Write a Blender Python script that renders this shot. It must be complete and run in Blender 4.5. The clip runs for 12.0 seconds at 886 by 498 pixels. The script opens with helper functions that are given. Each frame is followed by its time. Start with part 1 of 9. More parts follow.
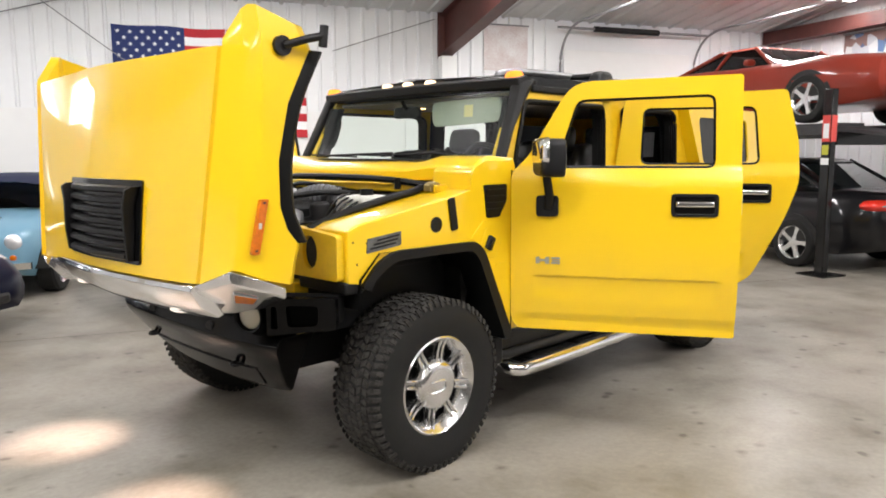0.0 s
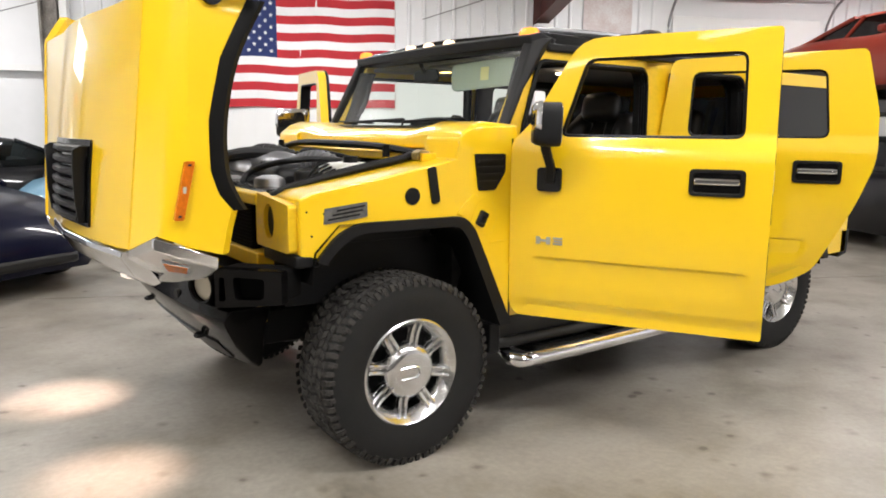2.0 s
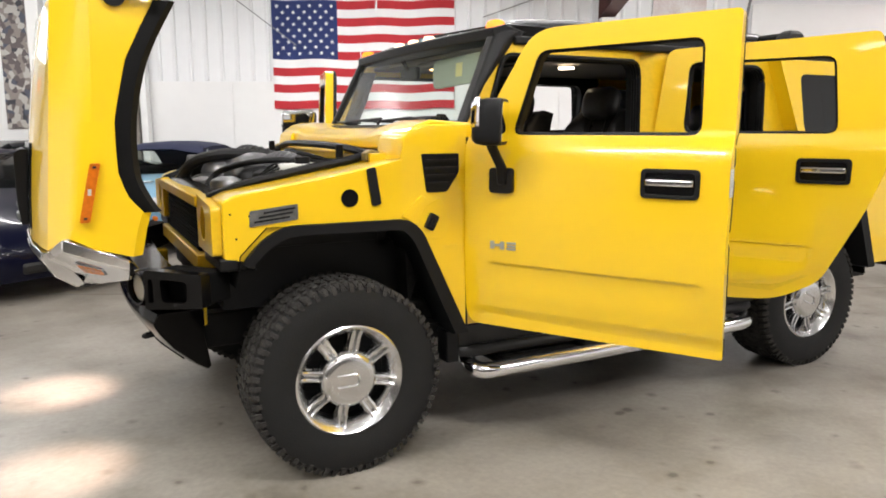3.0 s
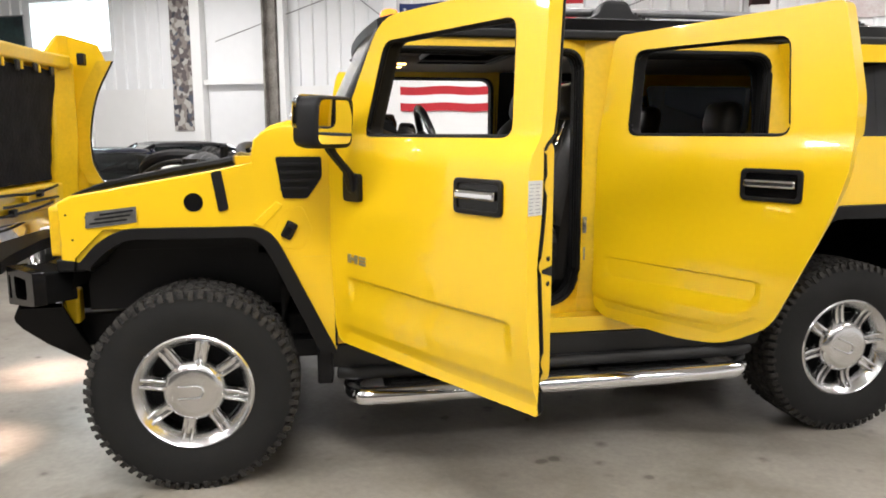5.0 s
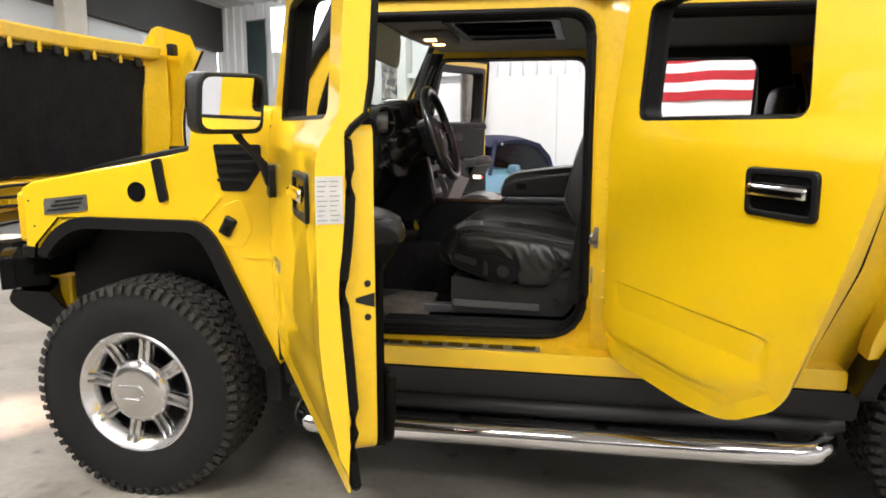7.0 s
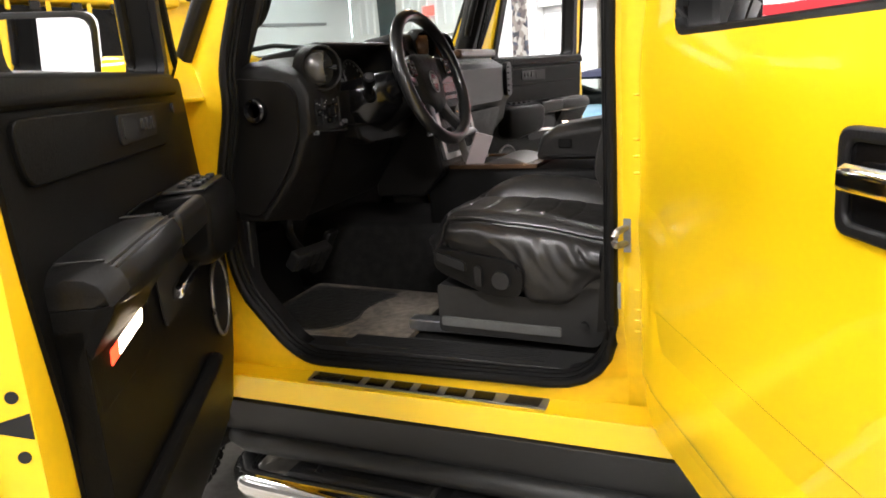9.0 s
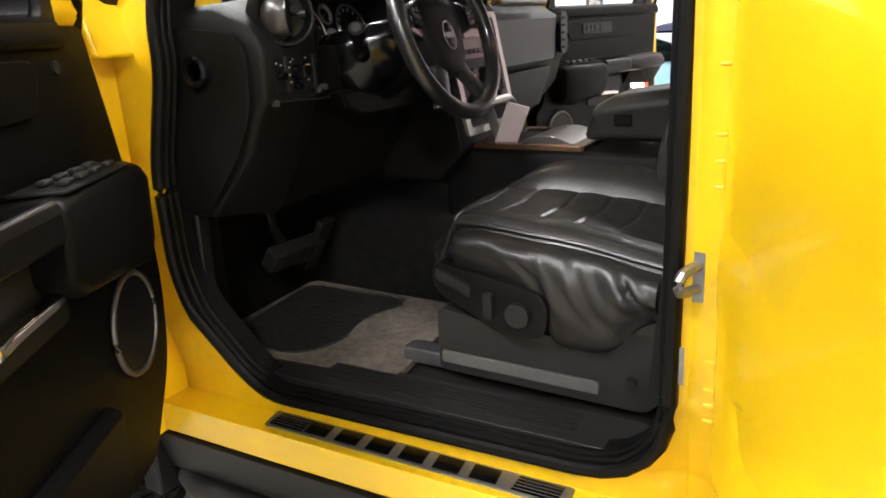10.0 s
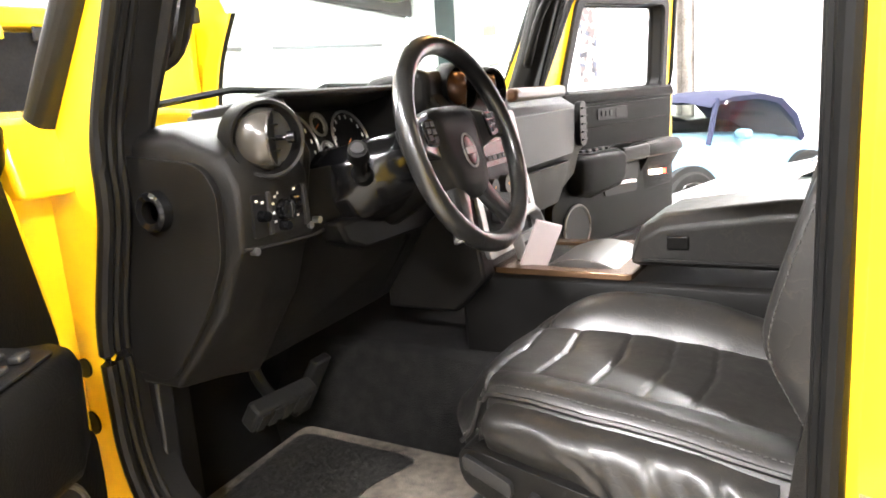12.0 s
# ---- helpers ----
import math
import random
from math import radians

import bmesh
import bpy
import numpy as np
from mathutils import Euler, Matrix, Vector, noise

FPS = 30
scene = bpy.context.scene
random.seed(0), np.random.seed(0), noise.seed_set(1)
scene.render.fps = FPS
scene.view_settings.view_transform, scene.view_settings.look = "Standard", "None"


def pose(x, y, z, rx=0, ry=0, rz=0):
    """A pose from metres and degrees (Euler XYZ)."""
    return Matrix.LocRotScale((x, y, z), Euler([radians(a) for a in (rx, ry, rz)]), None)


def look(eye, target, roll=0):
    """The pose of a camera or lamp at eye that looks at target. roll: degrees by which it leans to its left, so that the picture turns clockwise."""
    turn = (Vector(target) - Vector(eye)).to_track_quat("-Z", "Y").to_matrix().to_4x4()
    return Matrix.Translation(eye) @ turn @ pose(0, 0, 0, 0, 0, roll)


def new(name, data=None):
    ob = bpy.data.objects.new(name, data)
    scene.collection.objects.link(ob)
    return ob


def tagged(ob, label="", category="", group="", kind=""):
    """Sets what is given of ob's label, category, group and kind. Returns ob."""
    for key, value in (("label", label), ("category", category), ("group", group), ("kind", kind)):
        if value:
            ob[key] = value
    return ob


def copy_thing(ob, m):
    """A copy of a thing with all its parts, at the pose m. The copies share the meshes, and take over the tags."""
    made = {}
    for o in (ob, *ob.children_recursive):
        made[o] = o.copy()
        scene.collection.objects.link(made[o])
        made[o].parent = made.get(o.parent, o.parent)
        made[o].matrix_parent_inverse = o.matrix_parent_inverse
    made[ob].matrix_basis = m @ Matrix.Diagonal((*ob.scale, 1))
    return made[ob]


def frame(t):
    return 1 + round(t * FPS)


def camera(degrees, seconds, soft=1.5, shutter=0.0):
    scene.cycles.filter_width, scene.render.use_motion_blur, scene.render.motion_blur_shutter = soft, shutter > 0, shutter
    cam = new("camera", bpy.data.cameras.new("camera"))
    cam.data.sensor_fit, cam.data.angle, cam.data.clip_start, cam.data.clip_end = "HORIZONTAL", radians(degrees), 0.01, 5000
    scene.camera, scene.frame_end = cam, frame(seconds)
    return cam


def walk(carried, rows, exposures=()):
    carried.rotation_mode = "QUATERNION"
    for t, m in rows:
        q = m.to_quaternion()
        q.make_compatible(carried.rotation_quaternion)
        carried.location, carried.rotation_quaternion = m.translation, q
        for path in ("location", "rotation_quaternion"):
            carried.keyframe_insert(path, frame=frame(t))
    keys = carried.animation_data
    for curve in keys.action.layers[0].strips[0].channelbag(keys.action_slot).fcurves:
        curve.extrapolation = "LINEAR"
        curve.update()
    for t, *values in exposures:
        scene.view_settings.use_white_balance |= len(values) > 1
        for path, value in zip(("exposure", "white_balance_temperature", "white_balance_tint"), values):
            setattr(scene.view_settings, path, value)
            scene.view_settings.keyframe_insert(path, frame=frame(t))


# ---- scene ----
cam = camera(62.2, 12.0, soft=1.8, shutter=0.0)
ROWS = [
    (0.0, (-2.421, -3.465, 1.548), (-1.002, -2.081, 1.288), -0.26),
    (0.5, (-2.362, -3.482, 1.530), (-0.949, -2.095, 1.250), -1.14),
    (1.0, (-2.186, -3.544, 1.517), (-0.866, -2.073, 1.210), -1.10),
    (1.5, (-1.966, -3.649, 1.527), (-0.752, -2.089, 1.225), -0.66),
    (2.0, (-1.679, -3.669, 1.500), (-0.531, -2.064, 1.175), 0.59),
    (2.5, (-1.340, -3.734, 1.502), (-0.261, -2.082, 1.179), -0.83),
    (3.0, (-0.991, -3.912, 1.497), (-0.088, -2.157, 1.171), -0.14),
    (3.5, (-0.626, -4.024, 1.475), (0.137, -2.203, 1.154), -0.40),
    (5.5, (0.901, -4.071, 1.490), (1.076, -2.103, 1.181), 0.22),
    (6.0, (1.220, -3.952, 1.475), (1.206, -1.973, 1.182), -0.01),
    (6.5, (1.526, -3.779, 1.480), (1.313, -1.815, 1.170), -1.01),
    (7.0, (1.724, -3.500, 1.449), (1.358, -1.561, 1.119), -0.04),
    (9.0, (2.061, -2.451, 1.437), (1.253, -0.684, 0.963), -4.09),
    (9.5, (2.044, -2.159, 1.431), (1.097, -0.464, 0.948), -3.21),
    (10.0, (1.963, -1.911, 1.427), (1.002, -0.256, 0.843), -3.33),
    (10.5, (1.762, -1.680, 1.468), (0.881, 0.025, 0.907), -3.28),
    (11.0, (1.671, -1.552, 1.523), (0.798, 0.182, 1.041), -3.49),
    (11.5, (1.661, -1.522, 1.532), (0.775, 0.207, 1.057), -3.03),
    (12.0, (1.749, -1.624, 1.512), (0.792, 0.082, 1.095), -4.17),
]
EXPOSURES = [(0.0, 0.25), (3.5, 0.2), (5.5, 0.3), (7.0, 0.47), (9.0, 1.12), (10.0, 1.24), (10.5, 1.38), (11.0, 2.58), (12.0, 2.88)]
walk(cam, [(t, look(eye, aim, roll)) for t, eye, aim, roll in ROWS], EXPOSURES)

# ---- the hall's own axes: x along the flag wall, y into that wall, z up
HALL = pose(1.9, 7.18, 0, 0, 0, -25.7)

# ---- light: dim sky outside, rows of ceiling tubes inside
world = bpy.data.worlds.new("sky")
scene.world = world
world.use_nodes = True
sky = world.node_tree.nodes.new("ShaderNodeTexSky")
sky.sky_type, sky.sun_disc = "NISHITA", False
sky.sun_elevation, sky.sun_rotation = radians(35), radians(200)
world.node_tree.links.new(sky.outputs[0], world.node_tree.nodes["Background"].inputs[0])
world.node_tree.nodes["Background"].inputs[1].default_value = 0.12


# ---- materials
def mat(name, color, rough=0.5, metal=0.0, coat=0.0, vary=0.0, scale=8.0, bump=0.0, bump_scale=60.0, rough_vary=0.0, spec=0.5, color2=None, emit=None, island=0.0, coat_rough=0.03):
    m = bpy.data.materials.new(name)
    m.use_nodes = True
    t = m.node_tree
    b = t.nodes["Principled BSDF"]
    b.inputs["Base Color"].default_value = (*color, 1)
    b.inputs["Roughness"].default_value = rough
    b.inputs["Metallic"].default_value = metal
    b.inputs["Coat Weight"].default_value = coat
    b.inputs["Coat Roughness"].default_value = coat_rough
    b.inputs["Specular IOR Level"].default_value = spec
    if emit:
        b.inputs["Emission Color"].default_value = (*emit[0], 1)
        b.inputs["Emission Strength"].default_value = emit[1]
    co = t.nodes.new("ShaderNodeTexCoord")
    if vary or color2 or rough_vary:
        n1 = t.nodes.new("ShaderNodeTexNoise")
        n1.inputs["Scale"].default_value, n1.inputs["Detail"].default_value = scale, 8
        n2 = t.nodes.new("ShaderNodeTexNoise")
        n2.inputs["Scale"].default_value, n2.inputs["Detail"].default_value = scale * 9, 5
        add = t.nodes.new("ShaderNodeMath")
        add.operation = "MULTIPLY_ADD"
        add.inputs[1].default_value = 0.6
        half = t.nodes.new("ShaderNodeMath")
        half.operation, half.inputs[1].default_value = "MULTIPLY", 0.4
        t.links.new(co.outputs["Object"], n1.inputs["Vector"])
        t.links.new(co.outputs["Object"], n2.inputs["Vector"])
        t.links.new(n2.outputs[0], half.inputs[0])
        t.links.new(n1.outputs[0], add.inputs[0])
        t.links.new(half.outputs[0], add.inputs[2])
        ramp = t.nodes.new("ShaderNodeMapRange")
        ramp.inputs[1].default_value, ramp.inputs[2].default_value = 0.34, 0.66
        t.links.new(add.outputs[0], ramp.inputs[0])
        if vary or color2:
            mix = t.nodes.new("ShaderNodeMix")
            mix.data_type = "RGBA"
            dark = color2 or tuple(c * (1 - vary) for c in color)
            mix.inputs[6].default_value, mix.inputs[7].default_value = (*dark, 1), (*color, 1)
            t.links.new(ramp.outputs[0], mix.inputs[0])
            t.links.new(mix.outputs[2], b.inputs["Base Color"])
        if rough_vary:
            rr = t.nodes.new("ShaderNodeMapRange")
            rr.inputs[3].default_value, rr.inputs[4].default_value = rough - rough_vary, rough + rough_vary
            t.links.new(ramp.outputs[0], rr.inputs[0])
            t.links.new(rr.outputs[0], b.inputs["Roughness"])
    if bump:
        nb = t.nodes.new("ShaderNodeTexNoise")
        nb.inputs["Scale"].default_value, nb.inputs["Detail"].default_value = bump_scale, 4
        bp = t.nodes.new("ShaderNodeBump")
        bp.inputs["Strength"].default_value, bp.inputs["Distance"].default_value = bump, 0.01
        t.links.new(co.outputs["Object"], nb.inputs["Vector"])
        t.links.new(nb.outputs[0], bp.inputs["Height"])
        t.links.new(bp.outputs[0], b.inputs["Normal"])
    return m


def glass_mat(name, tint, low=0.05, gloss=0.01):
    """Thin pane: clear or tinted see-through with a mirror gloss that grows at grazing angles."""
    m = bpy.data.materials.new(name)
    m.use_nodes = True
    t = m.node_tree
    t.nodes.remove(t.nodes["Principled BSDF"])
    tr, gl, mx, lw = t.nodes.new("ShaderNodeBsdfTransparent"), t.nodes.new("ShaderNodeBsdfGlossy"), t.nodes.new("ShaderNodeMixShader"), t.nodes.new("ShaderNodeLayerWeight")
    tr.inputs[0].default_value = (*tint, 1)
    gl.inputs[0].default_value, gl.inputs[1].default_value = (1, 1, 1, 1), gloss
    pw, ad = t.nodes.new("ShaderNodeMath"), t.nodes.new("ShaderNodeMath")
    pw.operation, pw.inputs[1].default_value = "POWER", 5.0
    ad.operation, ad.inputs[1].default_value, ad.inputs[2].default_value = "MULTIPLY_ADD", 0.9, low
    t.links.new(lw.outputs["Facing"], pw.inputs[0])
    t.links.new(pw.outputs[0], ad.inputs[0])
    t.links.new(ad.outputs[0], mx.inputs[0])
    t.links.new(tr.outputs[0], mx.inputs[1])
    t.links.new(gl.outputs[0], mx.inputs[2])
    t.links.new(mx.outputs[0], t.nodes["Material Output"].inputs[0])
    return m


YELLOW = mat("yellow_paint", (0.88, 0.565, 0.006), 0.30, coat=0.9, vary=0.015, scale=1.5, rough_vary=0.01)
YELLOW_IN = mat("yellow_inner_paint", (0.84, 0.535, 0.008), 0.40, coat=0.4, vary=0.18, scale=5, rough_vary=0.08)
BLACK_PLASTIC = mat("black_plastic", (0.0055, 0.0055, 0.006), 0.46, spec=0.28, vary=0.3, scale=12, bump=0.12, bump_scale=350)
BLACK_GLOSS = mat("black_gloss_paint", (0.004, 0.004, 0.0043), 0.16, spec=0.38, vary=0.2, scale=6)
RUBBER = mat("rubber", (0.009, 0.009, 0.009), 0.7, spec=0.3, vary=0.35, scale=14, bump=0.15, bump_scale=120, color2=(0.012, 0.0117, 0.011))
TREAD = mat("dusty_tread", (0.060, 0.056, 0.050), 0.9, spec=0.2, color2=(0.016, 0.0155, 0.015), scale=26, bump=0.5, bump_scale=160)
ROCKER = mat("grey_cladding", (0.013, 0.013, 0.0128), 0.5, spec=0.4, vary=0.3, scale=8, bump=0.15, bump_scale=260)
RAD_BLACK = mat("radiator_black", (0.0045, 0.0045, 0.0045), 0.8, spec=0.08, vary=0.4, scale=30)
SEAL = mat("rubber_seal", (0.0042, 0.0042, 0.0042), 0.48, spec=0.17, vary=0.3, scale=20)
CHROME = mat("chrome", (0.86, 0.86, 0.87), 0.07, metal=1, rough_vary=0.04, scale=10)
ALLOY = mat("polished_alloy", (0.72, 0.72, 0.72), 0.2, metal=1, rough_vary=0.08, scale=14)
STEEL = mat("dull_steel", (0.34, 0.34, 0.35), 0.42, metal=0.9, vary=0.3, scale=15)
DARK_METAL = mat("dark_metal", (0.012, 0.012, 0.013), 0.55, metal=0.4, vary=0.4, scale=12, bump=0.1)
LINER = mat("hood_liner", (0.014, 0.014, 0.015), 0.95, spec=0.15, vary=0.5, scale=9, bump=0.7, bump_scale=40)
AMBER = mat("amber_lens", (0.72, 0.17, 0.006), 0.2, coat=0.5, vary=0.35, scale=60)
AMBER_LIT = mat("amber_lens_lit", (0.9, 0.25, 0.02), 0.25, emit=((1.0, 0.30, 0.02), 0.9))
PALE_LIT = mat("pale_lens_lit", (0.9, 0.7, 0.5), 0.25, emit=((1.0, 0.72, 0.48), 1.6))
RED_LENS = mat("red_lens", (0.75, 0.035, 0.02), 0.2, coat=0.4)
CLEAR_LENS = mat("clear_lens", (0.75, 0.76, 0.78), 0.12, metal=0.5, coat=0.6)
CREAM_LENS = mat("fog_lens", (0.55, 0.52, 0.42), 0.2, coat=0.5)
WHITE_PAINT = mat("white_wall", (0.80, 0.81, 0.82), 0.55, vary=0.05, scale=0.8)
GREY_PAINT = mat("grey_wall", (0.13, 0.125, 0.115), 0.7, vary=0.2, scale=0.7)
WHITE_LOW = mat("white_panel", (0.80, 0.80, 0.79), 0.5, vary=0.05, scale=0.6)
CEIL = mat("ceiling_white", (0.56, 0.57, 0.57), 0.6, vary=0.12, scale=1.0)
RED_STEEL = mat("oxide_steel", (0.10, 0.028, 0.022), 0.55, vary=0.35, scale=6)
GREY_STEEL = mat("grey_steel", (0.30, 0.30, 0.31), 0.5, metal=0.3, vary=0.3, scale=7)
BROWN_BEAM = mat("dark_lintel", (0.055, 0.047, 0.045), 0.6, vary=0.25, scale=3)
CREAM = mat("cream_paint", (0.66, 0.61, 0.53), 0.5, vary=0.15, scale=4)
GLASS = glass_mat("clear_glass", (0.86, 0.91, 0.89), 0.02)
DUSTY_GLASS = glass_mat("dusty_windshield", (0.80, 0.88, 0.84), 0.006, 0.22)
TINT = glass_mat("tinted_glass", (0.08, 0.085, 0.09))
MIRROR = mat("mirror_glass", (0.9, 0.9, 0.92), 0.01, metal=1)


def concrete():
    m = mat("concrete_floor", (0.40, 0.37, 0.32), 0.33, bump=0.05, bump_scale=90)
    t = m.node_tree
    b = t.nodes["Principled BSDF"]
    co = t.nodes.new("ShaderNodeTexCoord")
    def noise_node(scale, detail, rough=0.6):
        n = t.nodes.new("ShaderNodeTexNoise")
        n.inputs["Scale"].default_value, n.inputs["Detail"].default_value, n.inputs["Roughness"].default_value = scale, detail, rough
        t.links.new(co.outputs["Object"], n.inputs["Vector"])
        return n
    def ramp(src, stops):
        r = t.nodes.new("ShaderNodeValToRGB")
        while len(r.color_ramp.elements) < len(stops):
            r.color_ramp.elements.new(0.5)
        for e, (pos, col) in zip(r.color_ramp.elements, stops):
            e.position, e.color = pos, (*col, 1)
        t.links.new(src, r.inputs[0])
        return r
    big = ramp(noise_node(0.7, 4, 0.5).outputs[0], [(0.3, (0.22, 0.198, 0.167)), (0.5, (0.285, 0.26, 0.222)), (0.72, (0.34, 0.315, 0.272))])
    fine = ramp(noise_node(30, 8).outputs[0], [(0.3, (0.84, 0.84, 0.84)), (0.7, (1.06, 1.06, 1.06))])
    blot = ramp(noise_node(1.9, 5, 0.55).outputs[0], [(0.26, (0.46, 0.44, 0.40)), (0.40, (0.81, 0.80, 0.77)), (0.58, (1.04, 1.04, 1.04))])
    spots = t.nodes.new("ShaderNodeTexVoronoi")
    spots.inputs["Scale"].default_value = 2.3
    t.links.new(co.outputs["Object"], spots.inputs["Vector"])
    spot = ramp(spots.outputs["Distance"], [(0.015, (0.5, 0.48, 0.46)), (0.05, (0.75, 0.74, 0.72)), (0.1, (1, 1, 1))])
    # small oil and rubber marks of uneven outline
    wob = noise_node(6, 3)
    mixv = t.nodes.new("ShaderNodeMix")
    mixv.data_type, mixv.blend_type = "RGBA", "LINEAR_LIGHT"
    mixv.inputs[0].default_value = 0.045
    t.links.new(co.outputs["Object"], mixv.inputs[6])
    t.links.new(wob.outputs["Color"], mixv.inputs[7])
    dots = t.nodes.new("ShaderNodeTexVoronoi")
    dots.inputs["Scale"].default_value = 5.6
    t.links.new(mixv.outputs[2], dots.inputs["Vector"])
    sparse, clip = t.nodes.new("ShaderNodeMath"), t.nodes.new("ShaderNodeMapRange")
    clip.inputs[1].default_value, clip.inputs[2].default_value, clip.inputs[3].default_value, clip.inputs[4].default_value = 0.37, 0.70, -0.07, 0.22
    t.links.new(noise_node(2.6, 2).outputs[0], clip.inputs[0])
    t.links.new(dots.outputs["Distance"], sparse.inputs[0])
    t.links.new(clip.outputs[0], sparse.inputs[1])
    dot = ramp(sparse.outputs[0], [(0.06, (0.42, 0.40, 0.38)), (0.12, (0.82, 0.81, 0.80)), (0.22, (1, 1, 1))])
    last = big.outputs[0]
    for n in (fine, blot, spot, dot):
        mx = t.nodes.new("ShaderNodeMix")
        mx.data_type, mx.blend_type = "RGBA", "MULTIPLY"
        mx.inputs[0].default_value = 1
        t.links.new(last, mx.inputs[6])
        t.links.new(n.outputs[0], mx.inputs[7])
        last = mx.outputs[2]
    t.links.new(last, b.inputs["Base Color"])
    rr = t.nodes.new("ShaderNodeMapRange")
    rr.inputs[1].default_value, rr.inputs[2].default_value, rr.inputs[3].default_value, rr.inputs[4].default_value = 0.3, 0.7, 0.28, 0.46
    t.links.new(noise_node(2.2, 6).outputs[0], rr.inputs[0])
    t.links.new(rr.outputs[0], b.inputs["Roughness"])
    return m


CONCRETE = concrete()


# ---- mesh helpers
def finish(bm, smooth=True):
    bmesh.ops.recalc_face_normals(bm, faces=bm.faces)
    if smooth:
        for f in bm.faces:
            f.smooth = True
    return bm


def part(name, bm, material, parent=None, label="", bevel=0.0, smooth=True, segs=2, sharp=35, m=None):
    """Links a bmesh as one mesh object, under parent where given."""
    finish(bm, smooth)
    me = bpy.data.meshes.new(name)
    bm.to_mesh(me)
    bm.free()
    if smooth:
        me.set_sharp_from_angle(angle=radians(sharp))
    me.materials.append(material)
    ob = new(name, me)
    if parent is not None:
        ob.parent = parent
    if m is not None:
        ob.matrix_basis = m
    if bevel:
        mod = ob.modifiers.new("bevel", "BEVEL")
        mod.width, mod.segments, mod.limit_method, mod.angle_limit = bevel, segs, "ANGLE", radians(32)
        mod.harden_normals = False
    if label:
        ob["label"] = label
    return ob


def thing(name, label, category, m=None, group="", kind=""):
    ob = new(name)
    if m is not None:
        ob.matrix_basis = m
    ob.empty_display_size = 0.1
    return tagged(ob, label, category, group, kind)


def box(bm, x0, x1, y0, y1, z0, z1, m=None):
    r = bmesh.ops.create_cube(bm, size=1)
    t = Matrix.Translation(((x0 + x1) / 2, (y0 + y1) / 2, (z0 + z1) / 2)) @ Matrix.Diagonal((abs(x1 - x0), abs(y1 - y0), abs(z1 - z0), 1))
    bmesh.ops.transform(bm, matrix=(m @ t) if m else t, verts=r["verts"])
    return r["verts"]


def bx(x0, x1, y0, y1, z0, z1, m=None):
    bm = bmesh.new()
    box(bm, x0, x1, y0, y1, z0, z1, m)
    return bm


def tube(bm, pts, r, seg=12, closed=False, squash=1.0):
    """A round bar along points."""
    pts = [Vector(p) for p in pts]
    n = len(pts)
    rings = []
    up = Vector((0, 0, 1))
    for i, p in enumerate(pts):
        a = pts[(i - 1) % n] if (closed or i) else p
        b = pts[(i + 1) % n] if (closed or i < n - 1) else p
        d = (b - a).normalized()
        s = d.cross(up)
        if s.length < 1e-3:
            s = d.cross(Vector((1, 0, 0)))
        s.normalize()
        w = s.cross(d).normalized()
        rad = r[i] if isinstance(r, (list, tuple)) else r
        rings.append([bm.verts.new(p + (s * math.cos(k * math.tau / seg) + w * squash * math.sin(k * math.tau / seg)) * rad) for k in range(seg)])
    for i in range(n if closed else n - 1):
        a, b = rings[i], rings[(i + 1) % n]
        for k in range(seg):
            bm.faces.new((a[k], a[(k + 1) % seg], b[(k + 1) % seg], b[k]))
    if not closed:
        bm.faces.new(rings[0][::-1])
        bm.faces.new(rings[-1])
    return bm


def curve_pts(pts, n=8):
    """A smooth run of points through the given ones."""
    pts = [Vector(p) for p in pts]
    out = []
    for i in range(len(pts) - 1):
        p0, p1, p2, p3 = pts[max(i - 1, 0)], pts[i], pts[i + 1], pts[min(i + 2, len(pts) - 1)]
        for k in range(n):
            t = k / n
            out.append(0.5 * ((2 * p1) + (p2 - p0) * t + (2 * p0 - 5 * p1 + 4 * p2 - p3) * t * t + (3 * p1 - p0 - 3 * p2 + p3) * t ** 3))
    out.append(pts[-1])
    return out


def rounded(pts, r, n=4):
    """A closed outline with its corners rounded; a corner's own radius may stand third."""
    out = []
    k = len(pts)
    for i in range(k):
        p, a, b = Vector(pts[i][:2]), Vector(pts[i - 1][:2]), Vector(pts[(i + 1) % k][:2])
        rad = pts[i][2] if len(pts[i]) > 2 else r
        da, db = (a - p), (b - p)
        la, lb = da.length, db.length
        q = min(rad, la * 0.48, lb * 0.48)
        if q < 1e-4:
            out.append(tuple(p))
            continue
        s, e = p + da / la * q, p + db / lb * q
        for j in range(n + 1):
            t = j / n
            out.append(tuple(s * (1 - t) ** 2 + p * 2 * t * (1 - t) + e * t * t))
    return out


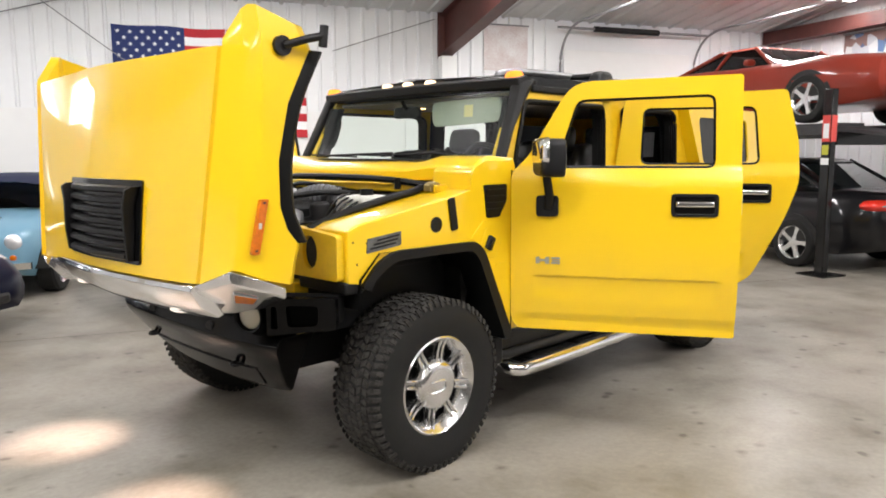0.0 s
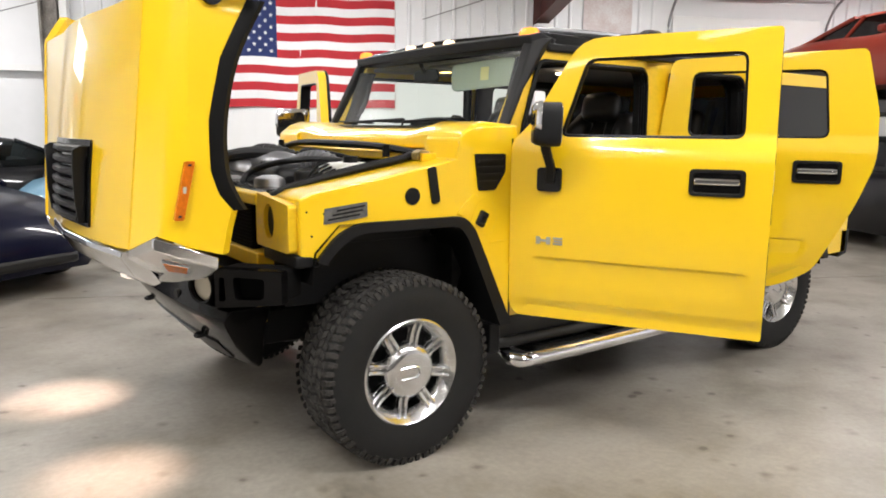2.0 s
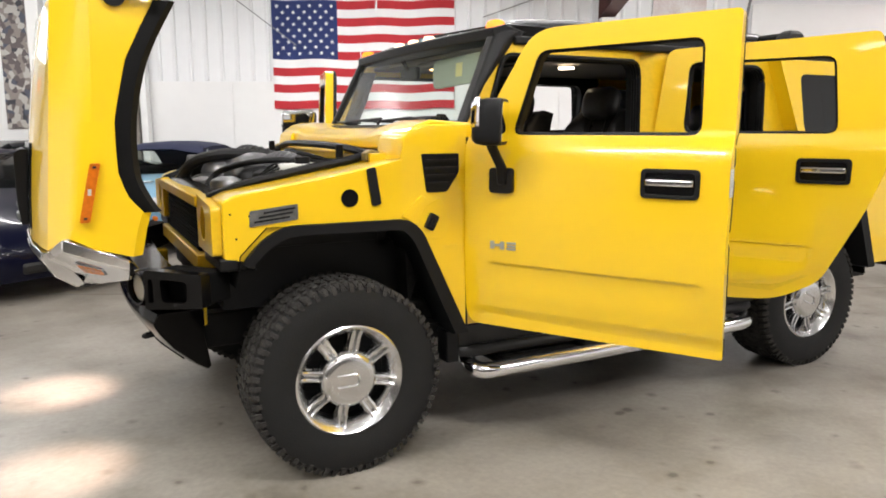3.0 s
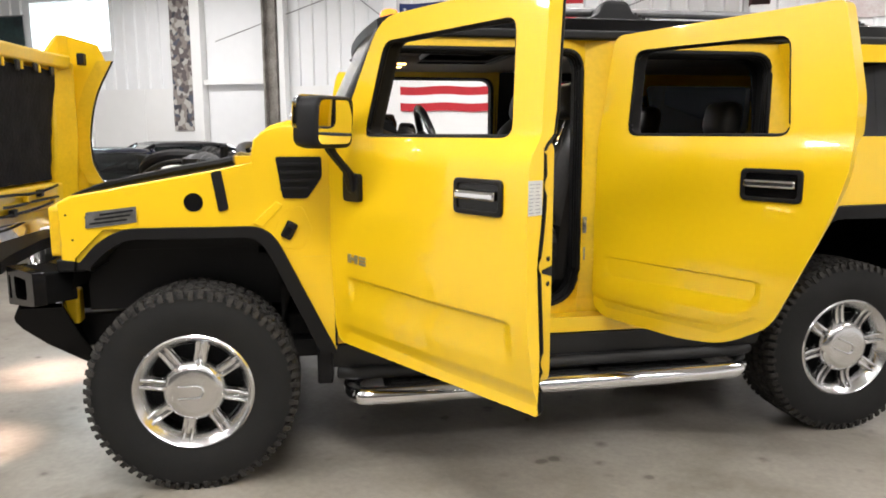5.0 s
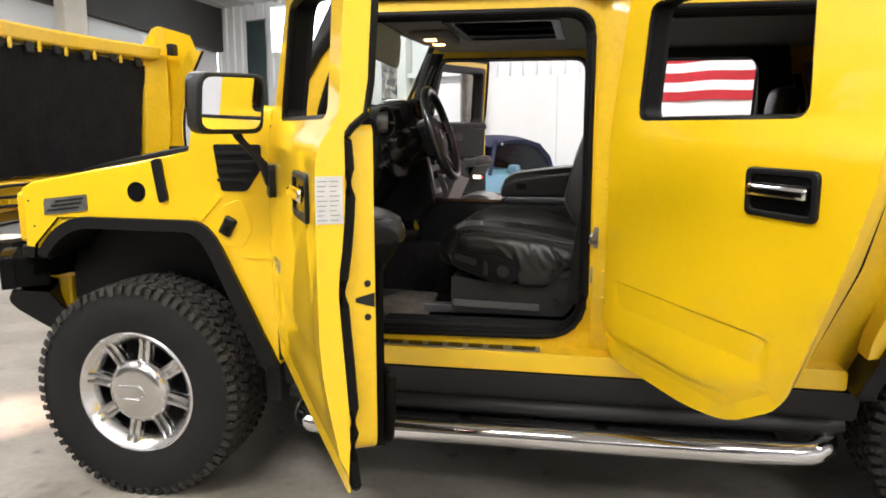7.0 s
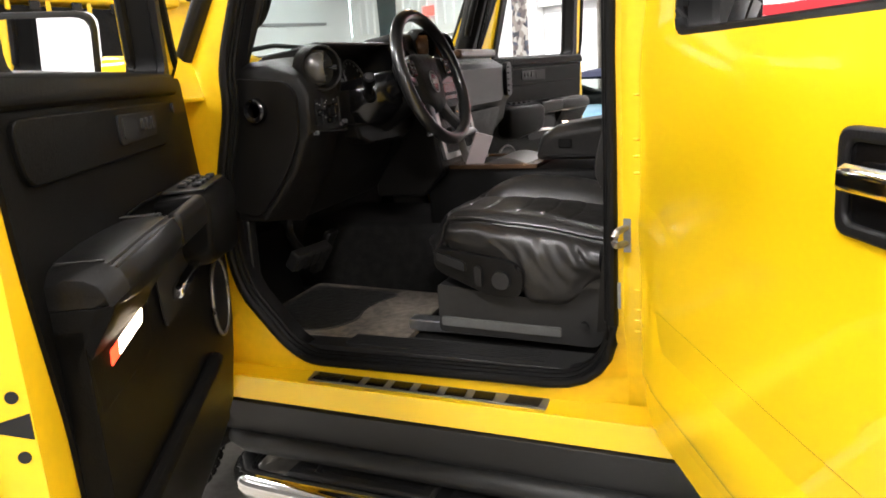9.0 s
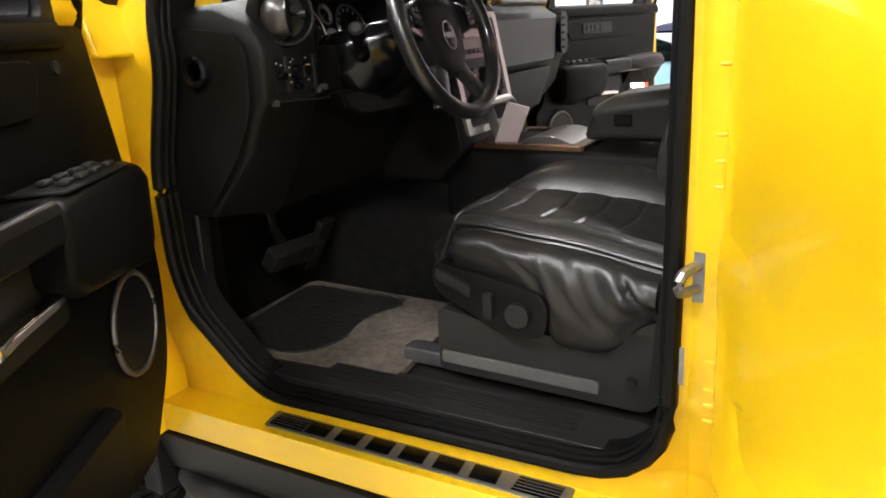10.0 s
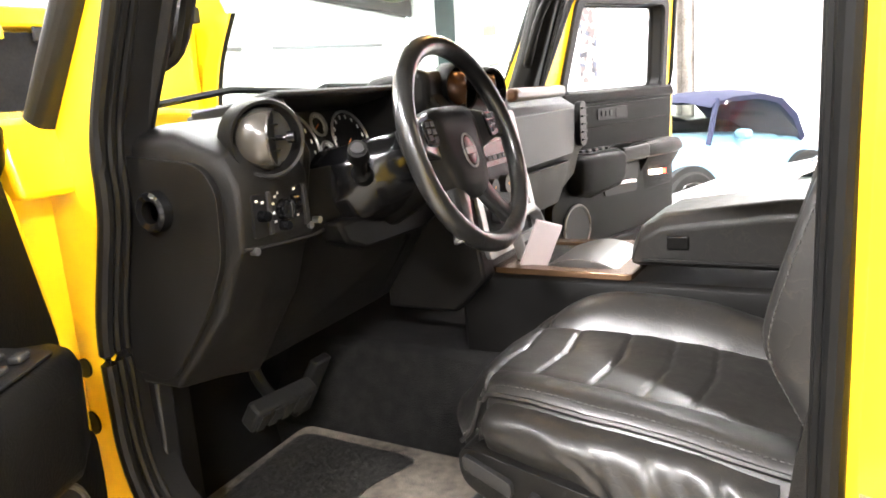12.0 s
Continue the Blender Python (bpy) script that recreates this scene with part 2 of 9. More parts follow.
def plate(outer, holes=(), thick=0.03, cuts=(), place=None, top=0.0, cells=False):
    """A sheet of an outline with holes, in (u, v) with depth w from top to top + thick, laid out by place(u, v, w)."""
    bm = bmesh.new()
    edges = []
    for loop in (outer, *holes):
        vs = [bm.verts.new((p[0], p[1], 0)) for p in loop]
        edges += [bm.edges.new((vs[i], vs[(i + 1) % len(vs)])) for i in range(len(vs))]
    bmesh.ops.triangle_fill(bm, use_beauty=True, edges=edges)
    for axis, value in cuts:
        co, no = ((value, 0, 0), (1, 0, 0)) if axis == "u" else ((0, value, 0), (0, 1, 0))
        bmesh.ops.bisect_plane(bm, geom=bm.verts[:] + bm.edges[:] + bm.faces[:], plane_co=co, plane_no=no)
    if cells:
        # one clean face for each cell between the cuts, so that a curved skin shades smoothly
        us, vs = [sorted(q for k, q in cuts if k == axis) for axis in "uv"]
        groups = {}
        for fc in bm.faces:
            c = fc.calc_center_median()
            groups.setdefault((sum(c.x > q for q in us), sum(c.y > q for q in vs)), []).append(fc)
        for group in groups.values():
            bmesh.ops.dissolve_faces(bm, faces=group, use_verts=False)
    bmesh.ops.recalc_face_normals(bm, faces=bm.faces)
    if thick:
        r = bmesh.ops.extrude_face_region(bm, geom=bm.faces[:])
        for v in r["geom"]:
            if isinstance(v, bmesh.types.BMVert):
                v.co.z = thick
    for v in bm.verts:
        u, w, z = v.co
        v.co = place(u, w, z + top) if place else Vector((u, w, z + top))
    return bm


def loft(sections, close=True, caps=True):
    """Skin over rows of points; each row an open or closed loop of the same count."""
    bm = bmesh.new()
    rows = [[bm.verts.new(p) for p in s] for s in sections]
    n = len(rows[0])
    for a, b in zip(rows, rows[1:]):
        for i in range(n if close else n - 1):
            j = (i + 1) % n
            try:
                bm.faces.new((a[i], a[j], b[j], b[i]))
            except ValueError:
                pass
    if caps and close:
        bm.faces.new(rows[0][::-1])
        bm.faces.new(rows[-1])
    return bm


def spin(profile, seg=32, axis="y", caps=True):
    """A turned body: profile of (radius, along) about the axis."""
    bm = bmesh.new()
    rings = []
    for r, a in profile:
        ring = []
        for k in range(seg):
            c, s = math.cos(k * math.tau / seg) * r, math.sin(k * math.tau / seg) * r
            ring.append(bm.verts.new((c, a, s) if axis == "y" else ((c, s, a) if axis == "z" else (a, c, s))))
        rings.append(ring)
    for a, b in zip(rings, rings[1:]):
        for k in range(seg):
            bm.faces.new((a[k], a[(k + 1) % seg], b[(k + 1) % seg], b[k]))
    if caps:
        bm.faces.new(rings[0])
        bm.faces.new(rings[-1][::-1])
    bmesh.ops.remove_doubles(bm, verts=bm.verts, dist=1e-5)
    return bm


def cyl(bm, p, q, r, seg=16, r2=None):
    return tube(bm, [p, q], [r, r if r2 is None else r2], seg)


def structure(name, bm, material, label="", m=None, smooth=False, bevel=0.0):
    ob = part(name, bm, material, None, "", bevel, smooth, m=m)
    return tagged(ob, label, "", "", "structure")
# ---- the hall: floor, walls, ceiling
U0, U1, DEPTH, EAVE = -8.4, 11.7, 17.0, 3.78
bm = bmesh.new()
bmesh.ops.create_grid(bm, x_segments=4, y_segments=4, size=30)
structure("floor", bm, CONCRETE, "worn grey concrete workshop floor with oil stains")
joint = mat("floor_joint", (0.16, 0.15, 0.13), 0.8)
for k, v in enumerate((-4.6, -10.4)):
    structure(f"floor_joint_{k + 1}", bx(U0, U1, v - 0.004, v + 0.004, 0.0005, 0.0015), joint, "saw-cut joint in the concrete floor", HALL)

win = [(-6.7, 2.83), (-5.11, 2.83), (-5.11, 3.66), (-6.7, 3.66)]
wall_place = lambda u, v, w: Vector((u, w, v))
structure("wall_back", plate([(U0, 0), (U1, 0), (U1, 5), (U0, 5)], [win], 0.15, (), wall_place, 0.012), WHITE_PAINT, "white metal-clad workshop wall", HALL)
ribs = bmesh.new()
u = U0 + 0.1
while u < U1:
    spans = [(2.19, 3.95)]
    if -6.75 < u < -5.06:
        spans = [(2.19, 2.80), (3.69, 3.95)]
    if 7.0 < u < 9.8:
        spans = []
    for a, b in spans:
        vs = [ribs.verts.new(p) for p in ((u - 0.03, 0.012, a), (u - 0.014, -0.02, a), (u + 0.014, -0.02, a), (u + 0.03, 0.012, a), (u - 0.03, 0.012, b), (u - 0.014, -0.02, b), (u + 0.014, -0.02, b), (u + 0.03, 0.012, b))]
        for i in range(3):
            ribs.faces.new((vs[i], vs[i + 1], vs[i + 5], vs[i + 4]))
        ribs.faces.new((vs[0], vs[1], vs[2], vs[3]))
    u += 0.2286
structure("wall_cladding", ribs, WHITE_PAINT, "ribbed white metal wall cladding", HALL)
liner = structure("wall_liner", bx(U0, U1, 0.008, 0.0115, 0.0, 2.18), WHITE_LOW, "smooth white liner panels on the lower wall", HALL)
u = -1.84
while u < U1:
    part("panel", bx(u + 0.003, min(u + 1.217, U1), -0.006, 0.0075, 0.0, 2.18), WHITE_LOW, liner, smooth=False)
    u += 1.22
u = -3.3
while u > U0:
    part("panel", bx(max(u - 1.217, U0), u - 0.003, -0.006, 0.0075, 0.0, 2.18), WHITE_LOW, liner, smooth=False)
    u -= 1.22
bm = bmesh.new()
for a, b, c, d in ((-6.76, -5.05, 2.77, 2.83), (-6.76, -5.05, 3.66, 3.72), (-6.76, -6.7, 2.83, 3.66), (-5.11, -5.05, 2.83, 3.66)):
    box(bm, a, b, -0.03, 0.1, c, d)
structure("window_frame", bm, WHITE_PAINT, "white frame of a high workshop window", HALL)
ob = structure("window_1", bx(-6.7, -5.11, 0.06, 0.066, 2.83, 3.66), GLASS, "bright daylit high window", HALL)
ob.visible_shadow = False
structure("backdrop", bx(-12.0, -2.5, 0.9, 0.92, 1.0, 6.0), mat("daylight_sky", (0.9, 0.95, 1.0), 0.5, emit=((0.90, 0.95, 1.0), 5.0)), "bright overcast daylight outside the high window", HALL)
# plain walls that close the hall
bm = bmesh.new()
box(bm, U0 - 0.2, U0, -DEPTH, 0.0, 0, 5)
structure("wall_left", bm, WHITE_PAINT, "plain white end wall", HALL)
structure("wall_right", bx(U1, U1 + 0.2, -DEPTH, 0.0, 0, 5), WHITE_PAINT, "white metal end wall", HALL)
rr = bmesh.new()
v = -0.2
while v > -DEPTH:
    box(rr, U1 - 0.022, U1 + 0.001, v - 0.02, v + 0.02, 1.2, 3.95)
    v -= 0.23
structure("wall_right_cladding", rr, WHITE_PAINT, "ribs of the white end wall", HALL)
# out of view; its dark tone holds down reflected light from this side
structure("wall_front", bx(U0, U1, -DEPTH - 0.2, -DEPTH, 0, 7), GREY_PAINT, "unseen closing wall in dark grey that dims reflections", HALL)
# a low pitched ceiling of ribbed sheets
bm = bmesh.new()
ridge = -DEPTH / 2
for ya, yb, za, zb in ((0.0, ridge, EAVE, EAVE + 1.3), (ridge, -DEPTH, EAVE + 1.3, EAVE)):
    u = U0 - 0.1
    while u < U1 + 0.1:
        pts = [(u, 0), (u + 0.25, 0), (u + 0.27, -0.03), (u + 0.31, -0.03), (u + 0.33, 0)]
        lo = [bm.verts.new((p, ya, za + d)) for p, d in pts]
        hi = [bm.verts.new((p, yb, zb + d)) for p, d in pts]
        for i in range(4):
            bm.faces.new((lo[i], lo[i + 1], hi[i + 1], hi[i]))
        u += 0.33
structure("ceiling", bm, CEIL, "white ribbed sheet ceiling", HALL)


def rafter(u, label):
    ob = thing("steel_rafter", label, "roof beam", HALL @ pose(u, 0, 0), "roof frames")
    web = [(-0.02, 3.12), (-0.02, 3.74), (ridge, EAVE + 1.26), (ridge, EAVE + 0.75)]
    part("web", plate([(p[0], p[1]) for p in web], (), 0.014, (), lambda a, b, w: Vector((w - 0.007, a, b)), 0), RED_STEEL, ob)
    part("lower_flange", plate([(-0.11, -0.02), (0.11, -0.02), (0.11, ridge), (-0.11, ridge)], (), 0.015, (), lambda a, b, w: Vector((a, b, 3.105 + w + (b + 0.02) / (ridge + 0.02) * (EAVE + 0.75 - 3.12))), 0), RED_STEEL, ob)
    part("upper_flange", plate([(-0.11, -0.02), (0.11, -0.02), (0.11, ridge), (-0.11, ridge)], (), 0.015, (), lambda a, b, w: Vector((a, b, 3.72 + w + (b + 0.02) / (ridge + 0.02) * (EAVE + 1.26 - 3.74))), 0), RED_STEEL, ob)
    part("end_plate", bx(-0.13, 0.13, -0.02, 0.0, 3.05, 3.78), RED_STEEL, ob)
    part("column", bx(-0.13, 0.13, -0.22, -0.03, 0, 3.08), WHITE_LOW, ob, "white boxed column", bevel=0.006)
    return ob


rafter(4.95, "red oxide steel roof rafter on a white boxed column")
# bare post and white boxings beside the flag
ob = thing("steel_column", "bare rusty steel column between white boxings by the wall", "column", HALL)
RUSTY = mat("rusty_steel", (0.12, 0.10, 0.085), 0.7, color2=(0.34, 0.32, 0.29), scale=5, metal=0.2)
bm = bmesh.new()
box(bm, -2.19, -2.16, -0.20, -0.004, 0, 3.8)
box(bm, -1.99, -1.96, -0.20, -0.004, 0, 3.8)
box(bm, -2.16, -1.99, -0.11, -0.095, 0, 3.8)
part("post", bm, RUSTY, ob, "rusty steel column")
part("boxing", bx(-1.94, -1.84, -0.16, -0.008, 0, 3.8), WHITE_LOW, ob, bevel=0.004)
part("boxing", bx(-3.46, -3.28, -0.2, -0.008, 0, 3.8), WHITE_LOW, ob, bevel=0.004)
part("rail", bx(-3.27, -2.19, -0.17, -0.13, 2.22, 2.30), WHITE_LOW, ob, "white horizontal rail")
part("backing", bx(-3.27, -2.2, -0.05, -0.016, 0.0, 3.8), WHITE_PAINT, ob)
# dark lintel across the left bay
structure("lintel", plate([(-0.01, 2.93), (-0.01, 3.85), (ridge, 5.1), (ridge, 4.25)], [], 0.22, [], lambda a, b, w: Vector((U0 + w, a, b))), BROWN_BEAM, "dark painted gable band above the end wall", HALL)
for v in (-3.25, -6.2):
    ob = thing("column", "cream painted boxed steel column by the end wall", "column", HALL @ pose(U0 + 0.55, v, 0), "end wall columns")
    part("shaft", bx(-0.16, 0.16, -0.19, 0.19, 0.0, 4.1), CREAM, ob, bevel=0.01)
    part("base_plate", bx(-0.24, 0.24, -0.27, 0.27, 0.0, 0.03), GREY_STEEL, ob)
structure("trim_pipe", bx(U0 + 0.004, U0 + 0.05, -8.0, -0.6, 2.42, 2.47), GREY_STEEL, "grey conduit along the end wall", HALL)
structure("trim_corner", bx(U1 - 0.3, U1 - 0.03, -DEPTH, -0.03, 3.55, 3.78), RED_STEEL, "red oxide eave beam on the end wall", HALL)


# ---- flag
def flag():
    ob = thing("flag", "large stars and stripes flag hung flat on the white wall", "flag", HALL)
    red, white, blue = mat("flag_red", (0.50, 0.025, 0.035), 0.85, vary=0.2, scale=5), mat("flag_white", (0.80, 0.80, 0.80), 0.85, vary=0.08, scale=5), mat("flag_blue", (0.020, 0.035, 0.14), 0.85, vary=0.25, scale=5)
    W, H, z1 = 2.68, 1.56, 3.345
    wave = lambda u, v: -0.035 + 0.010 * math.sin(u * 5.1 + v * 2) + 0.006 * math.sin(u * 13 + v * 4.7)
    sag = lambda u: -0.012 * math.sin(math.pi * u / W) - 0.01 * math.sin(u * 7)
    def cloth(u0, u1, v0, v1, off):
        bm = bmesh.new()
        n, k = max(2, int((u1 - u0) / 0.08)), max(2, int((v1 - v0) / 0.06))
        g = [[bm.verts.new((u0 + (u1 - u0) * i / n, wave(u0 + (u1 - u0) * i / n, v0 + (v1 - v0) * j / k) + off, z1 - v0 - (v1 - v0) * j / k + sag(u0 + (u1 - u0) * i / n))) for j in range(k + 1)] for i in range(n + 1)]
        for i in range(n):
            for j in range(k):
                bm.faces.new((g[i][j], g[i + 1][j], g[i + 1][j + 1], g[i][j + 1]))
        r = bmesh.ops.extrude_face_region(bm, geom=bm.faces[:])
        for v in r["geom"]:
            if isinstance(v, bmesh.types.BMVert):
                v.co.y += 0.003
        return bm
    s = H / 13
    for i in range(13):
        part("stripe", cloth(0.0 if i > 6 else 0.96, W, i * s, (i + 1) * s, 0), white if i % 2 else red, ob)
    part("canton", cloth(0.0, 0.96, 0.0, 7 * s, 0), blue, ob, "dark blue canton")
    stars = bmesh.new()
    for r in range(9):
        for c in range(6 if r % 2 == 0 else 5):
            cx, cz = 0.96 * (2 * c + (1 if r % 2 == 0 else 2)) / 12, 7 * s * (r + 1) / 10
            y = wave(cx, cz) - 0.004
            vs = [stars.verts.new((cx + (0.034 if k % 2 == 0 else 0.0135) * math.sin(k * math.pi / 5), y, z1 - cz + sag(cx) + (0.034 if k % 2 == 0 else 0.0135) * math.cos(k * math.pi / 5))) for k in range(10)]
            stars.faces.new(vs)
    part("star_field", stars, white, ob, "rows of white five-pointed stars", smooth=False)["kind"] = "stuff"


flag()


# ---- hangings on the wall
def banner(name, label, u0, u1, z0, z1, material, v=-0.03, m=HALL):
    ob = thing(name, label, "banner", m)
    bm = bmesh.new()
    k = 14
    g = [[bm.verts.new((u0 + (u1 - u0) * i / 4, v + 0.006 * math.sin(j * 0.9 + i), z1 - (z1 - z0) * j / k)) for j in range(k + 1)] for i in range(5)]
    for i in range(4):
        for j in range(k):
            bm.faces.new((g[i][j], g[i + 1][j], g[i + 1][j + 1], g[i][j + 1]))
    r = bmesh.ops.extrude_face_region(bm, geom=bm.faces[:])
    for q in r["geom"]:
        if isinstance(q, bmesh.types.BMVert):
            q.co.y += 0.004
    part("cloth", bm, material, ob)
    bm = bmesh.new()
    cyl(bm, (u0 - 0.02, v, z1 + 0.012), (u1 + 0.02, v, z1 + 0.012), 0.012)
    part("rod", bm, GREY_STEEL, ob)
    return ob


def patchy(name, cols, scale):
    m = mat(name, cols[0], 0.7)
    t = m.node_tree
    vo, co = t.nodes.new("ShaderNodeTexVoronoi"), t.nodes.new("ShaderNodeTexCoord")
    vo.inputs["Scale"].default_value = scale
    r = t.nodes.new("ShaderNodeValToRGB")
    while len(r.color_ramp.elements) < len(cols):
        r.color_ramp.elements.new(0.5)
    for i, (e, c) in enumerate(zip(r.color_ramp.elements, cols)):
        e.position, e.color = i / len(cols), (*c, 1)
    r.color_ramp.interpolation = "CONSTANT"
    t.links.new(co.outputs["Object"], vo.inputs["Vector"])
    t.links.new(vo.outputs["Color"], r.inputs[0])
    t.links.new(r.outputs[0], t.nodes["Principled BSDF"].inputs["Base Color"])
    return m


COLLAGE = patchy("collage_print", [(0.05, 0.05, 0.06), (0.25, 0.22, 0.2), (0.12, 0.10, 0.1), (0.45, 0.43, 0.4), (0.08, 0.09, 0.12)], 14)
NIGHT = mat("night_print", (0.03, 0.07, 0.07), 0.6, color2=(0.012, 0.016, 0.02), scale=1.6)
PALE = mat("pale_print", (0.72, 0.71, 0.70), 0.7, color2=(0.55, 0.45, 0.44), scale=4)
banner("wall_banner", "tall narrow grey collage banner on the white wall", -3.95, -3.53, 1.5, 3.62, COLLAGE)
banner("wall_banner", "dark green and black printed banner beside the window", -7.42, -6.86, 1.5, 3.45, NIGHT)
banner("wall_banner", "pale faded poster on the white wall", 5.62, 6.42, 2.9, 3.63, PALE)
ob = thing("exit_sign", "small red exit sign on the white wall", "sign", HALL)
part("housing", bx(-6.08, -5.78, -0.05, -0.008, 2.36, 2.52), mat("exit_red", (0.75, 0.12, 0.10), 0.4, emit=((1, 0.15, 0.12), 0.6)), ob, bevel=0.006)
# side door under the window
ob = structure("door_1", bx(-6.5, -5.55, -0.04, -0.007, 0, 2.03), WHITE_LOW, "white steel side door with a tall lit pane", HALL, bevel=0.004)
part("pane", bx(-5.72, -5.6, -0.046, -0.041, 0.9, 1.9), mat("daylit_pane", (0.9, 0.9, 0.9), 0.2, emit=((0.95, 0.97, 1.0), 2.5)), ob, "bright narrow glazed strip")
part("door_handle", bx(-5.78, -5.7, -0.09, -0.041, 0.98, 1.01), STEEL, ob)
# overhead door between its tracks
ob = thing("overhead_door", "white sectional overhead door with steel tracks", "garage door", HALL)
for i in range(6):
    part("panel", bx(7.1, 9.7, -0.05, -0.024, i * 0.55, i * 0.55 + 0.54), WHITE_LOW, ob, bevel=0.008)
for u in (7.02, 9.79):
    bm = bmesh.new()
    tube(bm, curve_pts([(u, -0.09, 0), (u, -0.09, 2.6), (u, -0.12, 3.25), (u, -0.55, 3.62), (u, -1.6, 3.66), (u, -4.0, 3.7)], 6), 0.021, 8)
    part("track", bm, GREY_STEEL, ob)
bm = bmesh.new()
cyl(bm, (6.9, -0.2, 3.63), (9.95, -0.2, 3.63), 0.022)
part("torsion_bar", bm, GREY_STEEL, ob)
bm = bmesh.new()
cyl(bm, (7.6, -0.2, 3.63), (8.9, -0.2, 3.63), 0.05)
part("spring", bm, DARK_METAL, ob)
# slack cables across the wall
for a, b in (((-1.0, 3.72), (0.35, 2.7)), ((3.1, 3.1), (4.75, 3.66)), ((-3.1, 2.9), (-0.3, 3.72))):
    ob = thing("bracing_cable", "thin steel bracing cable across the wall", "cable", HALL, "bracing cables")
    bm = bmesh.new()
    cyl(bm, (a[0], -0.05, a[1]), (b[0], -0.05, b[1]), 0.008, 6)
    part("wire", bm, GREY_STEEL, ob)


# ---- ceiling tube lights
TUBE = mat("lit_tube", (0.9, 0.9, 0.9), 0.4, emit=((1.0, 0.97, 0.93), 5.0))
POWER = 95.0


def ceiling_light(u, v, power):
    z = EAVE + 1.3 * (1 - abs(v - ridge) / abs(ridge)) - 0.16
    ob = thing("ceiling_light", "white twin-tube ceiling light", "light", HALL @ pose(u, v, z), "ceiling lights")
    part("body", bx(-1.22, 1.22, -0.09, 0.09, 0.03, 0.09), WHITE_PAINT, ob, bevel=0.006)
    for s in (-0.045, 0.045):
        bm = bmesh.new()
        cyl(bm, (-1.18, s, 0.0), (1.18, s, 0.0), 0.014, 10)
        part("tube", bm, TUBE, ob, "glowing white tube")
    lamp = bpy.data.lights.new("tube_light", "AREA")
    lamp.shape, lamp.size, lamp.size_y, lamp.energy, lamp.color = "RECTANGLE", 2.4, 0.16, power, (1.0, 0.97, 0.965)
    lo = new("tube_light", lamp)
    lo.parent = ob
    lo.matrix_basis = pose(0, 0, -0.03)


for v, power in ((-2.2, 95.0), (-6.4, 70.0), (-10.8, 190.0), (-14.6, 12.0)):
    for u in ((-5.2, -0.8, 3.6, 8.0) if v < -3 else (-3.2, 1.3, 5.8, 10.0)):
        ceiling_light(u, v, power * (1.7 if (u, v) == (8.0, -6.4) else 5.0 if (u, v) == (3.6, -14.6) else 1.0))
# ==== the yellow off-roader: x runs back from the front axle, y to its right-hand side, z up
SUV = thing("off_road_vehicle", "bright yellow boxy off-road vehicle with doors and hood open", "car")


def side(s):
    """Lays (x, z, depth inward) onto the flank s (-1 driver's, 1 far)."""
    return lambda u, v, w: Vector((u, s * (1.0 - 0.05 * max(0.0, 0.3 - u) - max(0.0, v - 1.46) * 0.10 - w), v))


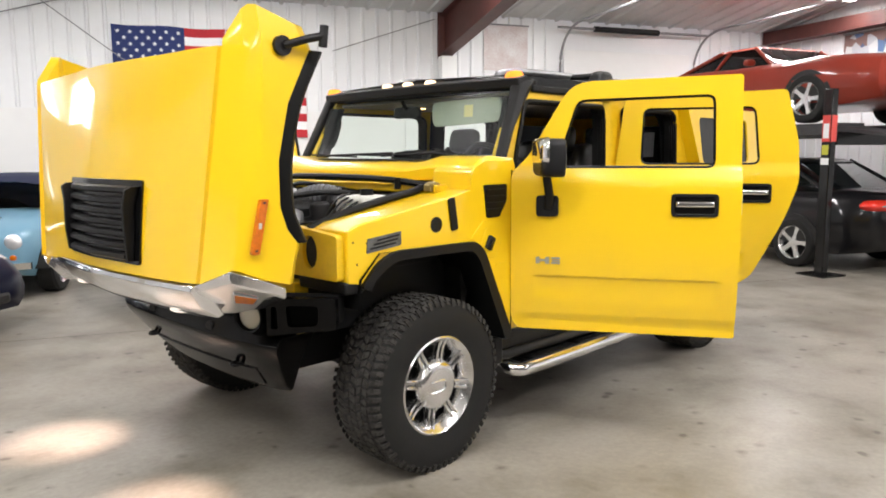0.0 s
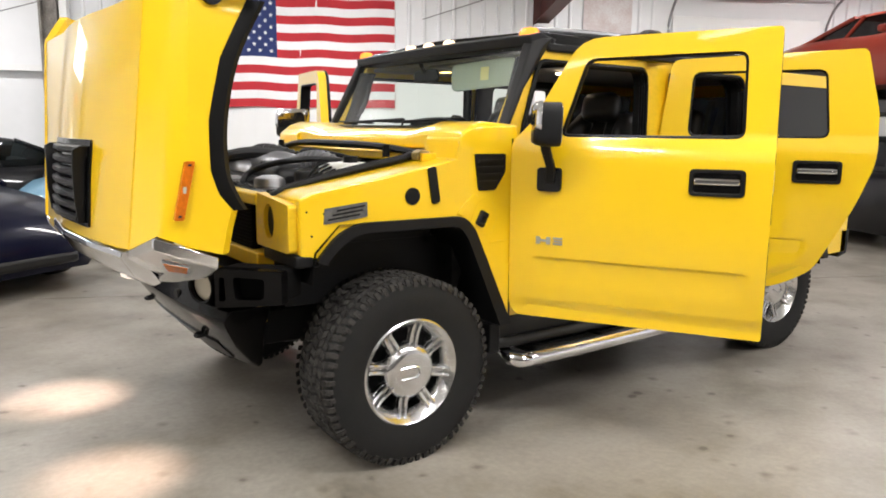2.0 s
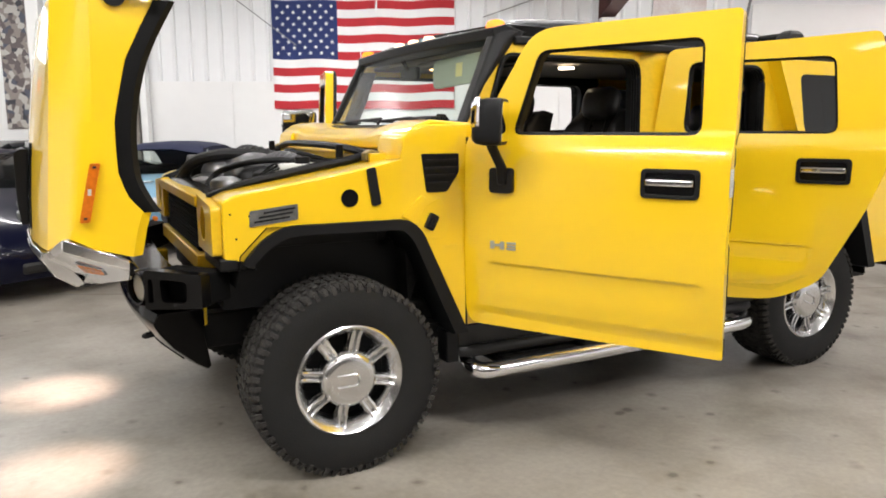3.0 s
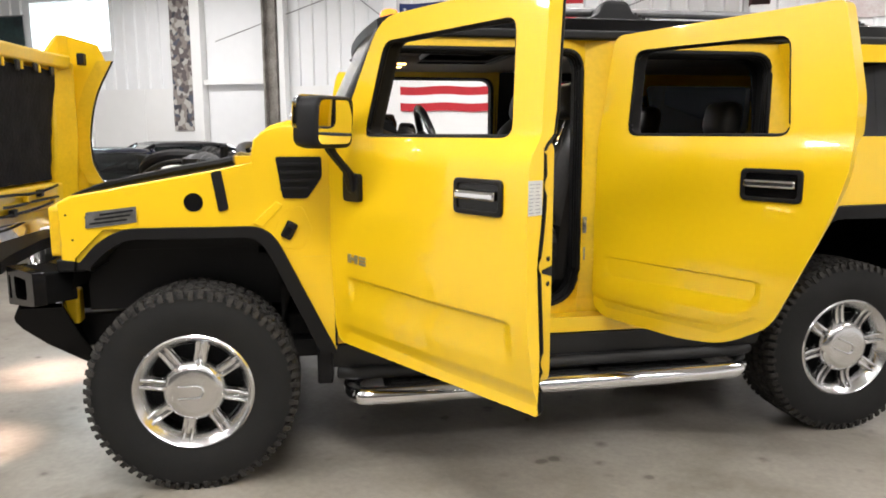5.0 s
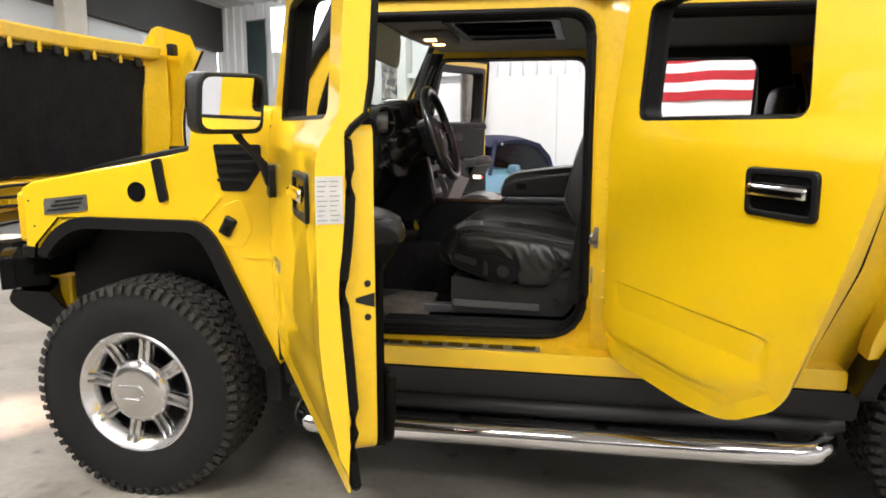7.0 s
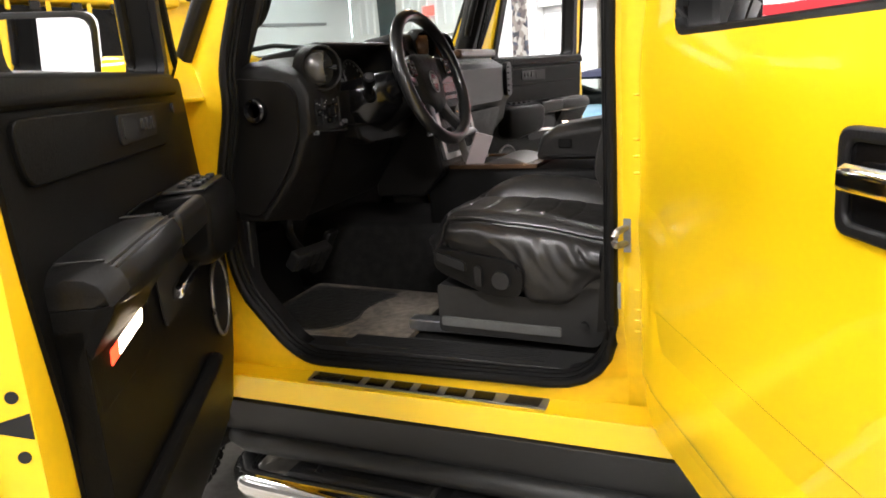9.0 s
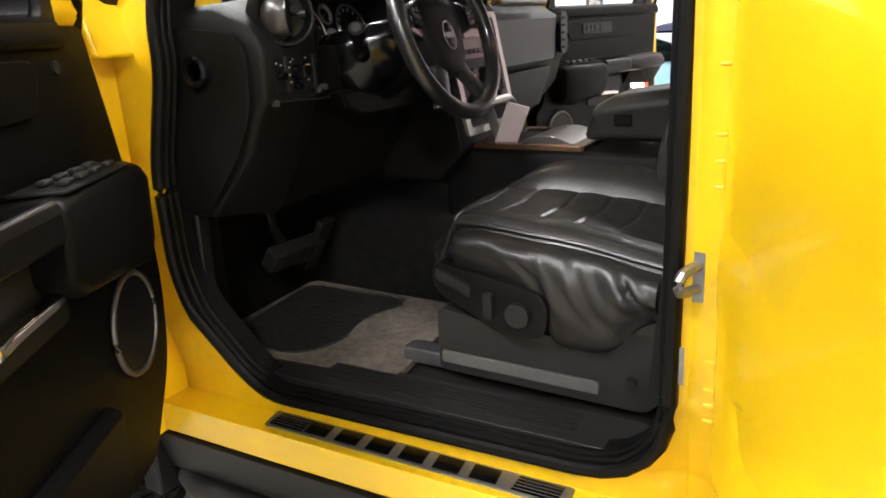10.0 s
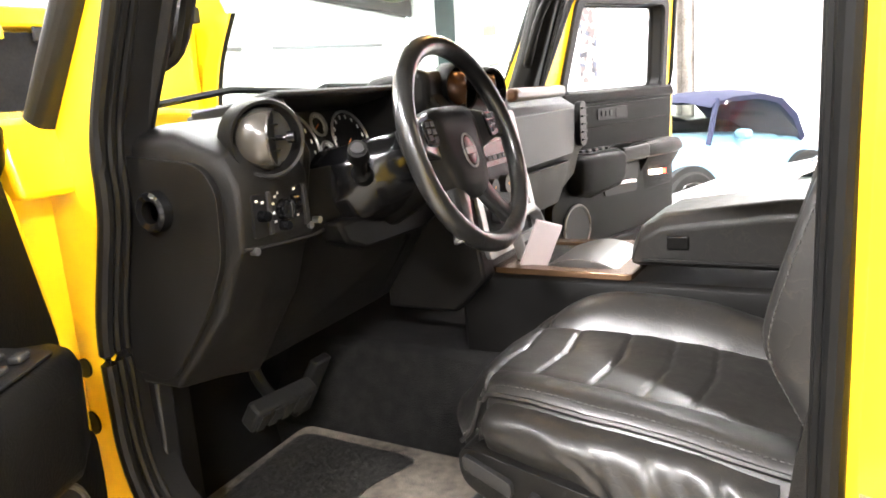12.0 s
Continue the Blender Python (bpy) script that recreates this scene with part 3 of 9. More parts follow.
ARCH_F = [(0.60, 0.56), (0.375, 1.028), (0.32, 1.076), (-0.195, 1.076), (-0.285, 1.034), (-0.36, 0.965)]
for s in (-1, 1):
    # front fender block with the wheel arch cut through
    outline = [(-0.45, 0.975), (-0.45, 1.21), (-0.40, 1.235), (0.17, 1.335), (0.30, 1.36), (0.315, 1.455), (0.36, 1.49), (0.43, 1.515), (0.63, 1.515), (0.63, 0.56)] + ARCH_F
    part("fender", plate(outline, [], 0.27, [("u", 0.3), ("v", 1.46)], side(s)), YELLOW, SUV, bevel=0.014, segs=3)
    # flare
    fl_out = rounded([(0.635, 0.55), (0.395, 1.055, 0.06), (0.33, 1.105, 0.05), (-0.20, 1.105, 0.05), (-0.30, 1.058, 0.05), (-0.39, 0.955)], 0.02, 3)
    fl_in = rounded([(-0.345, 0.942), (-0.27, 1.018, 0.05), (-0.19, 1.060, 0.05), (0.305, 1.060, 0.05), (0.355, 1.008, 0.04), (0.565, 0.55)], 0.02, 3)
    part("wheel_flare", plate(fl_out + fl_in, [], 0.32, [], side(s), -0.022), BLACK_PLASTIC, SUV, "black plastic wheel flare", bevel=0.01)
    # rear quarter, flare and window
    q_out = [(2.80, 1.15), (2.66, 0.76), (2.65, 0.70), (2.76, 0.72), (2.88, 1.05, 0.05), (2.96, 1.11, 0.05), (3.36, 1.11, 0.05), (3.45, 1.05), (3.60, 0.62), (3.93, 0.62), (3.95, 1.88), (2.70, 1.88), (2.86, 1.42)]
    q_win = rounded([(2.90, 1.46), (3.74, 1.46), (3.74, 1.80), (2.87, 1.80)], 0.05)
    part("quarter_panel", plate(rounded(q_out, 0.0), [q_win], 0.10, [("v", 1.46)], side(s)), YELLOW, SUV, bevel=0.012)
    part("quarter_window", plate(q_win, [], 0.006, [], side(s), 0.012), TINT, SUV, "dark tinted side glass")
    r_out = rounded([(2.615, 0.57), (2.865, 1.08, 0.06), (2.955, 1.137, 0.05), (3.38, 1.145, 0.05), (3.48, 1.085, 0.05), (3.66, 0.6)], 0.02, 3)
    r_in = rounded([(3.59, 0.6), (3.43, 1.03, 0.04), (3.36, 1.075, 0.04), (2.96, 1.075, 0.04), (2.90, 1.035, 0.04), (2.67, 0.57)], 0.02, 3)
    part("wheel_flare", plate(r_out + r_in, [], 0.16, [], side(s), -0.022), BLACK_PLASTIC, SUV, "black plastic wheel flare", bevel=0.01)
    # dark wheel houses
    for x0, x1, y1 in ((-0.44, 0.62, 0.40), (2.64, 3.62, 0.42)):
        bm = bmesh.new()
        pts = [(x0 + 0.03, 0.86), (x0 + 0.05, 0.99), (x0 + 0.16, 1.10)] if x0 < 0 else [(2.672, 0.60), (2.845, 0.99), (2.91, 1.085)]
        pts += [ (x1 - 0.22, 1.10), (x1 - 0.10, 0.95), (x1, 0.55)]
        rows = [[Vector((a, s * y, b)) for a, b in pts] for y in (0.985, y1)]
        bm = loft(rows, close=False)
        vs = [bm.verts.new(Vector((a, s * y1, b))) for a, b in pts]
        bm.faces.new(vs)
        part("wheel_house", bm, RAD_BLACK, SUV, "dark wheel housing", smooth=False)
    # door apertures: A, B and C pillars, sill and roof rail in one pressing
    hole_f = rounded([(0.715, 0.93, 0.08), (0.712, 1.17, 0.05), (0.742, 1.275, 0.05), (0.773, 1.375, 0.06), (0.772, 1.48, 0.05), (0.805, 1.585, 0.06), (0.895, 1.835, 0.05), (1.747, 1.835, 0.08), (1.747, 0.69, 0.16), (0.86, 0.675, 0.08)], 0.05, 6)
    hole_r = rounded([(1.92, 0.69, 0.08), (1.92, 1.835, 0.06), (2.66, 1.835, 0.09), (2.64, 1.30, 0.05), (2.54, 1.0, 0.08), (2.34, 0.69, 0.08)], 0.06, 5)
    ap = lambda u, v, w, s=s: Vector((u, s * (0.90 - 0.04 * max(0.0, 1 - abs(u - 1.77) / 0.10) - 0.045 * min(1.0, max(0.0, (0.86 - v) / 0.16)) - max(0.0, v - 1.45) * 0.07 - w), v))
    part("door_aperture", plate([(0.60, 0.585), (2.75, 0.585), (2.90, 1.45), (2.76, 1.90), (0.872, 1.90), (0.662, 1.50), (0.60, 1.45)], [hole_f, hole_r], 0.075, [("v", 1.45), ("v", 0.70), ("v", 0.86), ("u", 1.68), ("u", 1.77), ("u", 1.87)], ap), YELLOW_IN, SUV, bevel=0.012, segs=2)
    part("sill", plate(rounded([(0.62, 0.57), (2.62, 0.57), (2.62, 0.64), (0.62, 0.64)], 0.015), [], 0.10, [], lambda u, v, w, s=s: Vector((u, s * (0.935 - w), v))), YELLOW, SUV, bevel=0.014)
    for hole in (hole_f, hole_r):
        bm = bmesh.new()
        cx, cz = sum(p[0] for p in hole) / len(hole), sum(p[1] for p in hole) / len(hole)
        tube(bm, [ap(p[0], p[1], -0.007) for p in hole], 0.013, 10, True)
        part("door_seal", bm, SEAL, SUV, "black rubber door seal")
        bm = bmesh.new()
        tube(bm, [ap(cx + (p[0] - cx) * 0.984, cz + (p[1] - cz) * 0.984, 0.010) for p in hole], 0.008, 8, True)
        tube(bm, [ap(cx + (p[0] - cx) * 0.979, cz + (p[1] - cz) * 0.979, 0.027) for p in hole], 0.007, 8, True)
        part("seal_lip", bm, SEAL, SUV, "ribbed inner lip of the door seal")
        inner = [(cx + (p[0] - cx) * 0.976, cz + (p[1] - cz) * 0.982) for p in hole]
        part("aperture_trim", plate(hole, [inner], 0.068, [], ap, 0.010), BLACK_PLASTIC, SUV, "black aperture trim", smooth=True)
    # rocker and side step
    part("rocker", plate(rounded([(0.60, 0.46), (2.66, 0.46), (2.66, 0.565), (0.60, 0.565)], 0.02), [], 0.12, [], lambda u, v, w, s=s: Vector((u, s * (0.945 - w - max(0, 0.52 - v) * 0.4), v))), ROCKER, SUV, "black rocker cladding", bevel=0.012)
    bm = bmesh.new()
    tube(bm, [(0.64, s * 0.90, 0.432), (0.70, s * 0.925, 0.430), (1.6, s * 0.93, 0.430), (2.55, s * 0.925, 0.436), (2.62, s * 0.90, 0.44)], 0.030, 14)
    part("rock_rail", bm, ROCKER, SUV, "black rail below the rocker")
    part("splash_guard", loft([[Vector((x, s * y, z)) for x, y in ((0.545, 0.86), (0.545, 0.96), (0.610, 0.965), (0.62, 0.86))] for z in (0.40, 0.41, 0.545, 0.555)]), BLACK_PLASTIC, SUV, "black splash guard behind the wheel", bevel=0.008)
    bm = bmesh.new()
    tube(bm, curve_pts([(0.78, s * 0.78, 0.40), (0.70, s * 0.88, 0.37), (0.72, s * 0.97, 0.345), (0.86, s * 1.0, 0.345), (1.6, s * 1.0, 0.35), (2.38, s * 1.0, 0.36), (2.54, s * 0.97, 0.37), (2.57, s * 0.88, 0.39), (2.50, s * 0.78, 0.41)], 8), 0.040, 18)
    part("step_tube", bm, CHROME, SUV, "polished chrome side step tube")
    part("step_board", bx(0.84, 2.43, s * 0.66, s * 0.985, 0.345, 0.364), RUBBER, SUV, "black step board", bevel=0.006)
    for a, b in ((0.86, 1.30), (1.34, 1.80), (1.84, 2.40)):
        pad_ = part("step_pad", bx(a, b, s * 0.80, s * 0.975, 0.365, 0.385), RUBBER, SUV, "black ribbed step pad", bevel=0.008)
        for q in range(4):
            part("rib", bx(a + 0.03, b - 0.03, s * (0.83 + q * 0.034), s * (0.842 + q * 0.034), 0.3855, 0.389), BLACK_PLASTIC, pad_)
    for a in (0.95, 1.55, 2.2):
        bm = bmesh.new()
        cyl(bm, (a, s * 0.6, 0.46), (a, s * 0.95, 0.37), 0.02, 10)
        part("step_bracket", bm, DARK_METAL, SUV)

# ---- details on the driver's fender
fs = side(-1)
vent = rounded([(0.40, 1.385), (0.585, 1.385), (0.585, 1.30), (0.525, 1.215), (0.425, 1.215)], 0.012)
ob = part("fender_vent", plate(vent, [], 0.02, [], fs, -0.006), BLACK_PLASTIC, SUV, "black louvred fender vent", bevel=0.004)
for k in range(4):
    z = 1.36 - k * 0.033
    x1 = 0.572 if z > 1.30 else 0.565 - (1.30 - z) * 0.9
    part("louvre", plate([(0.417, z), (x1, z), (x1, z - 0.010), (0.417, z - 0.012)], [], 0.012, [], fs, -0.016), DARK_METAL, ob)
bm = bmesh.new()
cyl(bm, (0.072, -0.992, 1.205), (0.072, -0.955, 1.205), 0.038, 24)
part("fender_hole", bm, BLACK_GLOSS, SUV, "round dark opening in the fender")
tilt = pose(0.447, -1.0, 1.085, 0, 28, 0)
ob = part("hood_latch", bx(-0.024, 0.024, -0.022, 0.03, -0.036, 0.036), BLACK_PLASTIC, SUV, "black rubber hood latch", bevel=0.008, m=tilt)
part("latch_loop", bx(-0.011, 0.011, -0.03, -0.021, -0.025, 0.012), BLACK_GLOSS, ob, bevel=0.003)
part("latch_seat", plate(rounded([(0.36, 1.02), (0.50, 1.00), (0.545, 1.08), (0.50, 1.19), (0.42, 1.16)], 0.03), [], 0.003, [], fs, -0.003), YELLOW, SUV, bevel=0.0015)
part("hinge_strap", plate(rounded([(0.145, 1.325), (0.185, 1.335), (0.21, 1.175), (0.17, 1.165)], 0.012), [], 0.02, [], fs, -0.012), BLACK_PLASTIC, SUV, "black hood stop strap", bevel=0.004)
emb = mat("grey_plate", (0.20, 0.20, 0.19), 0.5, metal=0.5, vary=0.5, scale=30)
ob = part("badge_plate", plate(rounded([(-0.348, 1.105), (-0.343, 1.170), (-0.150, 1.192), (-0.150, 1.128)], 0.006), [], 0.006, [], fs, -0.005), emb, SUV, "worn grey plate on the fender")
for k in range(3):
    part("bar", plate([(-0.33 + k * 0.02, 1.120 + k * 0.018), (-0.185 + k * 0.012, 1.137 + k * 0.018), (-0.185 + k * 0.012, 1.144 + k * 0.018), (-0.33 + k * 0.02, 1.128 + k * 0.018)], [], 0.003, [], fs, -0.008), DARK_METAL, ob)
for x, z in ((-0.345, 1.150), (-0.42, 1.16), (0.26, 1.26), (0.26, 1.20), (-0.40, 1.06), (0.0, 1.10), (0.30, 1.17)):
    bm = bmesh.new()
    cyl(bm, fs(x, z, -0.002), fs(x, z, 0.02), 0.0045, 10)
    part("fastener", bm, DARK_METAL if x < 0.2 else YELLOW, SUV)
part("fender_crease", plate([(0.30, 1.115), (0.34, 1.10), (0.425, 1.19), (0.398, 1.205)], [], 0.006, [], fs, -0.006), YELLOW, SUV, bevel=0.005)
part("fender_crease", plate([(0.50, 0.972), (0.62, 0.972), (0.62, 0.965), (0.50, 0.965)], [], 0.003, [], fs, -0.004), YELLOW, SUV)

# black strip on the surface takes the place of the door gap's shade
part("door_gap_shade", loft([[fs(x + a, z, w) for a, w in ((-0.004, -0.0015), (0.006, -0.0015), (0.006, 0.02), (-0.004, 0.02))] for x, z in ((0.628, 0.58), (0.628, 0.80), (0.628, 1.10), (0.628, 1.455))]), SEAL, SUV, "dark strip drawn as the shaded gap between fender and door")
# ---- nose: headlamp buckets, crossbar, radiator and bumper
FOG = (-0.755, 0.635, 0.835)
for s in (-1, 1):
    part("nose_panel", plate(rounded([(0.60, 0.99), (0.94, 0.99), (0.94, 1.19), (0.60, 1.22)], 0.02), [rounded([(0.74 + 0.055 * math.cos(a * math.tau / 16), 1.105 + 0.075 * math.sin(a * math.tau / 16)) for a in range(16)], 0)], 0.04, [], lambda u, v, w, s=s: Vector((-0.49 + w, s * u, v))), YELLOW_IN, SUV, bevel=0.006)
    bm = bmesh.new()
    cyl(bm, (-0.47, s * 0.74, 1.105), (-0.40, s * 0.74, 1.105), 0.085, 20)
    part("lamp_bucket", bm, BLACK_PLASTIC, SUV, "dark headlamp opening")
    part("bumper_mount", bx(-0.60, -0.482, s * 0.60, s * 0.685, 0.648, 0.80), YELLOW_IN, SUV, "yellow frame horn", bevel=0.01)
    part("fender_support", bx(-0.47, -0.36, s * 0.62, s * 0.965, 0.93, 0.985), BLACK_PLASTIC, SUV, bevel=0.01)
part("crossbar", bx(-0.50, -0.42, -0.62, 0.62, 1.16, 1.21), YELLOW_IN, SUV, bevel=0.008)
part("fuel_tank", loft([[Vector((x, y, z)) for y, z in rounded([(-0.40, 0.40), (0.40, 0.40), (0.44, 0.58), (-0.44, 0.58)], 0.04)] for x in (1.6, 1.63, 2.45, 2.48)]), BLACK_PLASTIC, SUV, "black fuel tank", bevel=0.01)
part("gearbox", loft([[Vector((x, r * math.cos(a * math.tau / 12), 0.52 + 0.85 * r * math.sin(a * math.tau / 12))) for a in range(12)] for x, r in ((0.15, 0.24), (0.5, 0.24), (0.62, 0.16), (1.2, 0.14), (1.45, 0.17), (1.55, 0.10))]), DARK_METAL, SUV, "dark gearbox casing")
part("crossbar", bx(-0.50, -0.40, -0.62, 0.62, 0.88, 0.95), YELLOW_IN, SUV, bevel=0.008)
ob = part("radiator", bx(-0.47, -0.43, -0.50, 0.50, 0.95, 1.165), RAD_BLACK, SUV, "dark radiator core")
for k in range(12):
    part("fin", bx(-0.478, -0.471, -0.5, 0.5, 0.96 + k * 0.0165, 0.966 + k * 0.0165), RAD_BLACK, ob)


def front_x(y):
    return -0.778 + 0.055 * (abs(y) / 0.8) ** 2.5 + 0.10 * max(0.0, abs(y) - 0.70) ** 0.8


secs = []
for k in range(21):
    y = -0.79 + 1.58 * k / 20
    x = front_x(y)
    top = 0.865 if abs(y) < 0.66 else 0.752
    secs.append([Vector((x + a, y * q, z)) for a, z, q in ((0.05, top, 1.0), (0.02, min(0.76, top), 1.0), (0.0, 0.712, 1.0), (0.004, 0.690, 0.995), (0.022, 0.655, 0.97), (0.085, 0.560, 0.86), (0.19, 0.445, 0.71), (0.245, 0.400, 0.66), (0.262, 0.415, 0.66), (0.22, 0.60, 0.84), (0.20, top, 1.0))])
BUMPER_PAINT = mat("bumper_paint", (0.0035, 0.0033, 0.0035), 0.13, spec=0.16, vary=0.2, scale=6, rough_vary=0.05)
bumper = part("front_bumper", loft(secs), BUMPER_PAINT, SUV, "glossy black front bumper with a worn lower edge", bevel=0.006)
part("skid_plate", loft([[r[5] + Vector((-0.004, 0, -0.004)), r[6] + Vector((-0.004, 0, -0.004)), r[6] + Vector((0.006, 0, 0.006)), r[5] + Vector((0.006, 0, 0.006))] for r in secs[2:-2]]), mat("worn_skid", (0.010, 0.0080, 0.0070), 0.32, spec=0.25, vary=0.5, scale=9), bumper, "worn dark skid plate")
for s in (-1, 1):
    # end cap: a solid block with a deep framed recess in its slanting face
    P1, P2 = Vector((-0.735, s * 0.755, 0.0)), Vector((-0.550, s * 1.0, 0.0))
    along = (P2 - P1).normalized()
    back = Vector((along.y * -s, along.x * s, 0)) * (-1 if s > 0 else 1)
    back = back if back.x > 0 else -back
    cap = lambda u, v, w: P1 + along * u + back * w + Vector((0, 0, v))
    L_ = (P2 - P1).length
    ring = rounded([(0.0, 0.765), (L_, 0.80), (L_, 0.935), (0.0, 0.93)], 0.012)
    part("bumper_end", plate(ring, [rounded([(0.095, 0.805), (L_ - 0.080, 0.815), (L_ - 0.075, 0.900), (0.085, 0.900)], 0.022), rounded([(0.018, 0.795), (0.050, 0.798), (0.046, 0.895), (0.022, 0.895)], 0.010)], 0.05, [], cap), BUMPER_PAINT, bumper, "black framed bumper end cap", bevel=0.008, segs=3)
    part("end_block", plate(rounded([(0.005, 0.77), (L_ - 0.005, 0.805), (L_ - 0.005, 0.93), (0.005, 0.925)], 0.012), [], 0.12, [], cap, 0.048), RAD_BLACK, bumper, bevel=0.008)
    bm = spin([(0.0, -0.012), (0.035, -0.010), (0.058, 0.0), (0.062, 0.02), (0.062, 0.06)], 24, "x")
    part("fog_lamp", bm, CREAM_LENS, bumper, "round yellowed fog lamp", m=pose(FOG[0] + 0.016, s * FOG[1], FOG[2], 0, 0, -s * 24))
    part("fog_bezel", spin([(0.062, 0.03), (0.063, -0.014), (0.072, -0.016), (0.078, 0.0), (0.080, 0.05)], 24, "x", False), BUMPER_PAINT, bumper, "black fog lamp bezel", m=pose(FOG[0] + 0.010, s * FOG[1], FOG[2], 0, 0, -s * 24))
    bm = bmesh.new()
    tube(bm, curve_pts([(-0.66, s * 0.42, 0.58), (-0.71, s * 0.412, 0.572), (-0.725, s * 0.435, 0.570), (-0.71, s * 0.458, 0.572), (-0.66, s * 0.45, 0.58)], 5), 0.009, 8)
    part("tow_hook", bm, DARK_METAL, bumper)
    bm = bmesh.new()
    cyl(bm, (front_x(0.3) + 0.006, s * 0.30, 0.735), (front_x(0.3) + 0.05, s * 0.30, 0.735), 0.030, 16)
    part("bumper_hole", bm, BLACK_PLASTIC, bumper)

# ---- hood: clamshell tipped forward over the bumper
HZ = (1.04, 1.125, 1.19, 1.25, 1.34, 1.52, 1.74, 1.95)
FLANK = (-0.785, -0.765, -0.745, -0.79, -0.82, -0.82, -0.77, -0.665)


def sag(p):
    """The open hood hangs a little askew: its far side lies further forward and lower."""
    f = min(1.0, max(0.0, (p.y - 0.35) / 0.6))
    f = f * f * (3 - 2 * f)
    return Vector((p.x - 0.075 * f, p.y * (0.93 if p.y > 0 else 0.98), p.z - 0.03 * f))


def hood_row(k, off=0.0):
    z, e = HZ[k], FLANK[k]
    t = (z - 1.0) / 0.95
    cx = -1.155 + 0.10 * t ** 1.6
    half = [(e, -1.04), (-0.91 + 0.04 * t, -1.035), (-0.985 + 0.09 * t, -1.0), (-1.005 + 0.09 * t, -0.975), (-1.070 + 0.08 * t, -0.835 - 0.115 * t), (-1.058 + 0.08 * t, -0.824 - 0.115 * t), (-1.030 + 0.08 * t, -0.816 - 0.115 * t), (-1.052 + 0.08 * t, -0.803 - 0.115 * t), (-1.066 + 0.08 * t, -0.795 - 0.115 * t), (-1.088 + 0.085 * t, -0.72 - 0.08 * t), (cx + 0.034, -0.50), (cx + 0.009, -0.25), (cx, 0.0)]
    pts = half + [(a, -b) for a, b in half[-2::-1]]
    lift = [0.0] * len(half)
    if k == 0:
        lift[:5] = [-0.01, 0.025, 0.06, 0.065, 0.005]
    if k == 1:
        lift[2:4] = [0.015, 0.015]
    dz = lift + lift[-2::-1]
    return [sag(Vector((x + off * 1.0, y * (1 - off * 0.9 * (abs(y) > 0.7)), z + d))) for (x, y), d in zip(pts, dz)]


outer_rows = [hood_row(k) for k in range(8)]
inner_rows = [hood_row(k, 0.035) for k in range(8)]
bm = bmesh.new()
go = [[bm.verts.new(p) for p in r] for r in outer_rows]
gi = [[bm.verts.new(p) for p in r] for r in inner_rows]
n = len(go[0])
for k in range(7):
    for i in range(n - 1):
        bm.faces.new((go[k][i], go[k][i + 1], go[k + 1][i + 1], go[k + 1][i]))
        bm.faces.new((gi[k][i + 1], gi[k][i], gi[k + 1][i], gi[k + 1][i + 1]))
    bm.faces.new((go[k][0], go[k + 1][0], gi[k + 1][0], gi[k][0]))
    bm.faces.new((go[k][-1], gi[k][-1], gi[k + 1][-1], go[k + 1][-1]))
for i in range(n - 1):
    bm.faces.new((go[0][i], go[0][i + 1], gi[0][i + 1], gi[0][i]))
# rear corners rise into wings above the hood's edge
WING = ((-0.055, 0.095), (-0.012, 0.148), (-0.004, 0.152), (0.002, 0.135), (0.004, 0.022))
for s in (-1, 1):
    ends = range(5) if s < 0 else range(n - 1, n - 6, -1)
    tops = []
    for grid in (go, gi):
        row = []
        for (dx, dz), i in zip(WING, ends):
            p = grid[7][i].co
            row.append(bm.verts.new((p.x + dx * (1 if grid is go else 0.6), p.y * (0.985 if dz > 0.05 else 1.0), p.z + dz)))
        tops.append(row)
    ends = list(ends)
    for k in range(4):
        bm.faces.new((go[7][ends[k]], go[7][ends[k + 1]], tops[0][k + 1], tops[0][k]))
        bm.faces.new((gi[7][ends[k]], gi[7][ends[k + 1]], tops[1][k + 1], tops[1][k]))
        bm.faces.new((tops[0][k], tops[0][k + 1], tops[1][k + 1], tops[1][k]))
    bm.faces.new((go[7][ends[0]], tops[0][0], tops[1][0], gi[7][ends[0]]))
    bm.faces.new((go[7][ends[4]], tops[0][4], tops[1][4], gi[7][ends[4]]))
for i in range(4, n - 5):
    bm.faces.new((go[7][i], go[7][i + 1], gi[7][i + 1], gi[7][i]))
HOOD = part("hood", bm, YELLOW, SUV, "yellow clamshell hood tipped forward", bevel=0.004, sharp=30)
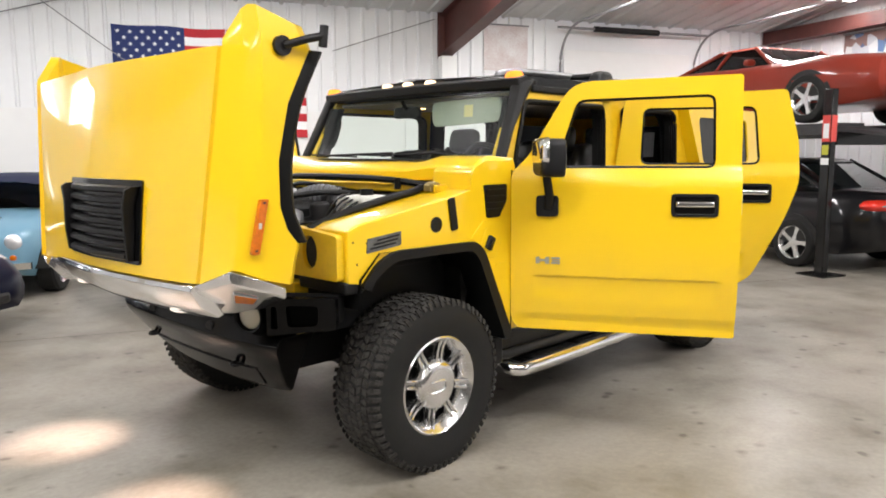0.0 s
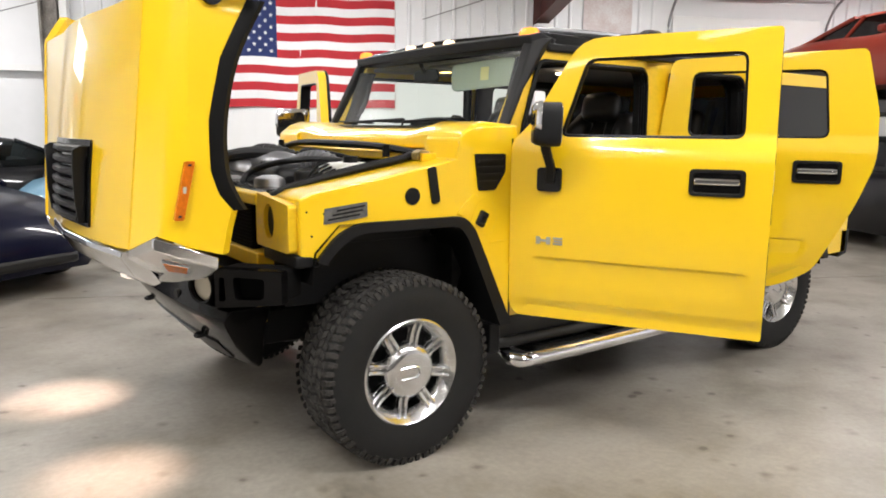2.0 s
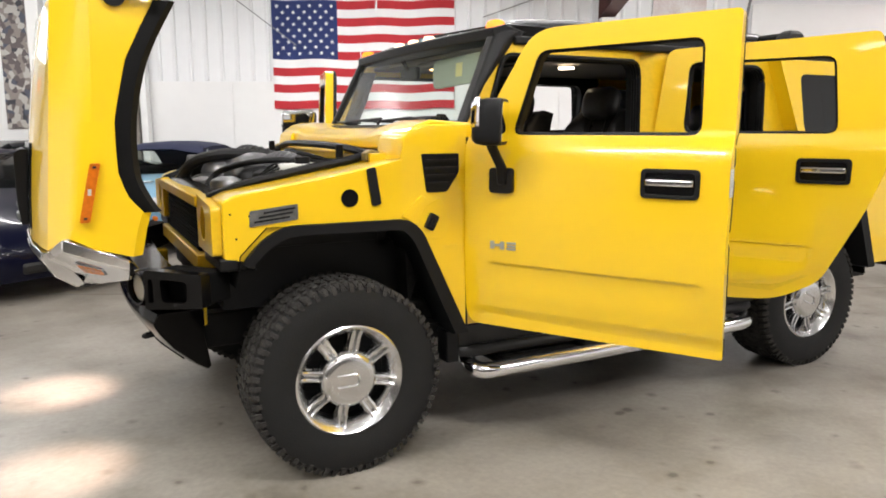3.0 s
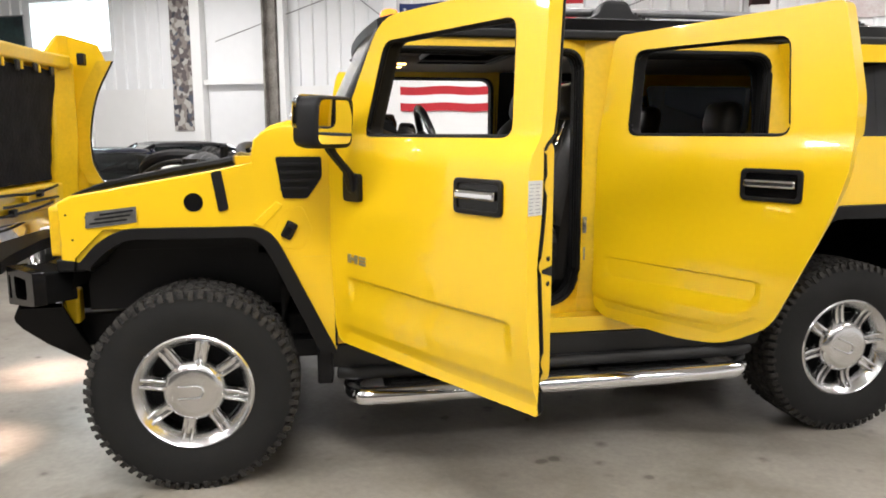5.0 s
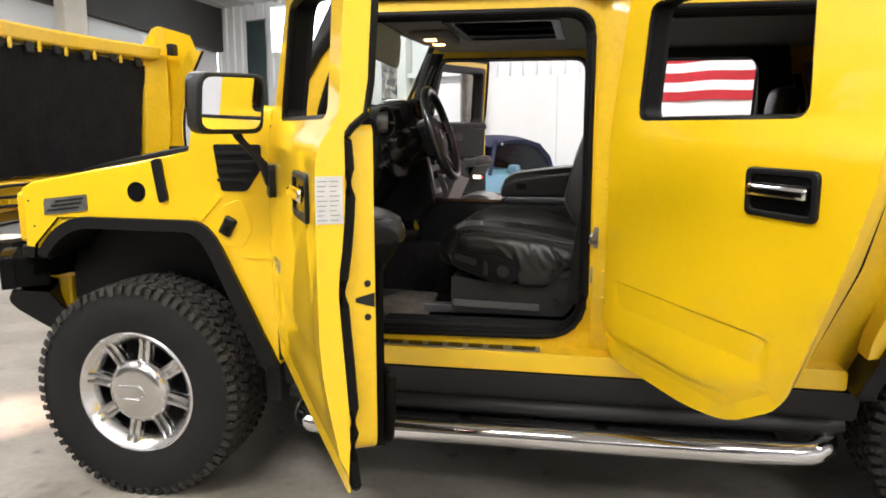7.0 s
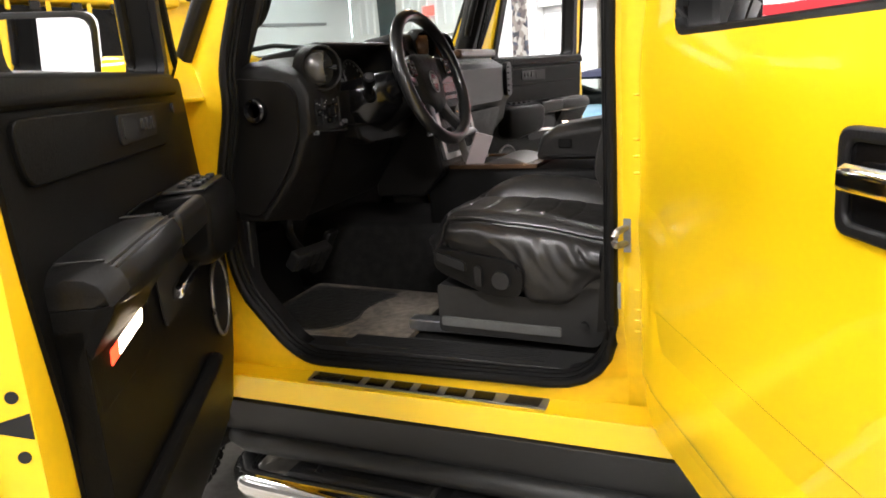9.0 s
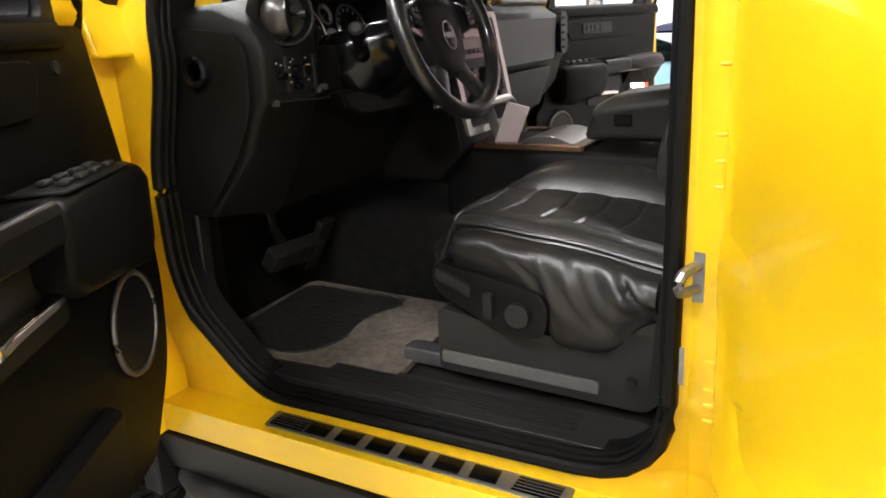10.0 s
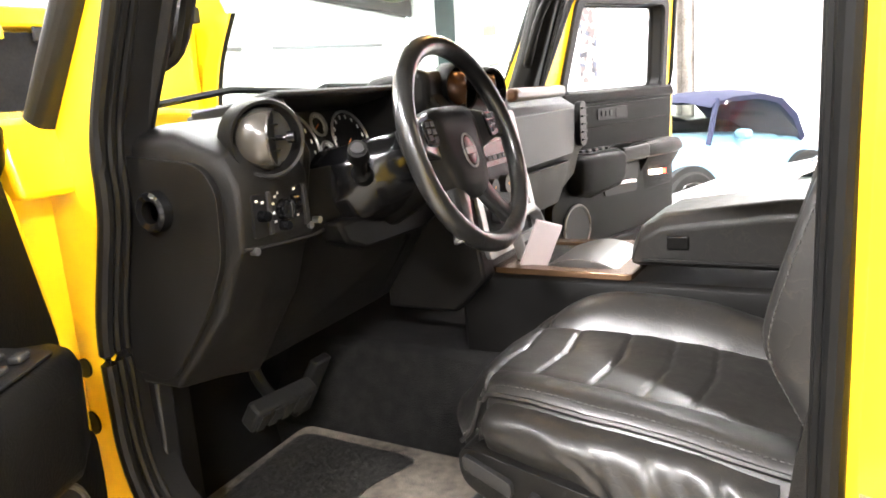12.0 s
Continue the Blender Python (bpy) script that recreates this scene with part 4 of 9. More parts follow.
for s in (-1, 1):
    bm = bmesh.new()
    edge = [sag(Vector((FLANK[k] + 0.038, s * 1.02, HZ[k]))) for k in range(7, 2, -1)] + [sag(Vector((-0.715, s * 1.01, 1.19)))]
    secs = [[p + Vector((a, s * b, 0)) for a, b in ((-0.042, -0.012), (-0.042, 0.012), (-0.02, 0.022), (0.02, 0.020), (0.042, 0.0), (0.030, -0.02))] for p in curve_pts(edge, 6)]
    bm.free()
    bm = loft(secs)
    part("seal_flange", loft([[p + Vector((a, s * b, 0)) for a, b in ((-0.05, -0.022), (0.036, -0.022), (0.036, -0.034), (-0.05, -0.034))] for p in curve_pts(edge, 6)]), YELLOW_IN, HOOD)
    part("hood_seal", bm, SEAL, HOOD, "thick black rubber hood edge seal")
    bm = bmesh.new()
    cyl(bm, sag(Vector((-0.79, s * 1.01, 1.955))), sag(Vector((-0.79, s * 1.055, 1.955))), 0.038, 18)
    if s < 0:
        tube(bm, [sag(Vector(p)) for p in ((-0.79, s * 1.055, 1.955), (-0.70, s * 1.09, 1.985), (-0.64, s * 1.10, 2.0))], 0.016, 10)
        cyl(bm, sag(Vector((-0.64, s * 1.10, 1.96))), sag(Vector((-0.63, s * 1.10, 2.04))), 0.018, 10)
    part("hood_strut", bm, BLACK_PLASTIC, HOOD, "black hood strut end")
    # side marker lamp on the flank
    bm = plate(rounded([(-0.955, 1.165), (-0.920, 1.165), (-0.872, 1.375), (-0.907, 1.375)], 0.008), [], 0.02, [], lambda u, v, w, s=s: sag(Vector((u + 0.0, s * (1.046 - w), v))))
    mk = part("side_marker", bm, AMBER, HOOD, "orange side marker lamp", bevel=0.005)
    for za, zb, m_ in ((1.176, 1.184, DARK_METAL), (1.357, 1.365, DARK_METAL), (1.262, 1.285, CREAM_LENS)):
        xa = -0.9375 + (za - 1.165) * 0.2286
        part("lens_mark", plate([(xa - 0.006, za), (xa + 0.006, za), (xa + 0.008, zb), (xa - 0.004, zb)], [], 0.004, [], lambda u, v, w, s=s: sag(Vector((u, s * (1.0485 - w), v)))), m_, mk)
    # chrome corner under the hood's wing, with an amber lamp in its lower face
    rows_ = [[(-1.075, 0.80, 1.035), (-1.07, 0.785, 1.0), (-1.0, 0.75, 0.905), (-0.93, 0.74, 0.90), (-0.98, 0.78, 1.02)],
             [(-1.015, 0.985, 1.105), (-1.02, 0.985, 1.055), (-0.90, 0.80, 0.895), (-0.86, 0.78, 0.90), (-0.93, 0.93, 1.05)],
             [(-0.90, 1.035, 1.062), (-0.905, 1.035, 1.015), (-0.85, 0.82, 0.90), (-0.80, 0.80, 0.91), (-0.85, 0.97, 1.02)],
             [(-0.80, 1.04, 1.02), (-0.80, 1.035, 0.975), (-0.79, 0.86, 0.91), (-0.77, 0.85, 0.92), (-0.78, 1.0, 1.0)]]
    part("chrome_corner", loft([[sag(Vector((x, s * y, z))) for x, y, z in r] for r in rows_]), CHROME, HOOD, "wide chrome corner trim", bevel=0.006)
    A1, A2, B1, B2 = (Vector(rows_[i][j]) for i, j in ((1, 1), (2, 1), (1, 2), (2, 2)))
    face = lambda a, b: (A1 * (1 - a) + A2 * a) * (1 - b) + (B1 * (1 - a) + B2 * a) * b
    vs = [face(0.12, 0.30), face(0.95, 0.30), face(0.95, 0.55), face(0.12, 0.55)]
    nrm = (vs[1] - vs[0]).cross(vs[3] - vs[0]).normalized()
    nrm = -nrm if nrm.z > 0 else nrm
    for grow, off, m_, nm, lb in ((1.14, 0.005, CHROME, "lamp_bezel", "chrome lamp bezel"), (1.0, 0.008, AMBER, "turn_lamp", "amber turn signal lamp")):
        c = sum(vs, Vector()) / 4
        q = [c + (p - c) * grow for p in vs]
        part(nm, loft([[sag(Vector((p.x, s * p.y, p.z))) + Vector((nrm.x, s * nrm.y, nrm.z)) * d for p in q] for d in (-0.02, off)]), m_, HOOD, lb, bevel=0.003)
secs = []
for k in range(25):
    y = -0.79 + 1.58 * k / 24
    x = -1.155 + 0.034 * min(1.0, abs(y) / 0.5) + max(0, abs(y) - 0.5) * 0.15
    secs.append([Vector((x + a, y, z)) for a, z in ((-0.010, 1.035), (-0.016, 1.01), (0.03, 0.935), (0.10, 0.89), (0.13, 0.90), (0.04, 1.03))])
part("chrome_band", loft(secs), CHROME, HOOD, "chrome lower band of the hood", bevel=0.004)
part("black_band", loft([[Vector((p.x + d, p.y * 0.98, z)) for p, d, z in ((r[3], -0.01, 0.893), (r[3], 0.05, 0.865), (r[3], 0.20, 0.875), (r[3], 0.20, 0.93), (r[3], 0.03, 0.93))] for r in secs[2:-2]]), BLACK_PLASTIC, HOOD, "black panel under the chrome band")
# lit headlamps sit in the tipped hood and shine on the floor
HEAD_LIT = mat("lit_headlamp", (0.9, 0.88, 0.85), 0.2, emit=((1.0, 0.86, 0.74), 0.6))
for y, fy in ((-0.50, -0.43), (0.56, 0.69)):
    hl = part("headlamp", spin([(0.0, -0.01), (0.06, -0.008), (0.075, 0.0), (0.08, 0.05)], 24, "z"), HEAD_LIT, HOOD, "lit headlamp facing the floor", m=pose(-0.96, y, 0.886))
    sp = bpy.data.lights.new("headlamp_beam", "SPOT")
    sp.energy, sp.color, sp.spot_size, sp.spot_blend, sp.shadow_soft_size = 92.0, (1.0, 0.73, 0.62), radians(50), 1.0, 0.04
    lo = new("headlamp_beam", sp)
    lo.parent = HOOD
    lo.matrix_basis = look((-0.99, y, 0.855), (-1.11, fy, 0.0))
# air intake grille in the hood
def hx(y, z):
    t = (z - 1.0) / 0.95
    return -1.155 + 0.10 * t ** 1.6 + 0.035 * abs(y) / 0.5


gr = part("intake_grille", plate(rounded([(-0.435, 1.085), (0.310, 1.085), (0.320, 1.440), (-0.445, 1.440)], 0.015), [], 0.02, [("u", -0.3), ("u", -0.15), ("u", 0.0), ("u", 0.15)], lambda u, v, w: Vector((hx(u, v) - 0.012 + w, u, v))), BLACK_GLOSS, HOOD, "black slatted hood intake grille", bevel=0.004)
for k in range(7):
    z = 1.10 + k * 0.047
    secs = [[Vector((hx(y, z) + dx - 0.01 * (1 - (y / 0.36) ** 2), y - 0.055, z + dz)) for dx, dz in ((-0.014, 0.0), (-0.034, 0.010), (-0.032, 0.026), (-0.012, 0.034))] for y in [-0.31 + 0.62 * i / 8 for i in range(9)]]
    part("slat", loft(secs), BLACK_PLASTIC, gr)
for y, d in ((-0.398, -1), (0.275, 1)):
    part("grille_side", loft([[Vector((hx(y, z) - 0.013 + dx * k, y + d * (0.028 - 0.05 * q) + dy, z)) for dx, dy in ((0.0, -0.010), (-0.050, -0.010), (-0.050, 0.010), (0.0, 0.010))] for z, k, q in ((1.10, 0.5, 0.9), (1.20, 0.8, 0.75), (1.33, 1.0, 0.9), (1.40, 1.1, 0.3), (1.415, 0.6, 0.2))]), BLACK_PLASTIC, gr, bevel=0.003)
# underside: quilted liner and yellow ribs
bm = bmesh.new()
nu, nv = 26, 16
g = [[bm.verts.new((hx(-0.80 + 1.6 * i / nu, 1.20 + 0.64 * j / nv) + 0.085 + 0.012 * noise.noise((i * 0.45, j * 0.45, 2.0)), -0.80 + 1.6 * i / nu, 1.20 + 0.64 * j / nv + 0.01 * noise.noise((i * 0.8, j, 5.0)))) for j in range(nv + 1)] for i in range(nu + 1)]
for v in bm.verts:
    v.co.y = v.co.y if v.co.y < 0 else v.co.y * 0.90
for i in range(nu):
    for j in range(nv):
        bm.faces.new((g[i][j], g[i + 1][j], g[i + 1][j + 1], g[i][j + 1]))
r = bmesh.ops.extrude_face_region(bm, geom=bm.faces[:])
for q in r["geom"]:
    if isinstance(q, bmesh.types.BMVert):
        q.co.x -= 0.03
part("hood_liner", bm, LINER, HOOD, "ragged black hood liner")
for za, zb in ((1.85, 1.945), (1.03, 1.19)):
    part("inner_rib", loft([[Vector((hx(y, z_) + 0.034 * (1 + (abs(y) / 0.8) ** 3) + d, y, z_)) for d, z_ in ((0.0, za), (0.07, za + 0.01), (0.07, zb - 0.01), (0.0, zb))] for y in [-0.80 + 0.1 * i for i in range(17)]]), YELLOW_IN, HOOD, bevel=0.012)
for s in (-1, 1):
    part("inner_rib", loft([[sag(Vector((x + (z < 1.2) * -0.03, s * y, z))) for x, y in ((-0.965, 0.80), (-0.90, 0.79), (-0.80, 0.93), (-0.82, 0.985), (-0.93, 0.955))] for z in (1.08, 1.5, 1.93)]), YELLOW_IN, HOOD, bevel=0.012)
    bm = bx(-0.835, -0.795, s * 0.80, s * 0.87, 1.885, 1.955)
    part("striker_box", bm, BLACK_PLASTIC, HOOD, bevel=0.006)

rng_ = random.Random(21)
for k in range(7):
    y = -0.66 + 0.215 * k
    part("liner_clip", bx(hx(y, 1.83) + 0.098, hx(y, 1.83) + 0.112, y - 0.028, y + 0.028, 1.805 + 0.012 * (k % 2), 1.862), BLACK_PLASTIC, HOOD, "black liner clip", bevel=0.006)
    part("rib_tongue", bx(hx(y, 1.84) + 0.094, hx(y, 1.84) + 0.106, y + 0.06, y + 0.085, 1.815, 1.87), YELLOW_IN, HOOD, bevel=0.006)
for k in range(9):
    y = -0.72 + 0.17 * k
    x, z = hx(y, 1.12) + 0.112, 1.06 + 0.10 * rng_.random()
    part("rib_bracket", bx(x, x + 0.03, y - 0.02 - 0.03 * rng_.random(), y + 0.03, z - 0.02, z + 0.02), DARK_METAL if k % 2 else YELLOW_IN, HOOD, bevel=0.006)
for k in range(3):
    bm = bmesh.new()
    tube(bm, curve_pts([(hx(y, 1.12) + 0.125 + 0.02 * rng_.random(), y, 1.05 + 0.045 * k + 0.035 * rng_.random()) for y in (-0.72, -0.45, -0.15, 0.1, 0.4, 0.68)], 6), 0.008, 8)
    part("lamp_cable", bm, SEAL, HOOD, "black lamp wiring")
# ---- engine bay
BAY = part("engine_bay", bx(-0.42, 0.42, -0.73, 0.73, 0.72, 0.98), BLACK_PLASTIC, SUV, "dark engine bay")
part("bulkhead", bx(0.30, 0.345, -0.73, 0.73, 0.95, 1.36), BLACK_PLASTIC, SUV)
SATIN_PIPE = mat("intake_grey", (0.30, 0.30, 0.31), 0.28, metal=0.6, vary=0.3, scale=14)
eng = mat("engine_grey", (0.10, 0.10, 0.105), 0.45, vary=0.4, scale=18)
def blob(name, x0, x1, y0, y1, z0, z1, m_, lab="", b=0.03):
    return part(name, bx(x0, x1, y0, y1, z0, z1), m_, BAY, lab, bevel=b, segs=3)
blob("engine_cover", -0.22, 0.20, -0.20, 0.26, 0.98, 1.30, BLACK_PLASTIC, "black plastic engine cover", 0.05)
for q in range(5):
    blob("engine_cover_rib", -0.18, 0.17, -0.14 + q * 0.08, -0.105 + q * 0.08, 1.295, 1.322, eng, "", 0.012)
blob("air_box", -0.36, 0.0, 0.34, 0.70, 0.98, 1.31, BLACK_PLASTIC, "black air filter box", 0.05)
blob("air_box_lid", -0.34, -0.02, 0.36, 0.68, 1.30, 1.345, DARK_METAL, "", 0.02)
for i, (x, y, z, r_, m_, lb) in enumerate(((-0.30, -0.30, 1.24, 0.075, STEEL, "round metal reservoir"), (-0.12, -0.33, 1.27, 0.06, BLACK_PLASTIC, "black round canister"), (0.12, -0.36, 1.30, 0.05, BLACK_PLASTIC, "black brake reservoir"), (-0.30, 0.12, 1.22, 0.10, STEEL, "dull alternator"), (0.16, 0.36, 1.29, 0.06, BLACK_GLOSS, "black filter housing"))):
    part("canister", spin([(0.0, 0.03), (r_ * 0.5, 0.028), (r_ * 0.9, 0.015), (r_, 0.0), (r_ * 0.97, -0.05), (r_, -0.055), (r_ * 0.96, -0.22)], 24, "z"), m_, BAY, lb, m=pose(x, y, z))
for i, pts in enumerate((((-0.42, 0.45, 1.18), (-0.36, 0.30, 1.31), (-0.20, 0.20, 1.36), (0.02, 0.16, 1.34)), ((-0.40, -0.10, 1.12), (-0.30, -0.05, 1.27), (-0.10, -0.26, 1.34), (0.20, -0.28, 1.32)), ((0.26, 0.5, 1.25), (0.15, 0.30, 1.36), (0.18, 0.05, 1.36), (0.27, -0.2, 1.32)))):
    bm = bmesh.new()
    tube(bm, curve_pts(pts, 7), (0.032, 0.016, 0.013)[i], 10)
    part("hose", bm, BLACK_PLASTIC if i else DARK_METAL, BAY, "" if i else "dark metal intake pipe")
for y0 in (-0.69, 0.40):
    bm = bmesh.new()
    for q in range(5):
        tube(bm, curve_pts([(-0.30 + 0.02 * q, y0 + 0.05 * q, 1.22), (-0.12, y0 + 0.04 * q + 0.02, 1.30 + 0.008 * q), (0.10, y0 + 0.05 * q, 1.30), (0.26, y0 + 0.03 * q + 0.05, 1.26)], 5), 0.006, 6)
    part("wiring_loom", bm, SEAL, BAY, "black wiring loom")
part("radiator_cover", loft([[Vector((x, y, z + 0.010 * math.sin(y * 5.5))) for x, z in ((-0.455, 1.205), (-0.43, 1.222), (-0.33, 1.228), (-0.25, 1.205), (-0.25, 1.190), (-0.455, 1.190))] for y in [-0.60 + 0.1 * i for i in range(13)]]), BLACK_GLOSS, BAY, "glossy black radiator cover", bevel=0.006)
bm = bmesh.new()
tube(bm, [Vector(p) for p in curve_pts([(-0.26, 0.46, 1.20), (-0.20, 0.34, 1.27), (-0.10, 0.20, 1.30), (0.02, 0.12, 1.27)], 6)], 0.078, 20)
part("intake_elbow", bm, SATIN_PIPE, BAY, "shiny grey intake elbow")
part("intake_dome", spin([(0.0, 0.075), (0.05, 0.068), (0.09, 0.045), (0.115, 0.0), (0.118, -0.05)], 28, "z"), SATIN_PIPE, BAY, "shiny round intake housing", m=pose(-0.20, 0.30, 1.275))
bm = bmesh.new()
ribs_ = curve_pts([(-0.06, 0.02, 1.25), (-0.02, -0.10, 1.30), (0.03, -0.20, 1.31), (0.10, -0.28, 1.26)], 10)
tube(bm, ribs_, [0.064 + 0.008 * (i % 2) for i in range(len(ribs_))], 18)
part("ribbed_duct", bm, eng, BAY, "grey ribbed air duct")
bm = bmesh.new()
ribs_ = curve_pts([(0.02, 0.62, 1.24), (-0.05, 0.50, 1.33), (-0.02, 0.36, 1.35), (0.10, 0.26, 1.31)], 10)
tube(bm, ribs_, [0.048 + 0.007 * (i % 2) for i in range(len(ribs_))], 16)
part("ribbed_hose", bm, BLACK_PLASTIC, BAY, "black ribbed intake hose")
blob("relay_box", -0.10, 0.14, -0.42, -0.30, 1.18, 1.30, BLACK_GLOSS, "glossy black relay box", 0.015)
blob("battery", -0.05, 0.22, 0.42, 0.70, 0.98, 1.20, BLACK_GLOSS, "", 0.015)
blob("fuse_box", -0.38, -0.16, -0.70, -0.46, 0.98, 1.20, mat("grey_tank", (0.42, 0.43, 0.45), 0.4, vary=0.2, scale=9), "grey fuse box", 0.02)
blob("coolant_tank", -0.12, 0.10, -0.66, -0.44, 0.98, 1.335, mat("white_tank", (0.66, 0.66, 0.62), 0.35, vary=0.12, scale=9), "white plastic coolant tank", 0.03)
bm = bmesh.new()
cyl(bm, (0.0, -0.56, 1.33), (0.0, -0.56, 1.365), 0.035, 16)
part("tank_cap", bm, BLACK_PLASTIC, BAY)
bm = bmesh.new()
tube(bm, curve_pts([(-0.40, 0.30, 1.15), (-0.33, 0.16, 1.22), (-0.25, 0.02, 1.20), (-0.22, -0.02, 1.14)], 6), 0.045, 12)
part("intake_duct", bm, BLACK_PLASTIC, BAY, "black intake duct")
for i, pts in enumerate((((-0.41, -0.3, 1.1), (-0.3, -0.33, 1.2), (-0.1, -0.31, 1.21), (0.15, -0.36, 1.2)), ((-0.1, 0.3, 1.2), (0.1, 0.32, 1.24), (0.28, 0.2, 1.22)), ((0.25, -0.5, 1.2), (0.2, -0.3, 1.25), (0.22, 0.0, 1.25), (0.27, 0.3, 1.22)))):
    bm = bmesh.new()
    tube(bm, curve_pts(pts, 6), 0.014, 8)
    part("hose", bm, SEAL, BAY)
bm = bmesh.new()
cyl(bm, (-0.33, 0.0, 1.12), (-0.33, 0.0, 1.19), 0.09, 20)
cyl(bm, (-0.36, -0.2, 1.08), (-0.28, -0.2, 1.08), 0.075, 20)
part("pulley", bm, eng, BAY)
for s in (-1, 1):
    bm = bmesh.new()
    tube(bm, curve_pts([(-0.46, s * 0.70, 1.205), (-0.30, s * 0.725, 1.262), (0.0, s * 0.735, 1.325), (0.16, s * 0.735, 1.352), (0.24, s * 0.72, 1.372)], 6), 0.020, 8)
    part("bay_seal", bm, SEAL, SUV, "black rubber engine bay seal")
bm = bmesh.new()
tube(bm, curve_pts([(0.26, -0.78, 1.375), (0.22, -0.5, 1.405), (0.20, 0.0, 1.415), (0.22, 0.5, 1.405), (0.26, 0.78, 1.375)], 6), 0.022, 8, squash=0.8)
part("bay_seal", bm, SEAL, SUV, "black rubber cowl seal")
BRASSY = mat("brass_grey", (0.35, 0.27, 0.10), 0.5, metal=0.5, vary=0.4, scale=25)
part("bay_lip", bx(0.24, 0.34, -0.74, 0.74, 1.34, 1.385), YELLOW_IN, SUV, bevel=0.01)
for s in (-1, 1):
    part("bay_side", bx(-0.42, 0.30, s * 0.700, s * 0.728, 0.98, 1.20), BLACK_PLASTIC, SUV, "black engine bay side")
for s in (-1, 1):
    ob = part("hinge_block", loft([[Vector((x, s * y, z)) for x, z in ((0.215, 1.352), (0.275, 1.352), (0.285, 1.392), (0.245, 1.402), (0.215, 1.385))] for y in (0.755, 0.765, 0.80, 0.81)]), BRASSY, SUV, "dull brassy hood hinge bracket", bevel=0.004)
    bm = bmesh.new()
    cyl(bm, (0.245, s * 0.74, 1.378), (0.245, s * 0.825, 1.378), 0.009, 12)
    part("hinge_pin", bm, DARK_METAL, ob)
    part("hinge_plate", bx(0.225, 0.31, s * 0.815, s * 0.835, 1.345, 1.385), YELLOW_IN, ob, bevel=0.004)
    bm = bmesh.new()
    cyl(bm, (0.16, s * 0.62, 1.36), (0.16, s * 0.62, 1.42), 0.018, 10)
    part("bump_stop", bm, SEAL, SUV)

# ---- cowl, windshield, roof
secs = []
for k in range(13):
    y = -0.99 + 1.98 * k / 12
    e = abs(y) / 0.99
    lift = 0.035 if e > 0.66 else 0.0
    x0 = 0.335
    secs.append([Vector(p) for p in ((x0, y, 1.40), (x0, y, 1.455 + lift * 0.6), (x0 + 0.05, y, 1.49 + lift * 0.6), (x0 + 0.12, y, 1.497 + lift), (0.66, y, 1.505 + lift * 0.4), (0.70, y, 1.40))])
part("cowl", loft(secs), YELLOW, SUV, bevel=0.01)
part("cowl_grille", bx(0.53, 0.66, -0.70, 0.70, 1.496, 1.513), BLACK_PLASTIC, SUV, "black cowl grille", bevel=0.004)
W_B, W_T = (0.66, 1.505), (0.865, 1.93)


def ws(y, t):
    bow = 0.06 * (1 - (y / 0.9) ** 2)
    return Vector((W_B[0] + (W_T[0] - W_B[0]) * t - bow, y * (1 - 0.055 * t), W_B[1] + (W_T[1] - W_B[1]) * t))


bm = bmesh.new()
g = [[bm.verts.new(ws(-0.888 + 1.776 * i / 10, j / 4)) for j in range(5)] for i in range(11)]
for i in range(10):
    for j in range(4):
        bm.faces.new((g[i][j], g[i + 1][j], g[i + 1][j + 1], g[i][j + 1]))
ob = part("windshield", bm, DUSTY_GLASS, SUV, "clear upright windshield")
ob.visible_shadow = False
for s in (-1, 1):
    secs = [[ws(s * y, t) + Vector((a, 0, 0)) for y, a in ((0.862, 0.004), (0.875, 0.004), (0.888, 0.004), (0.888, 0.008), (0.875, 0.008), (0.862, 0.008))] for t in (0.0, 0.25, 0.5, 0.75, 1.0)]
    part("glass_band", loft(secs), SEAL, ob, "black painted edge of the windshield")
for s in (-1, 1):
    secs = [[Vector((x, s * y, z)) for x, y in ((0.630 + d, 0.872 - e), (0.622 + d, 0.888 - e), (0.632 + d, 0.935 - e), (0.645 + d + k * 0.6, 0.945 - e), (0.660 + d + k, 0.925 - e), (0.666 + d + k, 0.86 - e))] for d, e, z, k in ((0.0, 0.0, 1.49, 0.0), (0.095, 0.024, 1.69, 0.022), (0.20, 0.05, 1.91, 0.10), (0.24, 0.06, 1.95, 0.13))]
    part("windshield_pillar", loft(secs), BLACK_PLASTIC, SUV, "black windshield pillar", bevel=0.01)
    bm = bmesh.new()
    tube(bm, [ws(s * 0.10 - 0.25 if s > 0 else -0.72, -0.02) + Vector((-0.05, 0, 0.02)), ws(s * 0.2 - 0.3 if s > 0 else -0.45, 0.10) + Vector((-0.03, 0, 0)), ws(0.62 if s > 0 else 0.0, 0.06) + Vector((-0.022, 0, 0))], 0.008, 6)
    tube(bm, [ws(0.25 if s > 0 else -0.35, 0.045) + Vector((-0.016, 0, 0)), ws(0.80 if s > 0 else 0.22, 0.075) + Vector((-0.016, 0, 0))], 0.006, 6)
    part("wiper", bm, BLACK_PLASTIC, SUV, "black windshield wiper")
part("header_rail", loft([[Vector((x - 0.055 * (1 - (y / 0.9) ** 2), y, z)) for x, z in ((0.84, 1.905), (0.835, 1.955), (0.90, 1.975), (1.0, 1.95), (1.0, 1.905))] for y in [-0.88 + 1.76 * i / 10 for i in range(11)]]), BLACK_PLASTIC, SUV, "black windshield header", bevel=0.006)
rf = rounded([(0.90, -0.86), (3.90, -0.86), (3.90, 0.86), (0.90, 0.86)], 0.08)
